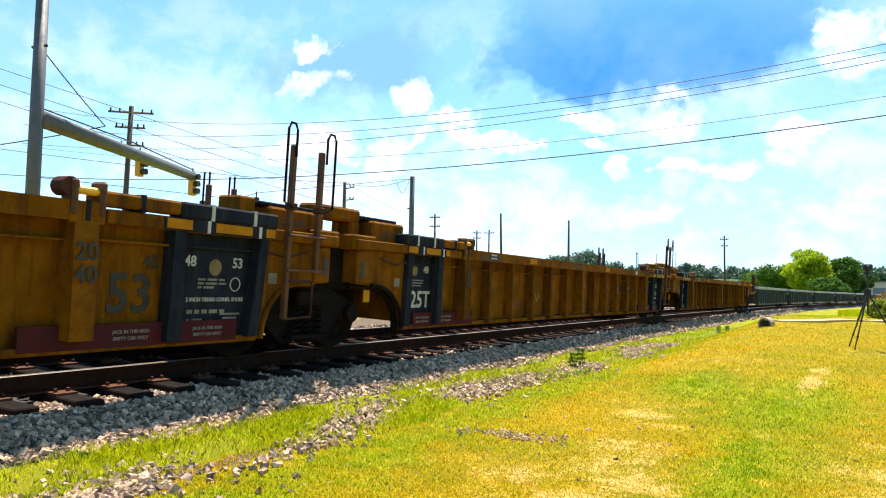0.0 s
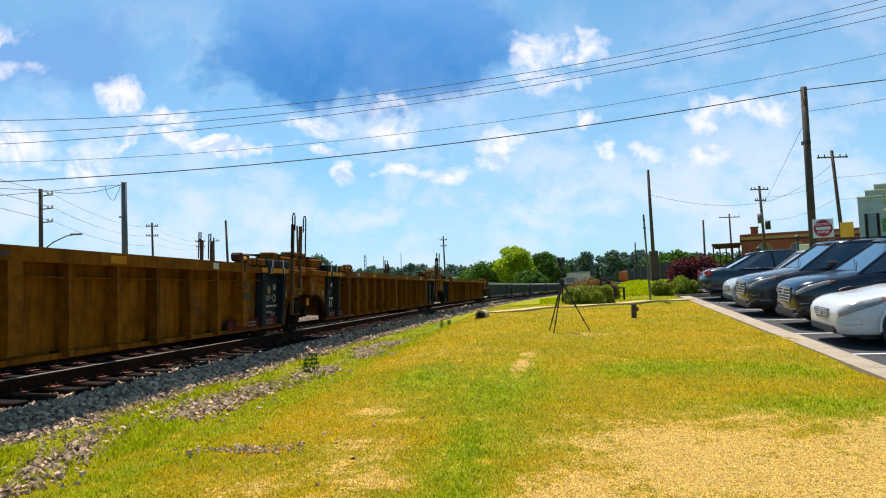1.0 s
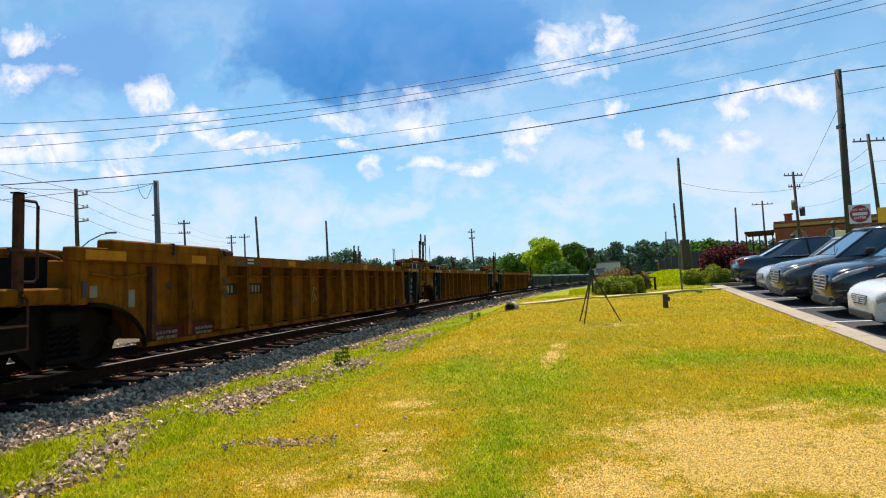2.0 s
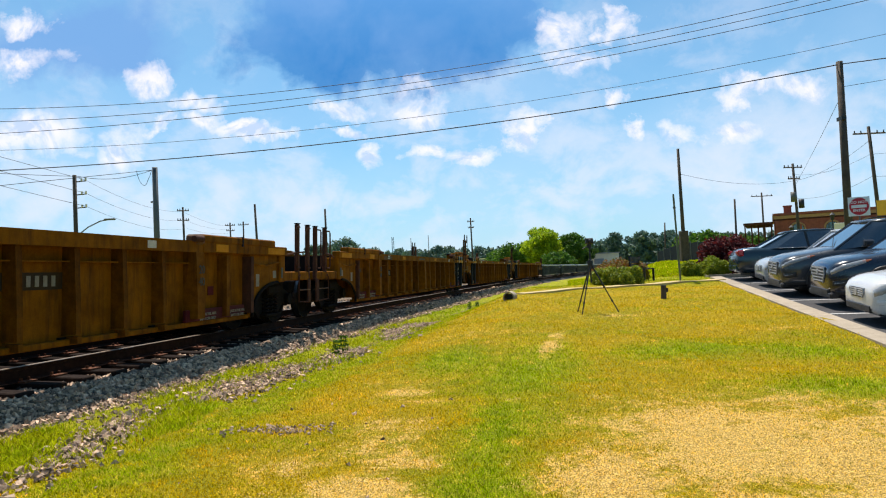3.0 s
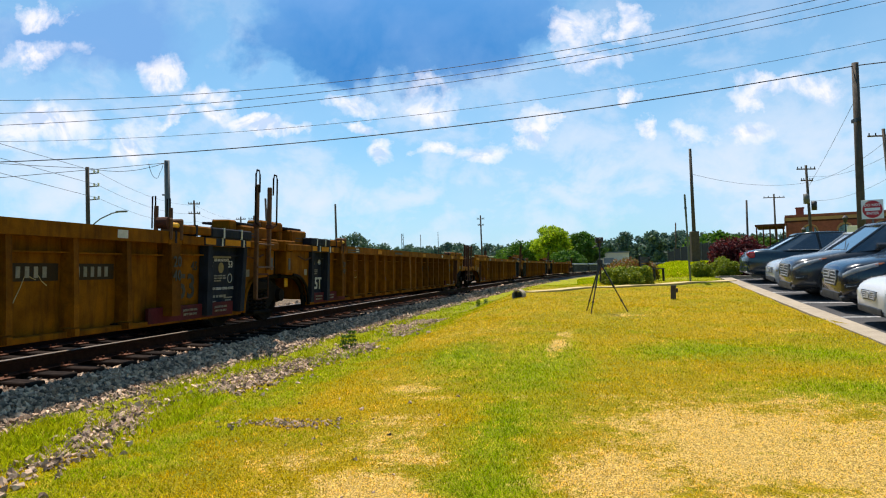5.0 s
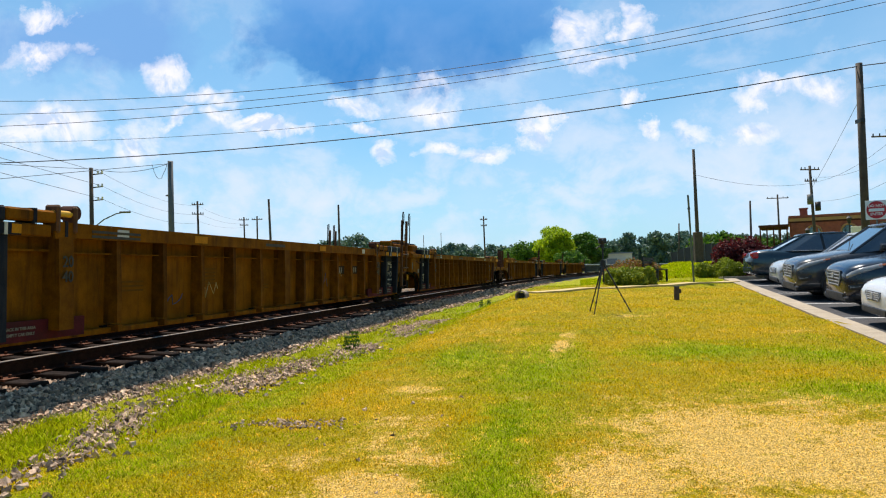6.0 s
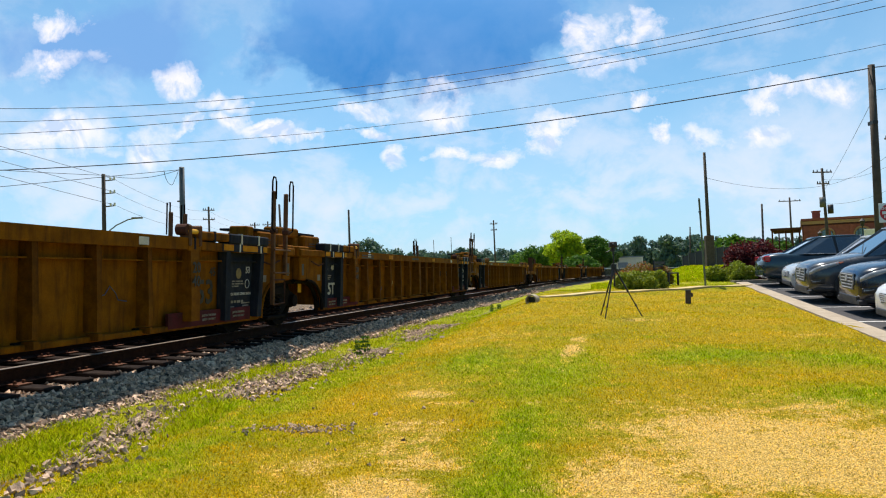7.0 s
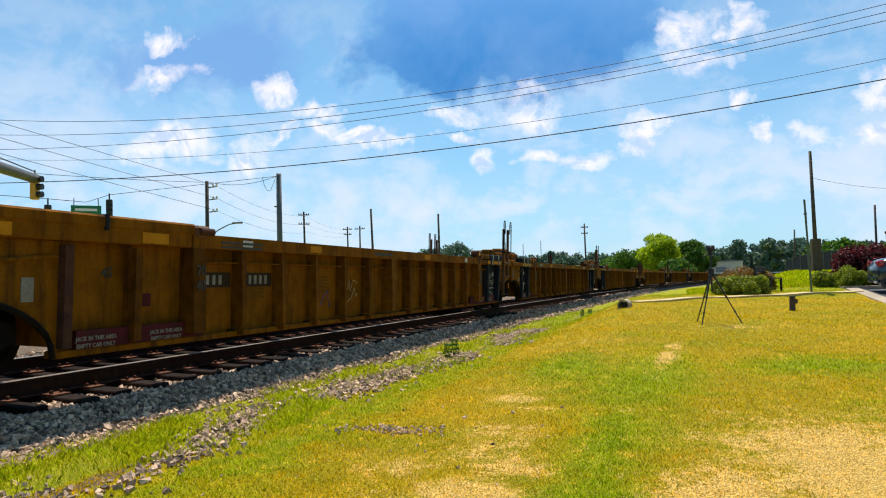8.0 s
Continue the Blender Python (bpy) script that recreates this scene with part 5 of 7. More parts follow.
def car(label, paint, suv, length, width, height, rim=None, grille=True):
    """A parked car, nose at x = 0 towards -x, wheels on z = 0."""
    c = tagged(new("car", None), label, "car", "cars in the parking bays")
    hw, L, r = width / 2, length, 0.36 if suv else 0.32
    clear = 0.22 if suv else 0.17
    hood0, hood1 = (0.90, 1.06) if suv else (0.72, 0.90)
    belt = 1.10 if suv else 0.92
    tail = belt - 0.02 if suv else 0.98
    # way from the nose; floor, deck and half width there
    way = [0.0, 0.02, 0.06, 0.13, 0.24, 0.40, 0.65, 1.10, 1.45, 2.2, L - 1.05, L - 0.55, L - 0.22, L - 0.08, L]
    floor_z = [clear + 0.12, clear + 0.07, clear + 0.03, clear, clear, clear, clear, clear, clear, clear, clear, clear + 0.02, clear + 0.06, clear + 0.12, clear + 0.22]
    deck_z = [hood0 - 0.17, hood0 - 0.11, hood0 - 0.055, hood0 - 0.01, hood0 + 0.03, hood0 + 0.06, hood0 + 0.09, hood1, belt, belt, belt + 0.03, tail, tail - 0.02, tail - 0.08, tail - 0.20]
    wide = [0.66, 0.73, 0.80, 0.865, 0.92, 0.96, 0.985, 1.0, 1.0, 1.0, 1.0, 0.975, 0.93, 0.88, 0.80]

    def skin(x, f, off=0.0):
        """A point on the body's flank at x, at share f of its height, set off outwards."""
        h = hw * float(np.interp(x, way, wide)) * float(np.interp(f, [q[1] for q in PROFILE], [q[0] for q in PROFILE]))
        z0, z1 = float(np.interp(x, way, floor_z)), float(np.interp(x, way, deck_z))
        return x - off * 0.7, h + off, z0 + (z1 - z0) * f

    loops = []
    for x in sorted(set(way + [0.09, 0.18, 0.32, 0.52, 0.85, 1.75, 2.7, 3.2])):
        half = [skin(x, f)[1:] for _, f in PROFILE]
        loops.append([(x, y, z) for y, z in half] + [(x, -y, z) for y, z in half[::-1]])
    body = part("body", loft(bmesh.new(), loops), paint, c, smooth=True)

    def patch(k, x0, x1, low, high, n=8):
        """A lens or panel that follows the flank from x0 to x1 between two shares of the height (start, end)."""
        bm = bmesh.new()
        rows = []
        for i in range(n + 1):
            t = i / n
            x = x0 + (x1 - x0) * t
            f0, f1 = low[0] + (low[1] - low[0]) * t, high[0] + (high[1] - high[0]) * t
            rows.append([bm.verts.new((p[0], k * p[1], p[2])) for p in (skin(x, f0 + (f1 - f0) * q, o) for q, o in ((0, 0.0), (0.12, 0.014), (0.5, 0.018), (0.88, 0.014), (1, 0.0)))])
        for a, b in zip(rows, rows[1:]):
            for i in range(4):
                bm.faces.new((a[i], b[i], b[i + 1], a[i + 1]))
        bm.faces.new(rows[0])
        bm.faces.new(rows[-1][::-1])
        return bm
    # glass house
    w0, w1 = (1.12, 1.95) if suv else (1.35, 2.05)
    r1, r0 = (L - 0.75, L - 0.18) if suv else (L - 1.55, L - 0.62)
    zb, zt = belt - 0.02, height - 0.05
    lo = [(w0, hw * 0.86, zb - 0.05), (w0 + 0.55, hw * 0.94, zb), (r0 - 0.5, hw * 0.94, zb + 0.03), (r0, hw * 0.80, zb)]
    hi = [(w1, hw * 0.66, zt - 0.02), (w1 + 0.35, hw * 0.74, zt), (r1 - 0.35, hw * 0.74, zt), (r1, hw * 0.66, zt - 0.03)]
    bm = bmesh.new()
    V = [[bm.verts.new((x, k * y, z)) for x, y, z in row] for k in (-1, 1) for row in (lo, hi)]
    for a, b in ((V[0], V[1]), (V[2], V[3])):
        for i in range(3):
            bm.faces.new((a[i], a[i + 1], b[i + 1], b[i]))
    bm.faces.new((V[0][0], V[2][0], V[3][0], V[1][0]))
    bm.faces.new((V[0][3], V[2][3], V[3][3], V[1][3]))
    part("window_glass", bm, GLASS, c, "dark reflecting windows")
    # roof skin
    rl = []
    for x, y, z in [(w1 - 0.03, hw * 0.64, zt - 0.02)] + hi[1:3] + [(r1 + 0.05, hw * 0.64, zt - 0.03)]:
        rl.append([(x, y * 1.02, z - 0.01), (x, y * 0.98, z + 0.035), (x, y * 0.5, z + 0.055), (x, -y * 0.5, z + 0.055), (x, -y * 0.98, z + 0.035), (x, -y * 1.02, z - 0.01)])
    part("roof", loft(bmesh.new(), rl), paint, c, smooth=True)
    for k in (-1, 1):
        for i in (0, 3):
            (xa, ya, za), (xb, yb_, zb_) = lo[i], hi[i]
            part("pillar", tb([(xa, k * ya, za), (xb, k * yb_, zb_)], 0.032, 6), paint, c)
        mid = (lo[1][0] + lo[2][0]) / 2
        part("pillar", tb([(mid, k * hw * 0.945, zb), (mid + 0.05, k * hw * 0.745, zt)], 0.035, 6), DARK, c)
        part("belt_trim", tb([(lo[1][0], k * hw * 0.955, zb + 0.005), (lo[2][0], k * hw * 0.955, zb + 0.035)], 0.014, 5), CHROME, c)
        part("mirror", bx(w0 + 0.55, w0 + 0.75, *yb(k, hw * 0.96, hw * 1.15), belt, belt + 0.14, bevel=0.035), paint, c)
        part("door_seam", bx(mid - 0.008, mid + 0.008, *yb(k, hw * 0.99, hw * 1.003), clear + 0.12, belt - 0.1), DARK, c)
        part("door_handle", bx(mid - 0.3, mid - 0.12, *yb(k, hw * 0.99, hw * 1.02), belt - 0.16, belt - 0.13, bevel=0.008), paint, c)
        part("sill_trim", bx(1.2, L - 1.1, *yb(k, hw * 0.90, hw * 1.0), clear - 0.01, clear + 0.10), DARK, c)
        for x in (0.92, L - 0.98):
            part("wheel_arch", tb([(x, k * (hw - 0.25), r), (x, k * (hw + 0.002), r)], r * 1.16, 24), DARK, c)
            wheel_parts(c, x, k, r, hw, rim or CHROME)
        lamp = ((0.035, 0.60), (0.72, 0.86), (0.88, 0.95)) if suv else ((0.03, 0.66), (0.62, 0.84), (0.90, 0.97))
        part("headlight", patch(k, *lamp[0], lamp[1], lamp[2]), HEADLIGHT, c, "clear swept-back headlight", smooth=True)
        part("turn_lamp", patch(k, lamp[0][1] - 0.05, lamp[0][1] + 0.10, (lamp[1][1] + 0.01, 0.90), (lamp[2][1] - 0.01, 0.93), 4), TURNLAMP, c, "amber turn lamp")
        part("lamp_surround", patch(k, 0.05, 0.30, (0.34, 0.34), (0.50, 0.50), 5), DARK if suv else paint, c)
        part("fog_lamp", patch(k, 0.075, 0.22, (0.38, 0.39), (0.47, 0.47), 4), HEADLIGHT if suv else paint, c, "fog lamp in the bumper")
        part("wheel_lip", tb([(0.92 + (r * 1.20) * math.cos(q), k * (hw + 0.004), r + (r * 1.20) * math.sin(q)) for q in np.linspace(-0.15, math.pi + 0.15, 15)], 0.028, 5), DARK if suv else paint, c)
        part("tail_lamp", bx(L - 0.20, L - 0.015, *yb(k, hw * 0.50, hw * 0.93), tail - 0.24, tail - 0.06, bevel=0.03), TAILRED, c, "red tail lamp")
        if suv:
            part("roof_rail", tb([(w1 + 0.3, k * hw * 0.70, zt + 0.05), (w1 + 0.6, k * hw * 0.70, zt + 0.10), (r1 - 0.6, k * hw * 0.70, zt + 0.10), (r1 - 0.3, k * hw * 0.70, zt + 0.05)], 0.016, 6), DARK, c)
    # grille: a six-sided mouth with bright slats
    gw, gt, gb = hw * (0.46 if suv else 0.36), hood0 - (0.10 if suv else 0.13), hood0 - (0.40 if suv else 0.28)
    gm = gt - (gt - gb) * 0.45
    rim_line = [(-gw, gt), (gw, gt), (gw * 1.04, gm), (gw * 0.74, gb), (-gw * 0.74, gb), (-gw * 1.04, gm)]
    g = part("grille", loft(bmesh.new(), [[(0.08, y, z) for y, z in rim_line], [(-0.014, y * 0.97, z) for y, z in rim_line]]), DARK, c)
    for i in range(5 if suv else 4):
        z = gt - 0.02 - (gt - gb - 0.05) * i / (4 if suv else 3)
        w = gw * (0.97 if z > gm else 0.74 + 0.24 * (z - gb) / (gm - gb)) - 0.02
        part("grille_bar", bx(-0.024, 0.02, -w, w, z - 0.012, z + 0.010, bevel=0.004), TRIM, g)
    for k in (-1, 1):
        part("grille_edge", tb([(-0.014, k * gw * 0.97, gt), (-0.014, k * gw * 1.01, gm), (-0.014, k * gw * 0.72, gb)], 0.013, 5), TRIM, g)
        part("lower_cladding", patch(k, 0.004, 1.15, (0.0, 0.0), (0.20 if suv else 0.06,) * 2, 10), DARK, c)
    if suv:
        part("bumper_cladding", bx(-0.012, 0.30, -hw * 0.80, hw * 0.80, clear - 0.01, clear + 0.11, bevel=0.03), DARK, c, "black plastic lower bumper")
    part("badge", tb([(-0.020, 0, hood0 - 0.20), (-0.034, 0, hood0 - 0.20)], 0.060, 16), TRIM, c, "round chrome badge")
    part("air_intake", bx(-0.015, 0.08, -hw * 0.62, hw * 0.62, clear + 0.05, clear + 0.17, bevel=0.02), DARK, c)
    part("rear_bumper", bx(L - 0.10, L + 0.02, -hw * 0.8, hw * 0.8, clear + 0.12, clear + 0.34, bevel=0.05), paint, c)
    part("underbody", bx(0.35, L - 0.35, -hw * 0.8, hw * 0.8, clear - 0.04, clear + 0.1), DARK, c)
    part("wiper", tb([(w0 + 0.05, -0.5, zb + 0.0), (w0 + 0.30, 0.25, zb + 0.22)], 0.008, 4), DARK, c)
    return c


def paint(name, rgb, rough=0.22, metal=0.3):
    return mat(name, rgb, tuple(v * 0.9 for v in rgb), rough, metal=metal, bump=0.0, coat=0.5, scale=2.0, dirt=tuple(min(1, v * 0.8 + 0.04) for v in rgb), dirt_amount=0.25)


def make_cars():
    turn = -math.degrees(math.atan(KERB_SLOPE))
    specs = [("white sedan parked with its nose to the kerb", (0.66, 0.66, 0.65), False, 4.82, 1.80, 1.46, 6.62, 11.9, 0),
             ("glossy blue-black crossover parked with its nose to the kerb", (0.004, 0.009, 0.022), True, 4.65, 1.84, 1.69, 7.35, 14.55, 0),
             ("dark grey crossover parked with its nose to the kerb", (0.040, 0.042, 0.046), True, 4.70, 1.88, 1.68, 7.75, 17.45, 0),
             ("silver hatchback parked with its nose to the kerb", (0.42, 0.44, 0.45), False, 4.3, 1.76, 1.47, 8.55, 20.15, 0),
             ("dark blue-grey sedan parked with its tail to the kerb", (0.014, 0.032, 0.045), False, 4.85, 1.84, 1.47, 8.95, 23.0, 1),
             ("white estate car parked beyond the shrubs", (0.62, 0.62, 0.62), False, 4.6, 1.8, 1.5, 14.5, 33.0, 1)]
    for i, (label, rgb, suv, l, w, h, x, y, back) in enumerate(specs):
        c = car(label, paint("car_paint", rgb, metal=0.0), suv, l, w, h)
        slope = math.degrees(math.atan(0.045))
        z = lot_z(x, y) if y < 27 else gz(x, y)
        if back:
            c.matrix_basis = pose(x, y, z, 0, 0, turn) @ pose(l, 0, 0, 0, 0, 180)
        else:
            c.matrix_basis = pose(x, y, z, slope if y < 24 else 0, 0, turn)


make_cars()


# ---------------------------------------------------------------- poles, wires, signs
def pole(name, label, az, dist, base_z, top_z, r0, r1, material, lean=0.0, arms=(), group="utility poles", category="utility pole"):
    """An upright pole; arms are (drop from the top, length, turn in degrees)."""
    x, y = at_az(az, dist)
    p = tagged(new(name, None), label, category, group)
    p.matrix_basis = pose(x, y, base_z)
    h = top_z - base_z
    dx = math.tan(radians(lean)) * h
    part("shaft", tb([(0, 0, -0.3), (dx * 0.5, 0, h * 0.5), (dx, 0, h)], r0, 10, r1), material, p, smooth=True)
    for drop, length, turn in arms:
        z, xx = h - drop, dx * (h - drop) / h
        c, s = math.cos(radians(turn)), math.sin(radians(turn))
        part("crossarm", tb([(xx - c * length / 2, -s * length / 2, z), (xx + c * length / 2, s * length / 2, z)], 0.06, 4), material, p)
        for f in (-0.45, -0.25, 0.25, 0.45):
            part("insulator", tb([(xx + c * length * f, s * length * f, z + 0.05), (xx + c * length * f, s * length * f, z + 0.22)], 0.045, 6), DARK, p)
    return p, x + dx, y, top_z


def cable(name, pts, sag, r, label="thin black overhead cable", n=24):
    """A cable through points, hanging by sag in each span."""
    path = []
    for (a, b) in zip(pts, pts[1:]):
        for i in range(n):
            f = i / n
            path.append(tuple(a[c] + (b[c] - a[c]) * f - (4 * sag * f * (1 - f) if c == 2 else 0) for c in range(3)))
    path.append(tuple(pts[-1]))
    tagged(new(name, mesh_of(tb(path, r, 5), name, WIRE)), label, "cable", "overhead cables")


def sky_point(az, tan_el, dist):
    x, y = at_az(az, dist)
    return x, y, EYE_Z + tan_el * dist


def make_poles():
    wood = "weathered wooden utility pole"
    pA, ax, ay, _ = pole("utility_pole", "weathered wooden utility pole behind the parked cars", 28.85, 34, 0.2, EYE_Z + 0.2362 * 34, 0.17, 0.13, WOODPOLE, 0.4)
    part("guy_bracket", bx(-0.1, 0.1, -0.2, 0.2, 6.2, 6.35), DARK, pA)
    pB, bx_, by, _ = pole("utility_pole", "slim leaning wooden utility pole on the mound", 17.95, 56, 0.9, EYE_Z + 0.1511 * 56, 0.16, 0.10, WOODPOLE, -0.4)
    part("base_wrap", bx(-0.30, 0.30, -0.25, 0.25, 0, 2.3, bevel=0.05), BARK, pB, "dark brown box round the foot")
    pL, lx, ly, lz = pole("utility_pole", "thick grey steel pole beyond the track", -22.04, 46, -0.3, EYE_Z + 0.1551 * 46, 0.19, 0.16, STEELPOLE, 0)
    part("cable_clamp", tb([(-0.3, 0, 6.2), (0, 0, 6.2)], 0.05, 6), DARK, pL)
    pX, xx, xy, xz = pole("utility_pole", "wooden pole with insulator brackets beyond the track", -27.37, 52, -0.3, EYE_Z + 0.1438 * 52, 0.15, 0.12, WOODPOLE, 0)
    for k in range(3):
        z = xz + 0.3 - 0.45 - 0.85 * k
        part("bracket_arm", tb([(0, 0, z), (0.75, 0, z + 0.05)], 0.04, 6), DARK, pX)
        part("insulator", tb([(0.45, 0, z + 0.03), (0.45, 0, z + 0.22)], 0.06, 8), OFFWHITE, pX)
        part("insulator", tb([(0.72, 0, z + 0.05), (0.72, 0, z + 0.24)], 0.06, 8), OFFWHITE, pX)
    part("lamp_arm", tb([(0, 0, 4.6), (0.8, 0, 5.20), (1.6, 0, 5.55), (2.1, 0, 5.62)], 0.04, 6), STEELPOLE, pX)
    part("lamp_head", bx(1.85, 2.55, -0.12, 0.12, 5.58, 5.69, bevel=0.03), STEELPOLE, pX, "flat grey street light head")
    far = [(-14.79, 0.1058, 78, WOODPOLE, ()), (-9.61, 0.0969, 84, WOODPOLE, ()), (1.84, 0.0762, 118, WOODPOLE, ((0.6, 1.2, 0), (1.6, 1.0, 0))), (21.6, 0.0794, 95, WOODPOLE, ()),
           (-20.11, 0.1032, 88, WOODPOLE, ((0.4, 1.3, 20), (1.5, 1.3, 20))), (-16.79, 0.0817, 112, WOODPOLE, ((0.4, 1.4, 20), (1.2, 1.2, 20))), (-15.88, 0.0828, 112, WOODPOLE, ((0.5, 1.6, 0),)),
           (16.53, 0.0550, 125, WOODPOLE, ()), (25.81, 0.1177, 74, WOODPOLE, ((0.35, 1.9, 10), (1.4, 1.2, 10))), (30.84, 0.1523, 60, WOODPOLE, ((0.5, 2.3, 0),)), (23.5, 0.085, 110, WOODPOLE, ((0.5, 3.0, 0),)),
           (7.2, 0.052, 150, STEELPOLE, ()), (-3.0, 0.052, 180, WOODPOLE, ()), (-1.6, 0.055, 190, WOODPOLE, ())]
    made = {}
    for az, te, dist, m, arms in far:
        lean = {30.84: -3.0, 25.81: -1.6, 16.53: 2.0, -14.79: -1.5}.get(az, random.Random(int(az * 10)).uniform(-0.8, 0.8))
        p, x, y, z = pole("utility_pole", wood if m is WOODPOLE else "thin grey steel mast far off", az, dist, 0.0, EYE_Z + te * dist, 0.15 if dist < 130 else 0.10, 0.11 if dist < 130 else 0.07, m, lean, arms)
        made[az] = (x, y, z)
        if az == 25.81:
            part("transformer", tb([(-0.35, 0, 6.0), (-0.35, 0, 6.9)], 0.26, 12), STEELPOLE, p, "grey transformer can", smooth=True)
            part("transformer", tb([(0.32, 0, 5.4), (0.32, 0, 6.2)], 0.24, 12), DARK, p, "dark transformer can", smooth=True)
    # the thick steel pole and the second wooden pole at the road crossing
    pS, sx, sy, _ = pole("steel_mast", "thick grey steel mast at the road crossing", -49.25, 27, -0.3, EYE_Z + 0.345 * 27, 0.24, 0.20, STEELPOLE, 0, category="mast")
    part("base_flange", tb([(0, 0, 0.25), (0, 0, 0.33)], 0.38, 12), STEELPOLE, pS)
    part("cable_clamp", tb([(-0.34, 0, EYE_Z + 0.285 * 27 + 0.3), (0.30, 0, EYE_Z + 0.285 * 27 + 0.3)], 0.05, 6), DARK, pS)
    pW, wx, wy, wz = pole("utility_pole", "wooden pole with several crossarms at the crossing", -43.5, 44, -0.3, EYE_Z + 0.224 * 44, 0.16, 0.13, WOODPOLE, 1.5, ((0.35, 2.4, 30), (1.2, 1.6, 30), (2.2, 1.6, 30)))
    # cables
    right = sky_point(29.07, 0.2326, 34)
    cable("overhead_cable", [sky_point(-52, 0.1243, 55), right], 1.75, 0.022, "thick black cable strung across the track", 40)
    cable("overhead_cable", [right, sky_point(60, 0.22, 40)], 0.4, 0.022, "thick black cable strung across the track")
    for te0, te1, sag, r in ((0.2092, 0.3349, 4.23, 0.014), (0.1874, 0.3244, 3.79, 0.014), (0.1641, 0.3100, 3.16, 0.014), (0.1614, 0.2684, 3.37, 0.010)):
        cable("overhead_cable", [sky_point(-50, te0, 60), sky_point(46, te1, 40)], sag, r, n=48)
    cable("overhead_cable", [sky_point(-60, 0.16, 40), (xx + 0.3, xy, xz - 0.1), (lx, ly, lz - 0.1)], 0.35, 0.016, "black messenger cable with a slack loop")
    loop = [(lx - 1.1 + 0.9 * f, ly, lz - 0.15 - 0.9 * math.sin(math.pi * f) ** 0.7 * (1 if f < 0.7 else 0.8)) for f in np.linspace(0, 1, 9)]
    cable("slack_loop", [tuple(p) for p in loop], 0.0, 0.014, "black slack loop of cable", n=2)
    for k in range(3):
        a = (xx + 0.7, xy, xz - 0.35 - 0.85 * k)
        b = made[-20.11]
        near = Vector(a) + (Vector(sky_point(-40.86, (0.2075, 0.1892, 0.1702)[k], 36)) - Vector(a)) * 2.2
        cable("overhead_cable", [tuple(near), a], 0.05, 0.013)
        cable("overhead_cable", [a, (b[0], b[1], b[2] - 0.5 - 1.0 * k)], 0.6, 0.010)
        c = made[-16.79]
        cable("overhead_cable", [(b[0], b[1], b[2] - 0.5 - 0.9 * k), (c[0], c[1], c[2] - 0.5 - 0.5 * k)], 0.4, 0.009)
    cable("overhead_cable", [(bx_, by, EYE_Z + 0.118 * 56), made[25.81][:2] + (made[25.81][2] - 1.6,), made[30.84][:2] + (made[30.84][2] - 1.0,)], 0.5, 0.012)
    cable("guy_wire", [(ax, ay, EYE_Z + 0.195 * 34), made[25.81][:2] + (made[25.81][2] - 2.2,)], 0.1, 0.010)
    cable("overhead_cable", [(ax, ay, EYE_Z + 0.205 * 34), sky_point(45, 0.215, 45)], 0.15, 0.010)
    for k in range(2):
        cable("overhead_cable", [made[25.81][:2] + (made[25.81][2] - 1.0 - k * 2.2,), made[30.84][:2] + (made[30.84][2] - 2.0 - 1.6 * k,), sky_point(42, 0.14 - 0.03 * k, 62)], 0.5, 0.010)
    cable("overhead_cable", [(sx, sy, EYE_Z + 0.285 * 27), sky_point(-44.9, 0.196, 29)], 0.05, 0.02, "black feeder cable at the mast")
    cable("overhead_cable", [sky_point(-58, 0.13, 30), sky_point(-44.9, 0.196, 29)], 0.15, 0.02, "black feeder cable at the mast")


make_poles()


def lattice_tower():
    t = tagged(new("lattice_tower", None), "thin grey lattice tower on the skyline", "tower")
    x, y = at_az(-4.45, 380)
    t.matrix_basis = pose(x, y, 0)
    h = EYE_Z + 0.0542 * 380
    for a in range(3):
        c, s = math.cos(a * 2.094), math.sin(a * 2.094)
        part("leg", tb([(0.9 * c, 0.9 * s, 0), (0.5 * c, 0.5 * s, h)], 0.13, 5), STEELPOLE, t)
        for i in range(10):
            z0, z1 = h * i / 10, h * (i + 1) / 10
            d, e = math.cos((a + 1) * 2.094), math.sin((a + 1) * 2.094)
            part("brace", tb([(0.8 * c, 0.8 * s, z0), (0.7 * d, 0.7 * e, z1)], 0.07, 4), STEELPOLE, t)


lattice_tower()


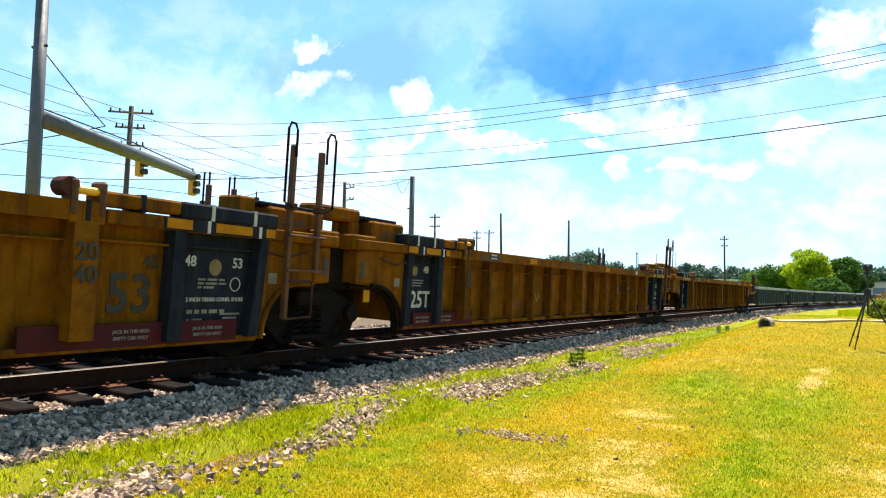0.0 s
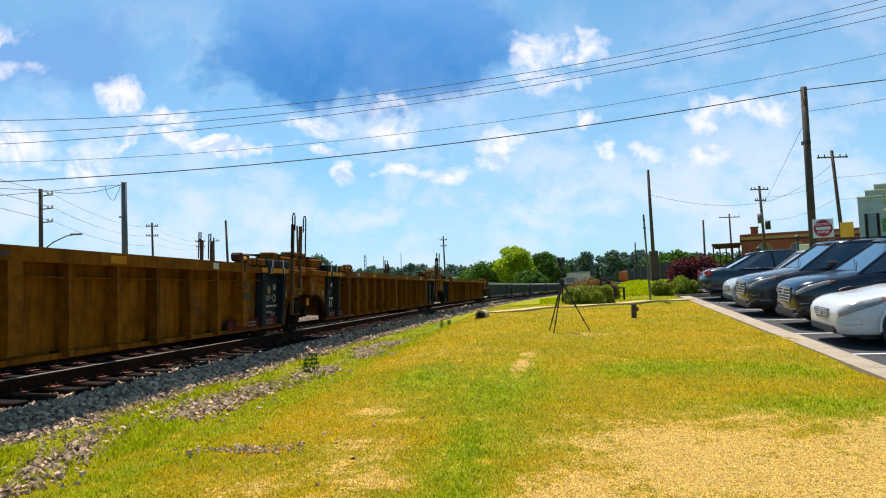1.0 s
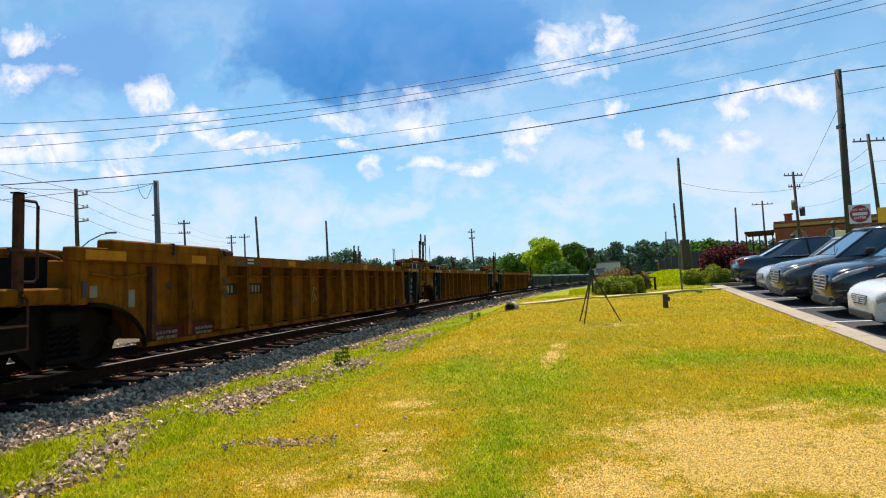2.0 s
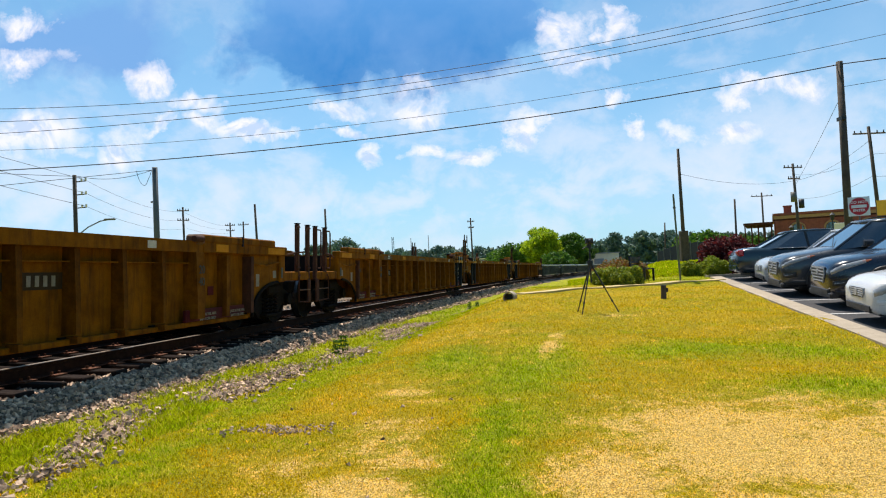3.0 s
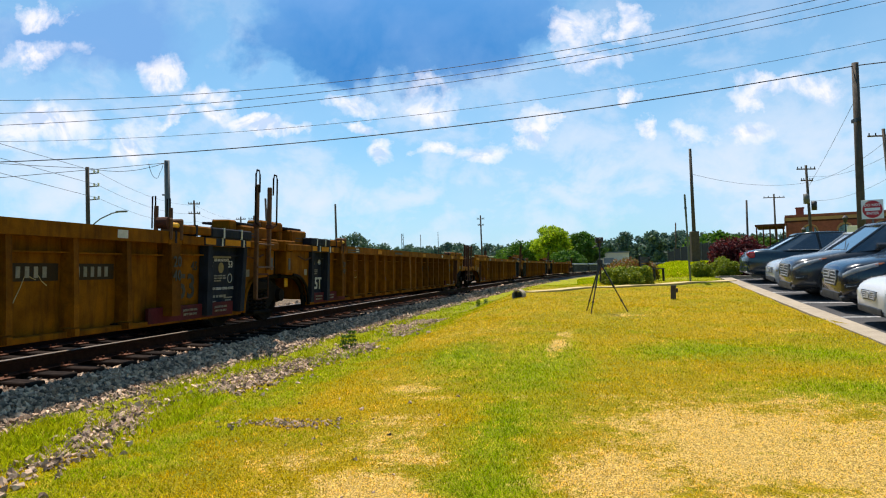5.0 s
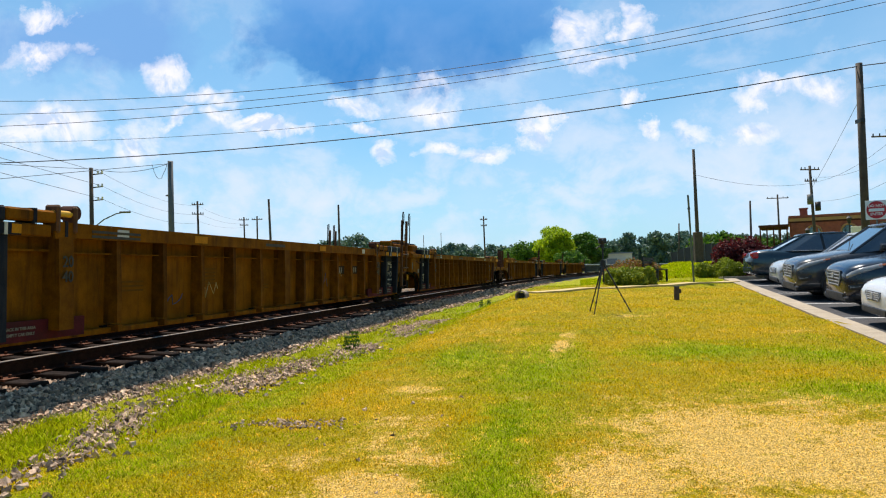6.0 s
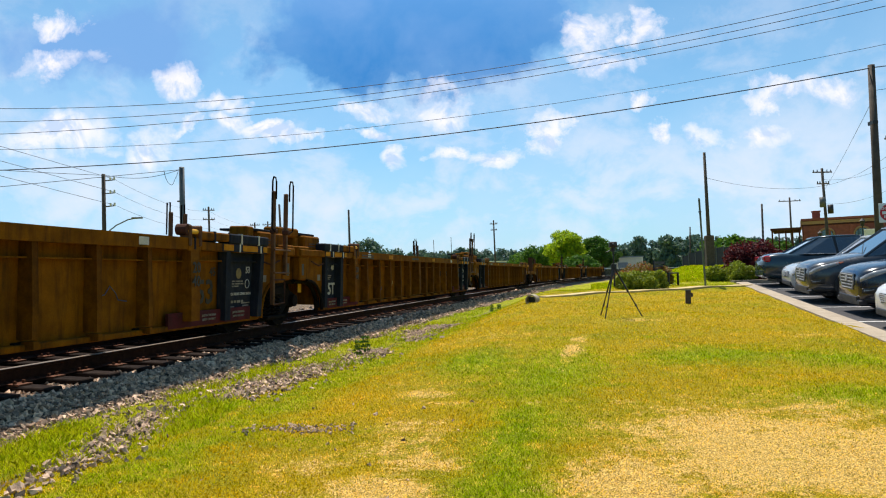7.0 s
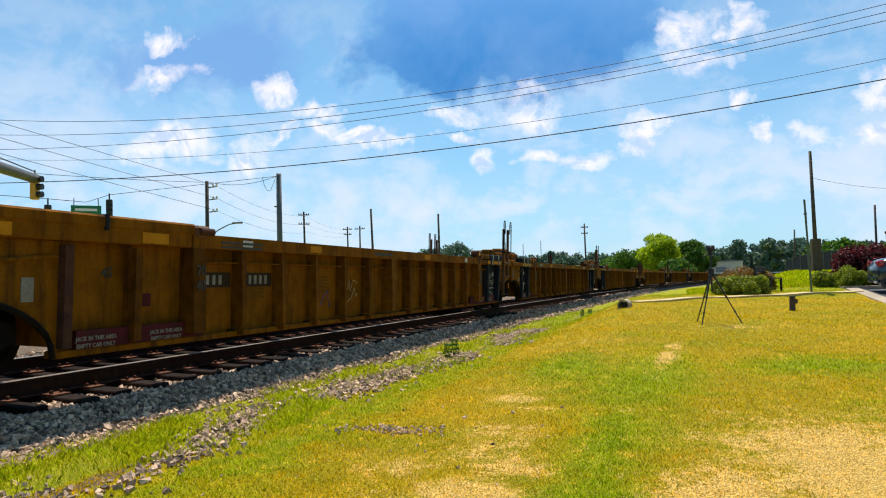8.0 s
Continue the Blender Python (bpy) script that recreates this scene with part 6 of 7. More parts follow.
def no_entry_sign():
    s = tagged(new("no_entry_sign", None), "square white sign with a red no-entry disc on a post", "road sign")
    x, y = at_az(29.55, 31.5)
    s.matrix_basis = pose(x, y, 0.2, 0, 0, -29.5)
    z = EYE_Z + 0.0497 * 31.5 - 0.2 + 0.28
    part("post", tb([(0, 0.04, -0.1), (0, 0.04, z + 0.3)], 0.03, 8), STEELPOLE, s)
    part("board", bx(-0.36, 0.36, 0.0, 0.012, z - 0.36, z + 0.36, bevel=0.004), SIGNWHITE, s)
    part("disc", tb([(0, -0.002, z), (0, -0.008, z)], 0.325, 32), SIGNRED, s, "red disc")
    part("bar", bx(-0.25, 0.25, -0.014, -0.009, z - 0.055, z + 0.055), SIGNWHITE, s)
    part("lettering", text_mesh("DO NOT", 0.135, SIGNWHITE), None, s, at=pose(0, -0.011, z + 0.155, 90, 0, 0))
    part("lettering", text_mesh("ENTER", 0.135, SIGNWHITE), None, s, at=pose(0, -0.011, z - 0.155, 90, 0, 0))
    y_ = tagged(new("yellow_sign", None), "small square yellow warning sign on a thin post", "road sign")
    x, y = at_az(31.0, 50)
    y_.matrix_basis = pose(x, y, 0.3, 0, 0, -31)
    z = EYE_Z + 0.055 * 50 - 0.3
    part("post", tb([(0, 0.04, -0.1), (0, 0.04, z + 0.3)], 0.03, 6), STEELPOLE, y_)
    part("board", bx(-0.36, 0.36, 0.0, 0.015, z - 0.45, z + 0.45, bevel=0.004), BRIGHT, y_)


no_entry_sign()


def edge_on_sign():
    s = tagged(new("street_sign_post", None), "thin green metal post with a sign seen edge-on", "road sign")
    x, y = 6.88, 21.76
    s.matrix_basis = pose(x, y, gz(x, y), 0, -1.5, -19)
    part("post", tb([(0, 0, -0.2), (0, 0, 2.62)], 0.027, 6), GREENPOST, s)
    part("board", bx(-0.020, 0.02, -0.02, 0.42, 1.95, 2.64, bevel=0.004), STEELPOLE, s, "grey back of the sign")
    part("bracket", bx(-0.04, 0.04, -0.05, 0.02, 2.2, 2.25), STEELPOLE, s)


GREENPOST = mat("green_post_paint", (0.10, 0.13, 0.06), (0.08, 0.10, 0.05), 0.7)
edge_on_sign()


def traffic_signals():
    m = tagged(new("traffic_signal", None), "yellow traffic signals hanging from a grey mast arm", "traffic signal")
    a, b = Vector(sky_point(-49.0, 0.1965, 27)), Vector(sky_point(-38.75, 0.1405, 36))
    part("mast_arm", tb([tuple(a), tuple((a + b) / 2), tuple(b)], 0.30, 8, 0.22), STEELPOLE, m, smooth=True)
    part("conduit", tb([tuple(a + Vector((0, 0, 0.35))), tuple((a + b) / 2 + Vector((0, 0, 0.45))), tuple(b + Vector((0, 0, 0.30)))], 0.025, 6), DARK, m)
    for az, te, dist in ((-42.51, 0.1515, 34.5), (-38.80, 0.1305, 36)):
        x, y, z = sky_point(az, te, dist)
        turn = -az + 55
        h = part("signal_head", bx(-0.17, 0.17, -0.13, 0.13, -0.55, 0.55, bevel=0.03), SIGNALYEL, m, "yellow three-lamp signal head", at=pose(x, y, z, 0, 0, turn))
        for i in (-1, 0, 1):
            part("visor", tb([(0, -0.13, 0.34 * i), (0, -0.36, 0.34 * i)], 0.135, 12), DARK, h)
        part("hanger", tb([(0, 0, 0.5), (0, 0, 0.75)], 0.03, 6), STEELPOLE, h)
    s2 = tagged(new("traffic_signal", None), "dark traffic signal head on a span wire", "traffic signal")
    x, y, z = sky_point(-34.1, 0.1085, 45)
    s2.matrix_basis = pose(x, y, z, 0, 0, 30)
    h = part("signal_head", bx(-0.17, 0.17, -0.13, 0.13, -0.55, 0.40, bevel=0.03), DARK, s2)
    for i in (-1, 0, 1):
        part("visor", tb([(0, -0.13, 0.30 * i - 0.05), (0, -0.34, 0.30 * i - 0.05)], 0.13, 12), DARK, h)
    part("hanger", tb([(0, 0, 0.35), (0, 0, 0.75)], 0.04, 6), DARK, s2)
    x, y, z = sky_point(-38.0, 0.100, 44)
    s3 = copy_thing(s2, pose(x, y, z, 0, 0, 30))
    g = tagged(new("street_name_sign", None), "green street name sign on a span wire beside a signal", "road sign")
    x, y, z = sky_point(-35.6, 0.104, 44)
    g.matrix_basis = pose(x, y, z, 0, 0, 38)
    part("board", bx(-0.75, 0.75, -0.02, 0.02, -0.24, 0.24, bevel=0.01), SIGNGREEN, g)
    part("lettering_bar", bx(-0.55, 0.55, -0.026, -0.021, -0.07, 0.07), SIGNWHITE, g, "white name reduced to a bar")
    for dx in (-0.6, 0.6):
        part("hanger", tb([(dx, 0, 0.2), (dx, 0, 0.62)], 0.025, 5), DARK, g)
    inv = g.matrix_basis.inverted()
    ends = [sky_point(-49.6, 0.125, 33.2), sky_point(-38.0, 0.1165, 44), sky_point(-35.6, 0.1135, 44), sky_point(-34.1, 0.1235, 45), sky_point(-22.04, 0.152, 46)]
    part("span_wire", tb([tuple(inv @ Vector(p)) for p in ends], 0.016, 5), WIRE, g, "black span wire")


traffic_signals()


# ---------------------------------------------------------------- small things on the lawn
def tripod():
    t = tagged(new("tripod", None), "black camera tripod standing on the lawn", "tripod")
    feet = [(3.26, 14.23), (2.54, 14.68), (2.51, 14.03)]
    cx, cy = 2.77, 14.31
    z0 = gz(cx, cy)
    t.matrix_basis = pose(cx, cy, z0)
    for x, y in feet:
        zf = gz(x, y) - z0
        top, foot = Vector((0, 0, 0.98)), Vector((x - cx, y - cy, zf))
        a = top + (foot - top) * 0.05
        leg = part("leg", tb([tuple(top), tuple(top.lerp(foot, 0.5))], 0.016, 8), DARK, t)
        part("leg_section", tb([tuple(top.lerp(foot, 0.48)), tuple(foot)], 0.011, 8), DARK, leg)
        for f in (0.48, 0.76):
            q, q2 = top.lerp(foot, f), top.lerp(foot, f + 0.03)
            part("leg_lock", tb([tuple(q), tuple(q2)], 0.021, 8), DARK, leg)
        part("rubber_foot", tb([tuple(top.lerp(foot, 0.985)), tuple(foot)], 0.016, 8), TYRE, leg)
    part("spider", tb([(0, 0, 0.93), (0, 0, 1.03)], 0.055, 10), DARK, t)
    part("centre_column", tb([(0, 0, 0.60), (0, 0, 1.32)], 0.014, 8), DARK, t)
    part("pan_head", tb([(0, 0, 1.28), (0, 0, 1.36)], 0.04, 10), DARK, t)
    part("pan_handle", tb([(0, 0, 1.34), (-0.16, -0.14, 1.26)], 0.010, 6), DARK, t)
    c = part("camera_body", bx(-0.075, 0.075, -0.05, 0.05, 1.36, 1.47, bevel=0.012), DARK, t, "small black camera on top")
    part("lens_barrel", tb([(0.0, -0.04, 1.415), (0.02, -0.13, 1.415)], 0.036, 12), DARK, c)


tripod()


def marker_post():
    p = tagged(new("marker_post", None), "short grey-brown stub post standing in the lawn", "post")
    x, y = 4.82, 16.52
    p.matrix_basis = pose(x, y, gz(x, y) - 0.03, 0, 2, 15)
    part("stub", tb([(0, 0, 0), (0, 0, 0.33)], 0.062, 10, 0.058), BARK, p)
    part("cap", tb([(0, 0, 0.325), (0, 0, 0.345)], 0.066, 10), STEELPOLE, p)
    part("tap_box", bx(0.05, 0.11, -0.03, 0.03, 0.18, 0.28, bevel=0.01), BARK, p)


marker_post()


def drain_pipe():
    p = tagged(new("drain_pipe", None), "short concrete drain pipe with a dark open mouth", "drain pipe")
    x, y = at_az(4.5, 18.4)
    p.matrix_basis = pose(x, y, gz(x, y) + 0.07, 0, 0, 256)
    bm = bmesh.new()
    rings = []
    for ax, r in ((0.0, 0.145), (0.0, 0.115), (0.5, 0.115), (0.5, 0.145)):
        rings.append([bm.verts.new((-ax, r * math.cos(a), r * math.sin(a))) for a in np.linspace(0, 2 * math.pi, 20, endpoint=False)])
    for i in range(4):
        a, b = rings[i], rings[(i + 1) % 4]
        for j in range(20):
            bm.faces.new((a[j], a[(j + 1) % 20], b[(j + 1) % 20], b[j]))
    part("barrel", bm, CONCRETE, p, smooth=False)
    # black block added in the barrel for the shade inside the pipe
    part("dark_inside", bx(-0.49, -0.20, -0.078, 0.078, -0.078, 0.078), DARK, p, "black block for the shade inside the pipe")


drain_pipe()


# ---------------------------------------------------------------- plants
def leaf_cloud(name, clumps, per, size, material, seed, flat=0.6):
    """Leaves in clumps (x, y, z, radius); each leaf a bent quad with a turn of its own."""
    rng = np.random.RandomState(seed)
    V, F, k = [], [], 0
    for cx, cy, cz, r in clumps:
        n = max(6, int(per * r * r))
        d = rng.normal(size=(n, 3))
        d /= np.linalg.norm(d, axis=1, keepdims=True)
        rad = r * rng.uniform(0.55, 1.08, (n, 1)) * np.array([1, 1, 0.85])
        c = np.array([cx, cy, cz]) + d * rad
        a = rng.normal(size=(n, 3))
        a /= np.linalg.norm(a, axis=1, keepdims=True)
        b = np.cross(a, d + 0.6 * rng.normal(size=(n, 3)))
        b /= np.linalg.norm(b, axis=1, keepdims=True) + 1e-9
        s = size * rng.uniform(0.6, 1.3, (n, 1))
        q = np.stack([c - a * s, c + b * s * flat, c + a * s, c - b * s * flat], 1)
        V.append(q.reshape(-1, 3))
        F.append(np.arange(n * 4).reshape(n, 4) + k)
        k += n * 4
    return np_mesh(name, np.concatenate(V), np.concatenate(F), material)


def crown_clumps(rng, h0, h1, rx, n, r):
    """Clump centres filling an uneven crown between heights h0 and h1."""
    out = []
    for _ in range(n):
        a, f = rng.uniform(0, 2 * math.pi), rng.uniform(0, 1)
        w = rx * math.sin(math.pi * (0.12 + 0.80 * f)) ** 0.7
        q = w * math.sqrt(rng.uniform(0.05, 1))
        out.append((q * math.cos(a), q * math.sin(a), h0 + (h1 - h0) * f, r * rng.uniform(0.6, 1.25)))
    return out


def tree(label, x, y, height, spread, leaf, seed, leaf_size=0.16, clumps=46, per=120, z=None):
    rng = random.Random(seed)
    t = tagged(new("tree", None), label, "tree", "trees along the line")
    t.matrix_basis = pose(x, y, gz(x, y) if z is None else z)
    cl = crown_clumps(rng, height * 0.30, height * 0.93, spread, clumps, spread * 0.30)
    bm = bmesh.new()
    tube(bm, [(0, 0, -0.2), (0.05 * height * rng.uniform(-0.3, 0.3), 0, height * 0.3), (0, 0, height * 0.75)], height * 0.028, 8, height * 0.008)
    for c in cl[::4]:
        tube(bm, [(0, 0, height * rng.uniform(0.22, 0.4)), (c[0] * 0.5, c[1] * 0.5, c[2] * 0.75), c[:3]], height * 0.009, 5, height * 0.003)
    part("trunk", bm, BARK, t)
    part("crown", leaf_cloud("crown", cl, per / (spread * 0.3) ** 2, leaf_size, leaf, seed), None, t)
    return t


def shrub(label, x, y, w, h, leaf, seed, leaf_size=0.035, per=420, depth=None, name="shrub"):
    rng = random.Random(seed)
    s = tagged(new(name, None), label, "shrub", "shrubs by the footpath")
    s.matrix_basis = pose(x, y, gz(x, y) - 0.03)
    d = depth or w
    cl = []
    r = h * 0.30
    for _ in range(26):
        a, q = rng.uniform(0, 2 * math.pi), math.sqrt(rng.uniform(0, 1))
        zz = h * rng.uniform(0.18, 0.76) * (1 - 0.35 * q * q)
        cl.append(((w / 2 - r * 0.7) * q * math.cos(a), (d / 2 - r * 0.7) * q * math.sin(a), zz, r * rng.uniform(0.75, 1.2)))
    bm = bmesh.new()
    for c in cl[::2]:
        tube(bm, [(c[0] * 0.15, c[1] * 0.15, 0), (c[0] * 0.6, c[1] * 0.6, c[2] * 0.6), c[:3]], 0.018, 5, 0.006)
    part("stems", bm, BARK, s)
    part("foliage", leaf_cloud("foliage", cl, per / (r * r), leaf_size, leaf, seed), None, s)
    return s


def make_plants():
    # shrubs beside the footpath
    x, y = at_az(12.1, 22.6)
    shrub("rounded green shrub beside the footpath", x, y, 0.95, 0.62, LEAF_BOX, 11)
    x, y = at_az(13.6, 22.3)
    shrub("rounded green shrub beside the footpath", x, y, 1.0, 0.66, LEAF_BOX, 12)
    x, y = at_az(12.6, 24.0)
    shrub("loose reddish flowering shrub behind the green ones", x, y, 1.5, 0.95, LEAF_PINK, 13)
    x, y = at_az(14.2, 24.3)
    shrub("loose reddish flowering shrub behind the green ones", x, y, 0.9, 0.8, LEAF_PINK, 14)
    x, y = at_az(18.3, 27.0)
    shrub("low clipped green shrub by the parking lot", x, y, 0.7, 0.62, LEAF_BOX, 15)
    x, y = at_az(19.9, 26.9)
    shrub("low clipped green shrub by the parking lot", x, y, 1.2, 0.74, LEAF_BOX, 16)
    x, y = at_az(21.0, 28.0)
    shrub("large dark-red shrub by the parking lot", x, y, 2.0, 1.60, LEAF_RED, 17, 0.06, 620)
    x, y = at_az(22.2, 29.0)
    shrub("large dark-red shrub by the parking lot", x, y, 1.9, 1.35, LEAF_RED, 18, 0.06, 620)
    # trees beyond the bend
    x, y = at_az(7.35, 150)
    tree("bright lime-green broad tree beyond the bend", x, y, 9.4, 3.9, LEAF_BRIGHT, 21, 0.22, 95, 190, 0.0)
    for az, dist, h, sp, leaf, sd in ((5.2, 158, 6.6, 4.2, LEAF_MID, 22), (9.6, 155, 8.2, 3.2, LEAF_MID, 23), (10.4, 165, 7.4, 2.8, LEAF, 24), (3.9, 170, 5.6, 3.8, LEAF_MID, 25), (8.5, 140, 3.6, 3.0, LEAF_MID, 26), (19.4, 90, 3.9, 3.2, LEAF_MID, 27), (22.3, 95, 3.4, 2.8, LEAF_MID, 28)):
        x, y = at_az(az, dist)
        tree("green leafy tree beyond the bend", x, y, h, sp, leaf, sd, 0.22, 60, 150, 0.0)
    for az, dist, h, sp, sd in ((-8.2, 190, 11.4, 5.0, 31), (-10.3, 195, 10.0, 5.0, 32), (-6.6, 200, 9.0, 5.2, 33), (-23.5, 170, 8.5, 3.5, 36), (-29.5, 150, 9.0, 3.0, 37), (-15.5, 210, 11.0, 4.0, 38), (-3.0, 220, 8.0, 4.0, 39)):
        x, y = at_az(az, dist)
        tree("dark green tree far beyond the train, haze in its leaf colour", x, y, h, sp, LEAF_HAZED, sd, 0.34, 40, 100, 0.0)
    # a bough at the edge of the lot
    x, y = at_az(37.2, 24)
    tree("light green young tree beside the parking lot", x, y, 4.2, 1.75, LEAF_BOX, 41, 0.07, 46, 110)
    # weeds on the verge
    for i, (az, te, h) in enumerate(((-8.6, -0.1030, 0.36), (-9.2, -0.105, 0.30), (1.4, -0.052, 0.3), (2.0, -0.05, 0.24))):
        dist = (EYE_Z + 0.47) / -te
        x, y = at_az(az, dist)
        w = tagged(new("weed", None), "tall narrow green weed on the verge", "weed", "weeds on the verge")
        w.matrix_basis = pose(x, y, gz(x, y) - 0.02)
        rng = random.Random(50 + i)
        bm = bmesh.new()
        for k in range(3):
            tube(bm, [(0.03 * k - 0.03, 0, 0), (0.03 * k - 0.03 + rng.uniform(-0.03, 0.03), rng.uniform(-0.03, 0.03), h)], 0.006, 5, 0.003)
        part("stalk", bm, LEAF, w)
        part("leaves", leaf_cloud("leaves", [(0.04 * k - 0.04, 0, h * f, 0.030) for k in range(3) for f in (0.3, 0.5, 0.7, 0.9)], 14000, 0.022, LEAF_MID, 60 + i), None, w)


LEAF_MID = leafy("leaf_mid", (0.035, 0.10, 0.012), (0.07, 0.17, 0.015), (0.13, 0.24, 0.02), 0.4)
make_plants()


def far_woods():
    """The wooded skyline all round, in clumps."""
    rng = random.Random(77)
    cl = []
    prof_az = [-180, -70, -40, -20, -12, -6, 0, 4, 8, 12, 15, 19, 24, 30, 45, 70, 180]
    prof_t = [0.025, 0.025, 0.03, 0.030, 0.036, 0.030, 0.036, 0.030, 0.030, 0.036, 0.042, 0.036, 0.030, 0.03, 0.03, 0.025, 0.025]
    az = -60.0
    while az < 60:
        dist = rng.uniform(300, 380)
        top = float(np.interp(az, prof_az, prof_t)) * rng.uniform(0.92, 1.22)
        h = EYE_Z + top * dist
        x, y = at_az(az, dist)
        w = rng.uniform(3.0, 5.0)
        for _ in range(16):
            f = rng.uniform(0.05, 1)
            cl.append((x + rng.uniform(-w, w) * (1.15 - 0.7 * f), y + rng.uniform(-w, w), max(1.0, h * f - 1.5), rng.uniform(1.3, 2.6)))
        az += rng.uniform(0.22, 0.42)
    tagged(new("far_woods", leaf_cloud("far_woods", cl, 20, 0.72, LEAF_HAZED, 78)), "dark green woods along the skyline, haze in the leaf colour", "woods", kind="stuff")


far_woods()


# ---------------------------------------------------------------- buildings and far things
def brick_building():
    b = tagged(new("brick_building", None), "old one-storey red brick building with a covered porch", "building")
    x, y = at_az(24.2, 84)
    b.matrix_basis = pose(x, y, 0.0, 0, 0, -24)
    top = EYE_Z + 0.0545 * 84
    part("wall", bx(0, 11.5, 0, 14, 0, top, bevel=0.02), BRICK, b)
    part("parapet", bx(-0.12, 11.6, -0.12, 0.25, top, top + 0.22), BRICK, b, "corbelled brick parapet")
    part("cornice", bx(-0.08, 11.6, -0.06, -0.003, top - 0.55, top - 0.40), RUST, b)
    # the sunlight on this band is put into its paler brick colour
    part("frieze", bx(-0.05, 11.55, -0.05, -0.003, top - 0.38, top - 0.06), PALEBRICK, b, "brick band with sunlight in its pale colour")
    part("side_coping", bx(-0.16, -0.004, 0.0, 14, top - 0.30, top + 0.05), PALEBRICK, b)
    for i in range(6):
        part("pilaster", bx(0.1 + 2.1 * i, 0.5 + 2.1 * i, -0.10, -0.004, 0, top - 0.56), BRICK, b)
    part("chimney", bx(1.0, 1.75, 2, 2.8, top, top + 1.0, bevel=0.02), BRICK, b)
    part("chimney_cap", bx(0.93, 1.82, 1.93, 2.87, top + 1.0, top + 1.12), BRICK, b)
    for i, xw in enumerate((2.2, 5.4, 8.6)):
        bm = bmesh.new()
        outline = [(xw - 0.6, 1.2), (xw + 0.6, 1.2), (xw + 0.6, 3.8)] + [(xw + 0.6 * math.cos(a), 3.8 + 0.6 * math.sin(a)) for a in np.linspace(0.2, math.pi - 0.2, 7)] + [(xw - 0.6, 3.8)]
        plate(bm, outline, -0.03, 0.05)
        w = part("window", bm, GLASS, b)
        part("window_arch", tb([(xw + 0.72 * math.cos(a), -0.04, 3.8 + 0.72 * math.sin(a)) for a in np.linspace(0, math.pi, 11)], 0.10, 5), PALEBRICK, w, "yellow brick arch")
        part("window_sill", bx(xw - 0.75, xw + 0.75, -0.12, -0.004, 1.05, 1.2), PALEBRICK, w)
    # porch on posts
    part("porch_roof", bx(-2.95, -0.13, -1.0, 9, top - 0.82, top - 0.70), RUST, b, "rusty flat porch roof")
    part("porch_fascia", bx(-3.0, -0.13, -1.06, -1.003, top - 0.90, top - 0.66), RUST, b)
    for i in range(5):
        px = -2.85 + 0.64 * i
        part("porch_post", bx(px - 0.07, px + 0.07, -0.9, -0.76, 0, top - 0.82), RUST, b)
    part("side_wall", bx(5.0, 9.0, -8.0, -7.8, 0, 3.9, bevel=0.02), OFFWHITE, b, "white painted low wall")
    part("awning", bx(6.0, 9.0, -0.9, -0.12, 3.6, 3.8), RUST, b)


PALEBRICK = mat("pale_brick", (0.42, 0.24, 0.09), (0.35, 0.2, 0.08), 0.9, scale=5)
brick_building()


def blue_building():
    b = tagged(new("blue_building", None), "blue-grey stuccoed house front with a stepped parapet", "building")
    x, y = at_az(31.75, 72)
    b.matrix_basis = pose(x, y, 0.0, 0, 0, -36)
    part("wall", bx(0, 9, 0, 12, 0, 7.0, bevel=0.02), BLUEWALL, b)
    for i, (x0, x1, z) in enumerate(((0.0, 9, 7.45), (0.6, 8.4, 7.95), (1.3, 7.7, 8.4))):
        part("parapet_step", bx(x0, x1, 0.0, 0.35, 7.0 if i == 0 else (7.45, 7.95)[i - 1], z), BLUEWALL, b)
        part("coping", bx(x0 - 0.05, x1 + 0.05, -0.06, 0.41, z, z + 0.08), OFFWHITE, b)
    for xw in (1.0, 3.6, 6.2):
        w = part("window", bx(xw - 0.3, xw + 0.3, -0.03, 0.05, 3.9, 6.0), GLASS, b)
        part("shutter", bx(xw - 0.55, xw - 0.33, -0.05, -0.003, 3.9, 6.0), SLATE, w)
        part("shutter", bx(xw + 0.33, xw + 0.55, -0.05, -0.003, 3.9, 6.0), SLATE, w)
    part("sign_board", bx(1.75, 3.0, -0.08, -0.004, 4.4, 5.5), SIGNGREEN, b, "green painted sign board")
    part("shop_front", bx(0.5, 8.5, -0.04, -0.003, 0.3, 2.8), GLASS, b)


blue_building()


def warehouse():
    b = tagged(new("warehouse", None), "low white metal warehouse beyond the bend", "building")
    x, y = at_az(11.0, 170)
    b.matrix_basis = pose(x, y, 0.0, 0, 0, -8)
    part("wall", bx(0, 6.4, 0, 14, 0, 3.9), OFFWHITE, b)
    part("roof", bx(-0.2, 6.6, -0.3, 14.2, 3.9, 4.15), PALE_GREY, b)
    part("door", bx(0.8, 3.0, -0.04, -0.003, 0, 2.8), PALE_GREY, b)
    b2 = tagged(new("warehouse", None), "long low pale shed beside the far track", "building")
    x, y = at_az(-2.0, 190)
    b2.matrix_basis = pose(x, y, 0, 0, 0, 0)
    part("wall", bx(0, 16, 0, 10, 0, 4.3), PALE_GREY, b2)
    part("roof", bx(-0.3, 16.3, -0.3, 10.3, 4.3, 4.55), OFFWHITE, b2)


warehouse()


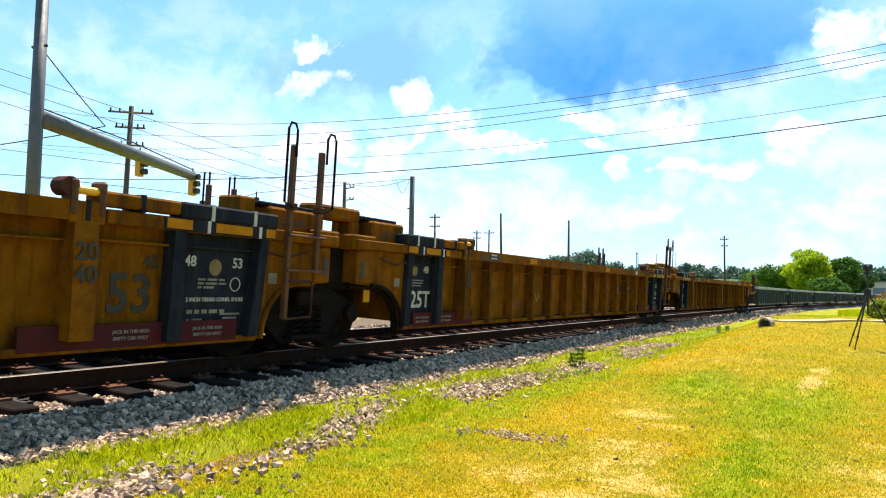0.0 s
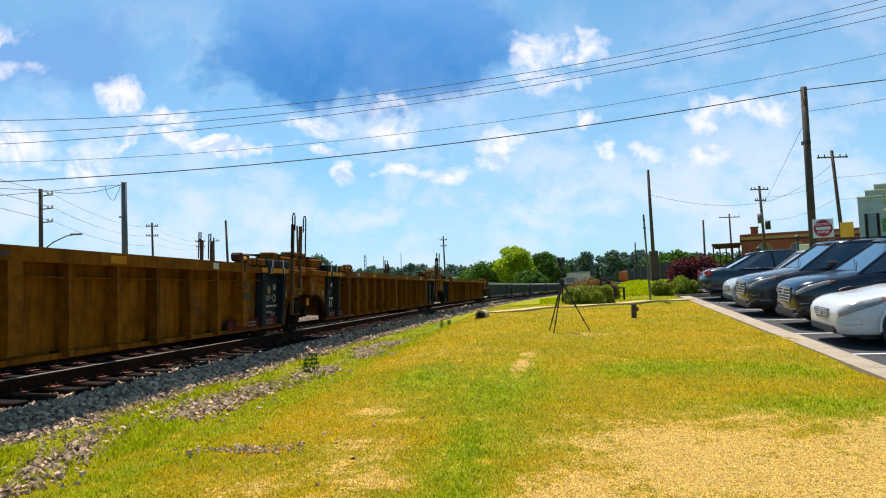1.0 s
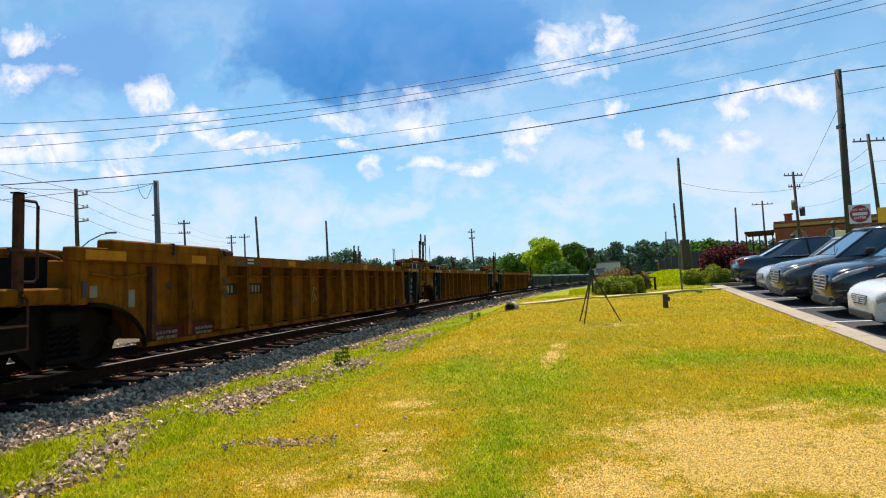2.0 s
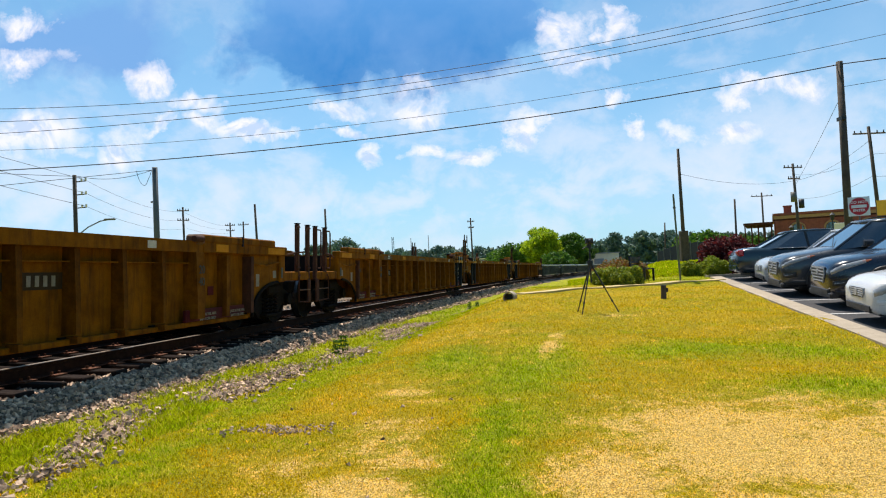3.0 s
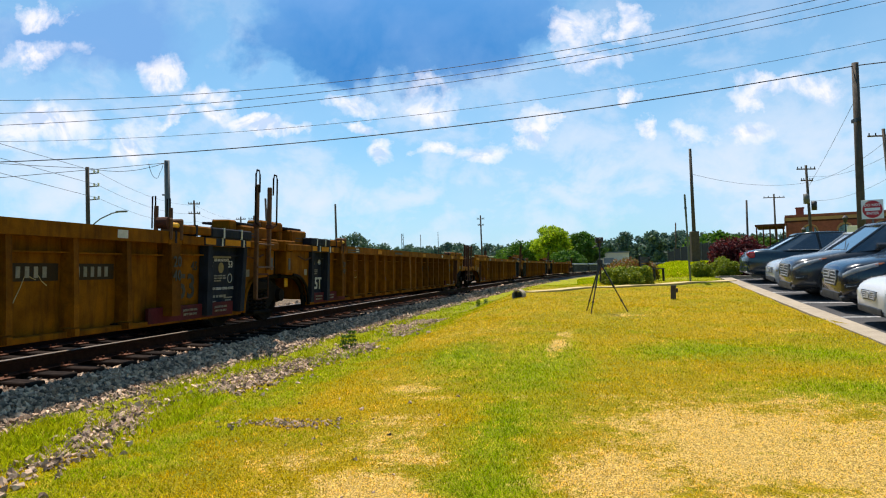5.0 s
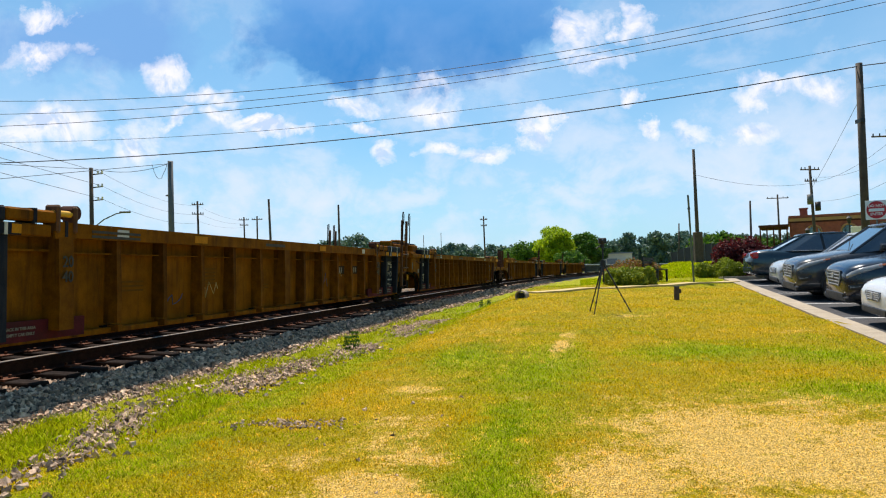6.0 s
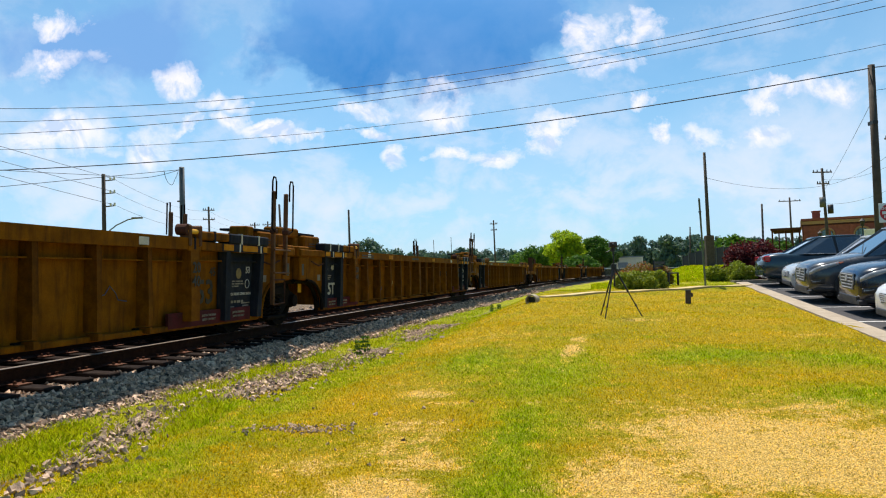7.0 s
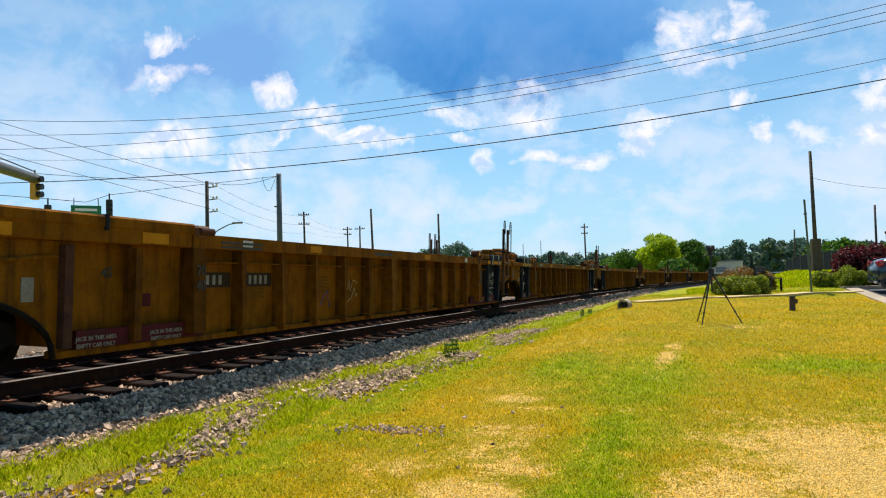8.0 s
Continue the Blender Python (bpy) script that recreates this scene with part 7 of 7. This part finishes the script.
def dark_fence():
    f = tagged(new("screen_fence", None), "black cloth-covered screen fence on the mound", "fence")
    x0, y0 = at_az(16.0, 63)
    x1, y1 = at_az(20.5, 58)
    for i in range(9):
        a = (x0 + (x1 - x0) * i / 9, y0 + (y1 - y0) * i / 9)
        b = (x0 + (x1 - x0) * (i + 1) / 9, y0 + (y1 - y0) * (i + 1) / 9)
        z = gz(*a)
        h = 0.95 + 0.45 * min(1, i / 4)
        bm = bmesh.new()
        vs = [bm.verts.new(p) for p in ((*a, z), (*b, z), (*b, z + h), (*a, z + h - 0.06))]
        vs2 = [bm.verts.new((v.co.x, v.co.y + 0.05, v.co.z)) for v in vs]
        bm.faces.new(vs)
        bm.faces.new(vs2[::-1])
        for q in range(4):
            bm.faces.new((vs[q], vs2[q], vs2[(q + 1) % 4], vs[(q + 1) % 4]))
        part("fence_panel", bm, DARK, f)
        part("fence_post", tb([(*a, z - 0.1), (a[0], a[1], z + h + 0.08)], 0.04, 6), STEELPOLE, f)


dark_fence()


def bench():
    b = tagged(new("bench", None), "dark garden bench behind the shrubs", "bench")
    x, y = at_az(14.9, 24.0)
    b.matrix_basis = pose(x, y, gz(x, y), 0, 0, 60)
    for i in range(3):
        part("seat_slat", bx(-0.6, 0.6, -0.2 + 0.14 * i, -0.09 + 0.14 * i, 0.40, 0.43), DARK, b)
        part("back_slat", bx(-0.6, 0.6, 0.24, 0.27, 0.50 + 0.11 * i, 0.58 + 0.11 * i), DARK, b)
    for dx in (-0.55, 0.55):
        part("leg", bx(dx - 0.03, dx + 0.03, -0.2, -0.14, 0, 0.40), DARK, b)
        part("leg", bx(dx - 0.03, dx + 0.03, 0.24, 0.30, 0, 0.83), DARK, b)


bench()


def lawn_lamps():
    for az, te, dist in ((27.9, 0.052, 66), (25.3, 0.040, 70)):
        x, y = at_az(az, dist)
        p = tagged(new("street_lamp", None), "black old-style street lamp before the brick building", "street lamp", "street lamps")
        h = EYE_Z + te * dist
        p.matrix_basis = pose(x, y, 0)
        part("post", tb([(0, 0, 0), (0, 0, h - 0.5)], 0.07, 8, 0.045), DARK, p)
        part("lantern", tb([(0, 0, h - 0.5), (0, 0, h - 0.1)], 0.12, 8, 0.2), DARK, p)
        part("lantern_cap", tb([(0, 0, h - 0.1), (0, 0, h + 0.1)], 0.24, 8, 0.04), DARK, p)


lawn_lamps()


# ---------------------------------------------------------------- grass
def blade_material(name, lush_a, lush_b, warm_a, warm_b, straw):
    """Grass blades: green, yellow and straw in patches, a slight tone of its own on every blade, light passing through."""
    m = bpy.data.materials.new(name)
    m.use_nodes = True
    nt = m.node_tree
    p = nt.nodes["Principled BSDF"]
    p.inputs["Roughness"].default_value = 0.9
    p.inputs["Specular IOR Level"].default_value = 0.02

    def attr(key):
        n = nt.nodes.new("ShaderNodeAttribute")
        n.attribute_name = key
        return n.outputs["Fac"]

    co = nt.nodes.new("ShaderNodeTexCoord").outputs["Object"]
    big = nd(nt, "ShaderNodeTexNoise", Scale=0.9, Detail=5.0, Roughness=0.65)
    mid = nd(nt, "ShaderNodeTexNoise", Scale=4.5, Detail=4.0, Roughness=0.65)
    for n in (big, mid):
        nt.links.new(co, n.inputs["Vector"])
    rnd = nt.nodes.new("ShaderNodeNewGeometry").outputs["Random Per Island"]
    warm = mix(nt, ramp(nt, mid.outputs[0], [(0.35, 0.0), (0.65, 1.0)]), warm_a, warm_b)
    green = mix(nt, ramp(nt, mid.outputs[0], [(0.35, 0.0), (0.65, 1.0)]), lush_a, lush_b)
    patch = nd(nt, "ShaderNodeTexNoise", Scale=2.3, Detail=6.0, Roughness=0.7)
    nt.links.new(co, patch.inputs["Vector"])
    g = math_node(nt, "ADD", attr("lush"), math_node(nt, "MULTIPLY", math_node(nt, "SUBTRACT", big.outputs[0], 0.45), 2.8))
    g = math_node(nt, "ADD", g, math_node(nt, "MULTIPLY", math_node(nt, "SUBTRACT", patch.outputs[0], 0.5), 2.6))
    c = mix(nt, ramp(nt, g, [(0.05, 0.0), (0.75, 1.0)]), warm, green)
    d = math_node(nt, "ADD", attr("dry"), math_node(nt, "MULTIPLY", math_node(nt, "SUBTRACT", mid.outputs[0], 0.55), 3.0))
    d = math_node(nt, "ADD", d, math_node(nt, "MULTIPLY", math_node(nt, "SUBTRACT", rnd, 0.55), 0.9))
    c = mix(nt, ramp(nt, d, [(0.30, 0.0), (0.70, 1.0)]), c, straw)
    c = mix(nt, 1.0, c, ramp(nt, rnd, [(0.0, 0.42), (0.5, 1.12), (1.0, 1.95)]), "MULTIPLY")
    nt.links.new(c, p.inputs["Base Color"])
    tr = nt.nodes.new("ShaderNodeBsdfTranslucent")
    nt.links.new(c, tr.inputs[0])
    mx = nt.nodes.new("ShaderNodeMixShader")
    mx.inputs[0].default_value = 0.4
    nt.links.new(p.outputs[0], mx.inputs[1])
    nt.links.new(tr.outputs[0], mx.inputs[2])
    nt.links.new(mx.outputs[0], nt.nodes["Material Output"].inputs[0])
    return m


def grass(name, label, xs, ys, heights, width, material, seed):
    """Blades, each a bent, pointed leaf, in one mesh."""
    rng = np.random.RandomState(seed)
    n = len(xs)
    zs = ground_z(xs, ys) - 0.004
    a = rng.uniform(0, 2 * math.pi, n)
    lean = rng.uniform(0.2, 1.1, n) * heights
    la = rng.uniform(0, 2 * math.pi, n)
    side = np.stack([np.cos(a) * width, np.sin(a) * width, 0 * a], 1)
    base = np.stack([xs, ys, zs], 1)
    bend = base + np.stack([np.cos(la) * lean * 0.3, np.sin(la) * lean * 0.3, heights * 0.6], 1)
    tip = base + np.stack([np.cos(la) * lean, np.sin(la) * lean, heights], 1)
    v = np.stack([base - side, base + side, bend + side * 0.7, tip, bend - side * 0.7], 1).reshape(-1, 3)
    f = (np.arange(n)[:, None] * 5 + np.array([[0, 1, 2, 3, 4]]))
    dry, lush = lawn_masks(xs, ys)
    tagged(new(name, np_mesh(name, v, f, material, {"dry": np.repeat(dry, 5), "lush": np.repeat(lush, 5)})), label, "grass", kind="stuff")


def make_grass():
    rng = np.random.RandomState(5)
    n = 420000
    az, dist = rng.uniform(-0.98, 0.62, n), 3.8 * (30 / 3.8) ** rng.uniform(0, 1, n) ** 0.9
    x, y = dist * np.sin(az), dist * np.cos(az)
    u, s = lat_along(x, y)
    dry, lush = lawn_masks(x, y)
    lot = (x > kerb_at(y) - 0.15) & (y < 24.8)
    path = np.abs((x - 1.9) * -0.279 + (y - 20.2) * 0.960) < 0.42
    grit = np.exp(-((u - 2.92 - 0.16 * np.sin(s * 0.6)) / 0.17) ** 2) * ((np.sin(s * 1.9 + 1.0 + 3 * u) + np.sin(s * 0.83)) > -0.3)
    ok = (u > 1.80 + 0.14 * np.sin(s * 2.3) + 0.10 * np.sin(s * 5.1)) & ~lot & ~(path & (x > 1.8) & (x < 8.2)) & (rng.uniform(0, 1, n) > 0.9 * grit)
    tuft = np.sin(s * 3.1 + u * 4) + np.sin(s * 1.37 - u * 2.2) + rng.uniform(-0.8, 0.8, n)
    verge = ok & (u < 3.2 + 0.25 * np.sin(s * 1.3)) & ((tuft > -0.15) | (rng.uniform(0, 1, n) < 0.16))
    thin = ok & (u < 2.9) & ~verge
    lawn = ok & ~verge & ~thin & (rng.uniform(0, 1, n) > 0.45 * dry)
    h = rng.uniform(0.5, 1.2, n)
    big = 0.75 + np.minimum(dist, 16) / 26
    tall = 0.9 + 0.35 * lush - 0.35 * dry
    grass("verge_grass", "bright green tufted grass between the stones", x[verge], y[verge], (h * 0.062 * big)[verge], (0.0036 * big)[verge], BLADE_VERGE, 9)
    grass("lawn_grass", "short mown lawn, green, yellow and straw in patches", x[lawn], y[lawn], (h * 0.026 * big * tall)[lawn], (0.0034 * big)[lawn], BLADE_LAWN, 10)
    n = 60000
    az, dist = rng.uniform(0.16, 0.40, n), rng.uniform(28, 78, n)
    x, y = dist * np.sin(az), dist * np.cos(az)
    u, s = lat_along(x, y)
    m = (u > 4) & (rng.uniform(0, 1, n) > 0.3)
    grass("mound_grass", "longer green grass on the mound", x[m], y[m], rng.uniform(0.05, 0.11, n)[m], rng.uniform(0.012, 0.025, n)[m], BLADE_LAWN, 11)


BLADE_LAWN = blade_material("blade_lawn", (0.20, 0.29, 0.0010), (0.43, 0.48, 0.0010), (0.46, 0.335, 0.001), (0.68, 0.435, 0.001), (0.82, 0.54, 0.09))
BLADE_VERGE = blade_material("blade_verge", (0.20, 0.30, 0.002), (0.42, 0.50, 0.005), (0.28, 0.34, 0.003), (0.50, 0.48, 0.006), (0.55, 0.46, 0.10))
make_grass()


# ---------------------------------------------------------------- what moves
SLIP = [(0.0, 0.0), (0.5, -0.33), (1.0, -0.36), (1.5, 0.0), (2.0, 0.0), (3.5, -0.08), (4.0, 0.10), (4.5, -0.40), (5.25, -0.15), (6.0, -0.10), (6.5, 0.0), (7.0, -0.25), (7.5, -0.20), (8.0, 0.0)]


def run(t):
    """Way of the train at t: an even pace with a slight unsteadiness."""
    for (t0, a), (t1, b) in zip(SLIP, SLIP[1:]):
        if t <= t1:
            return SPEED * t + a + (b - a) * (0.5 - 0.5 * math.cos(math.pi * (t - t0) / (t1 - t0)))
    return SPEED * t


def motions():
    for u, s, length in CARS:
        walk(u, [(t, track_pose(START + s + run(t), length)) for t in [i * 0.25 for i in range(33)]])
    for w, x in WHEELS:
        walk(w, [(i / 15, pose(x, 0, WHEEL_R, 0, math.degrees(run(i / 15) / WHEEL_R), 0)) for i in range(121)])


motions()
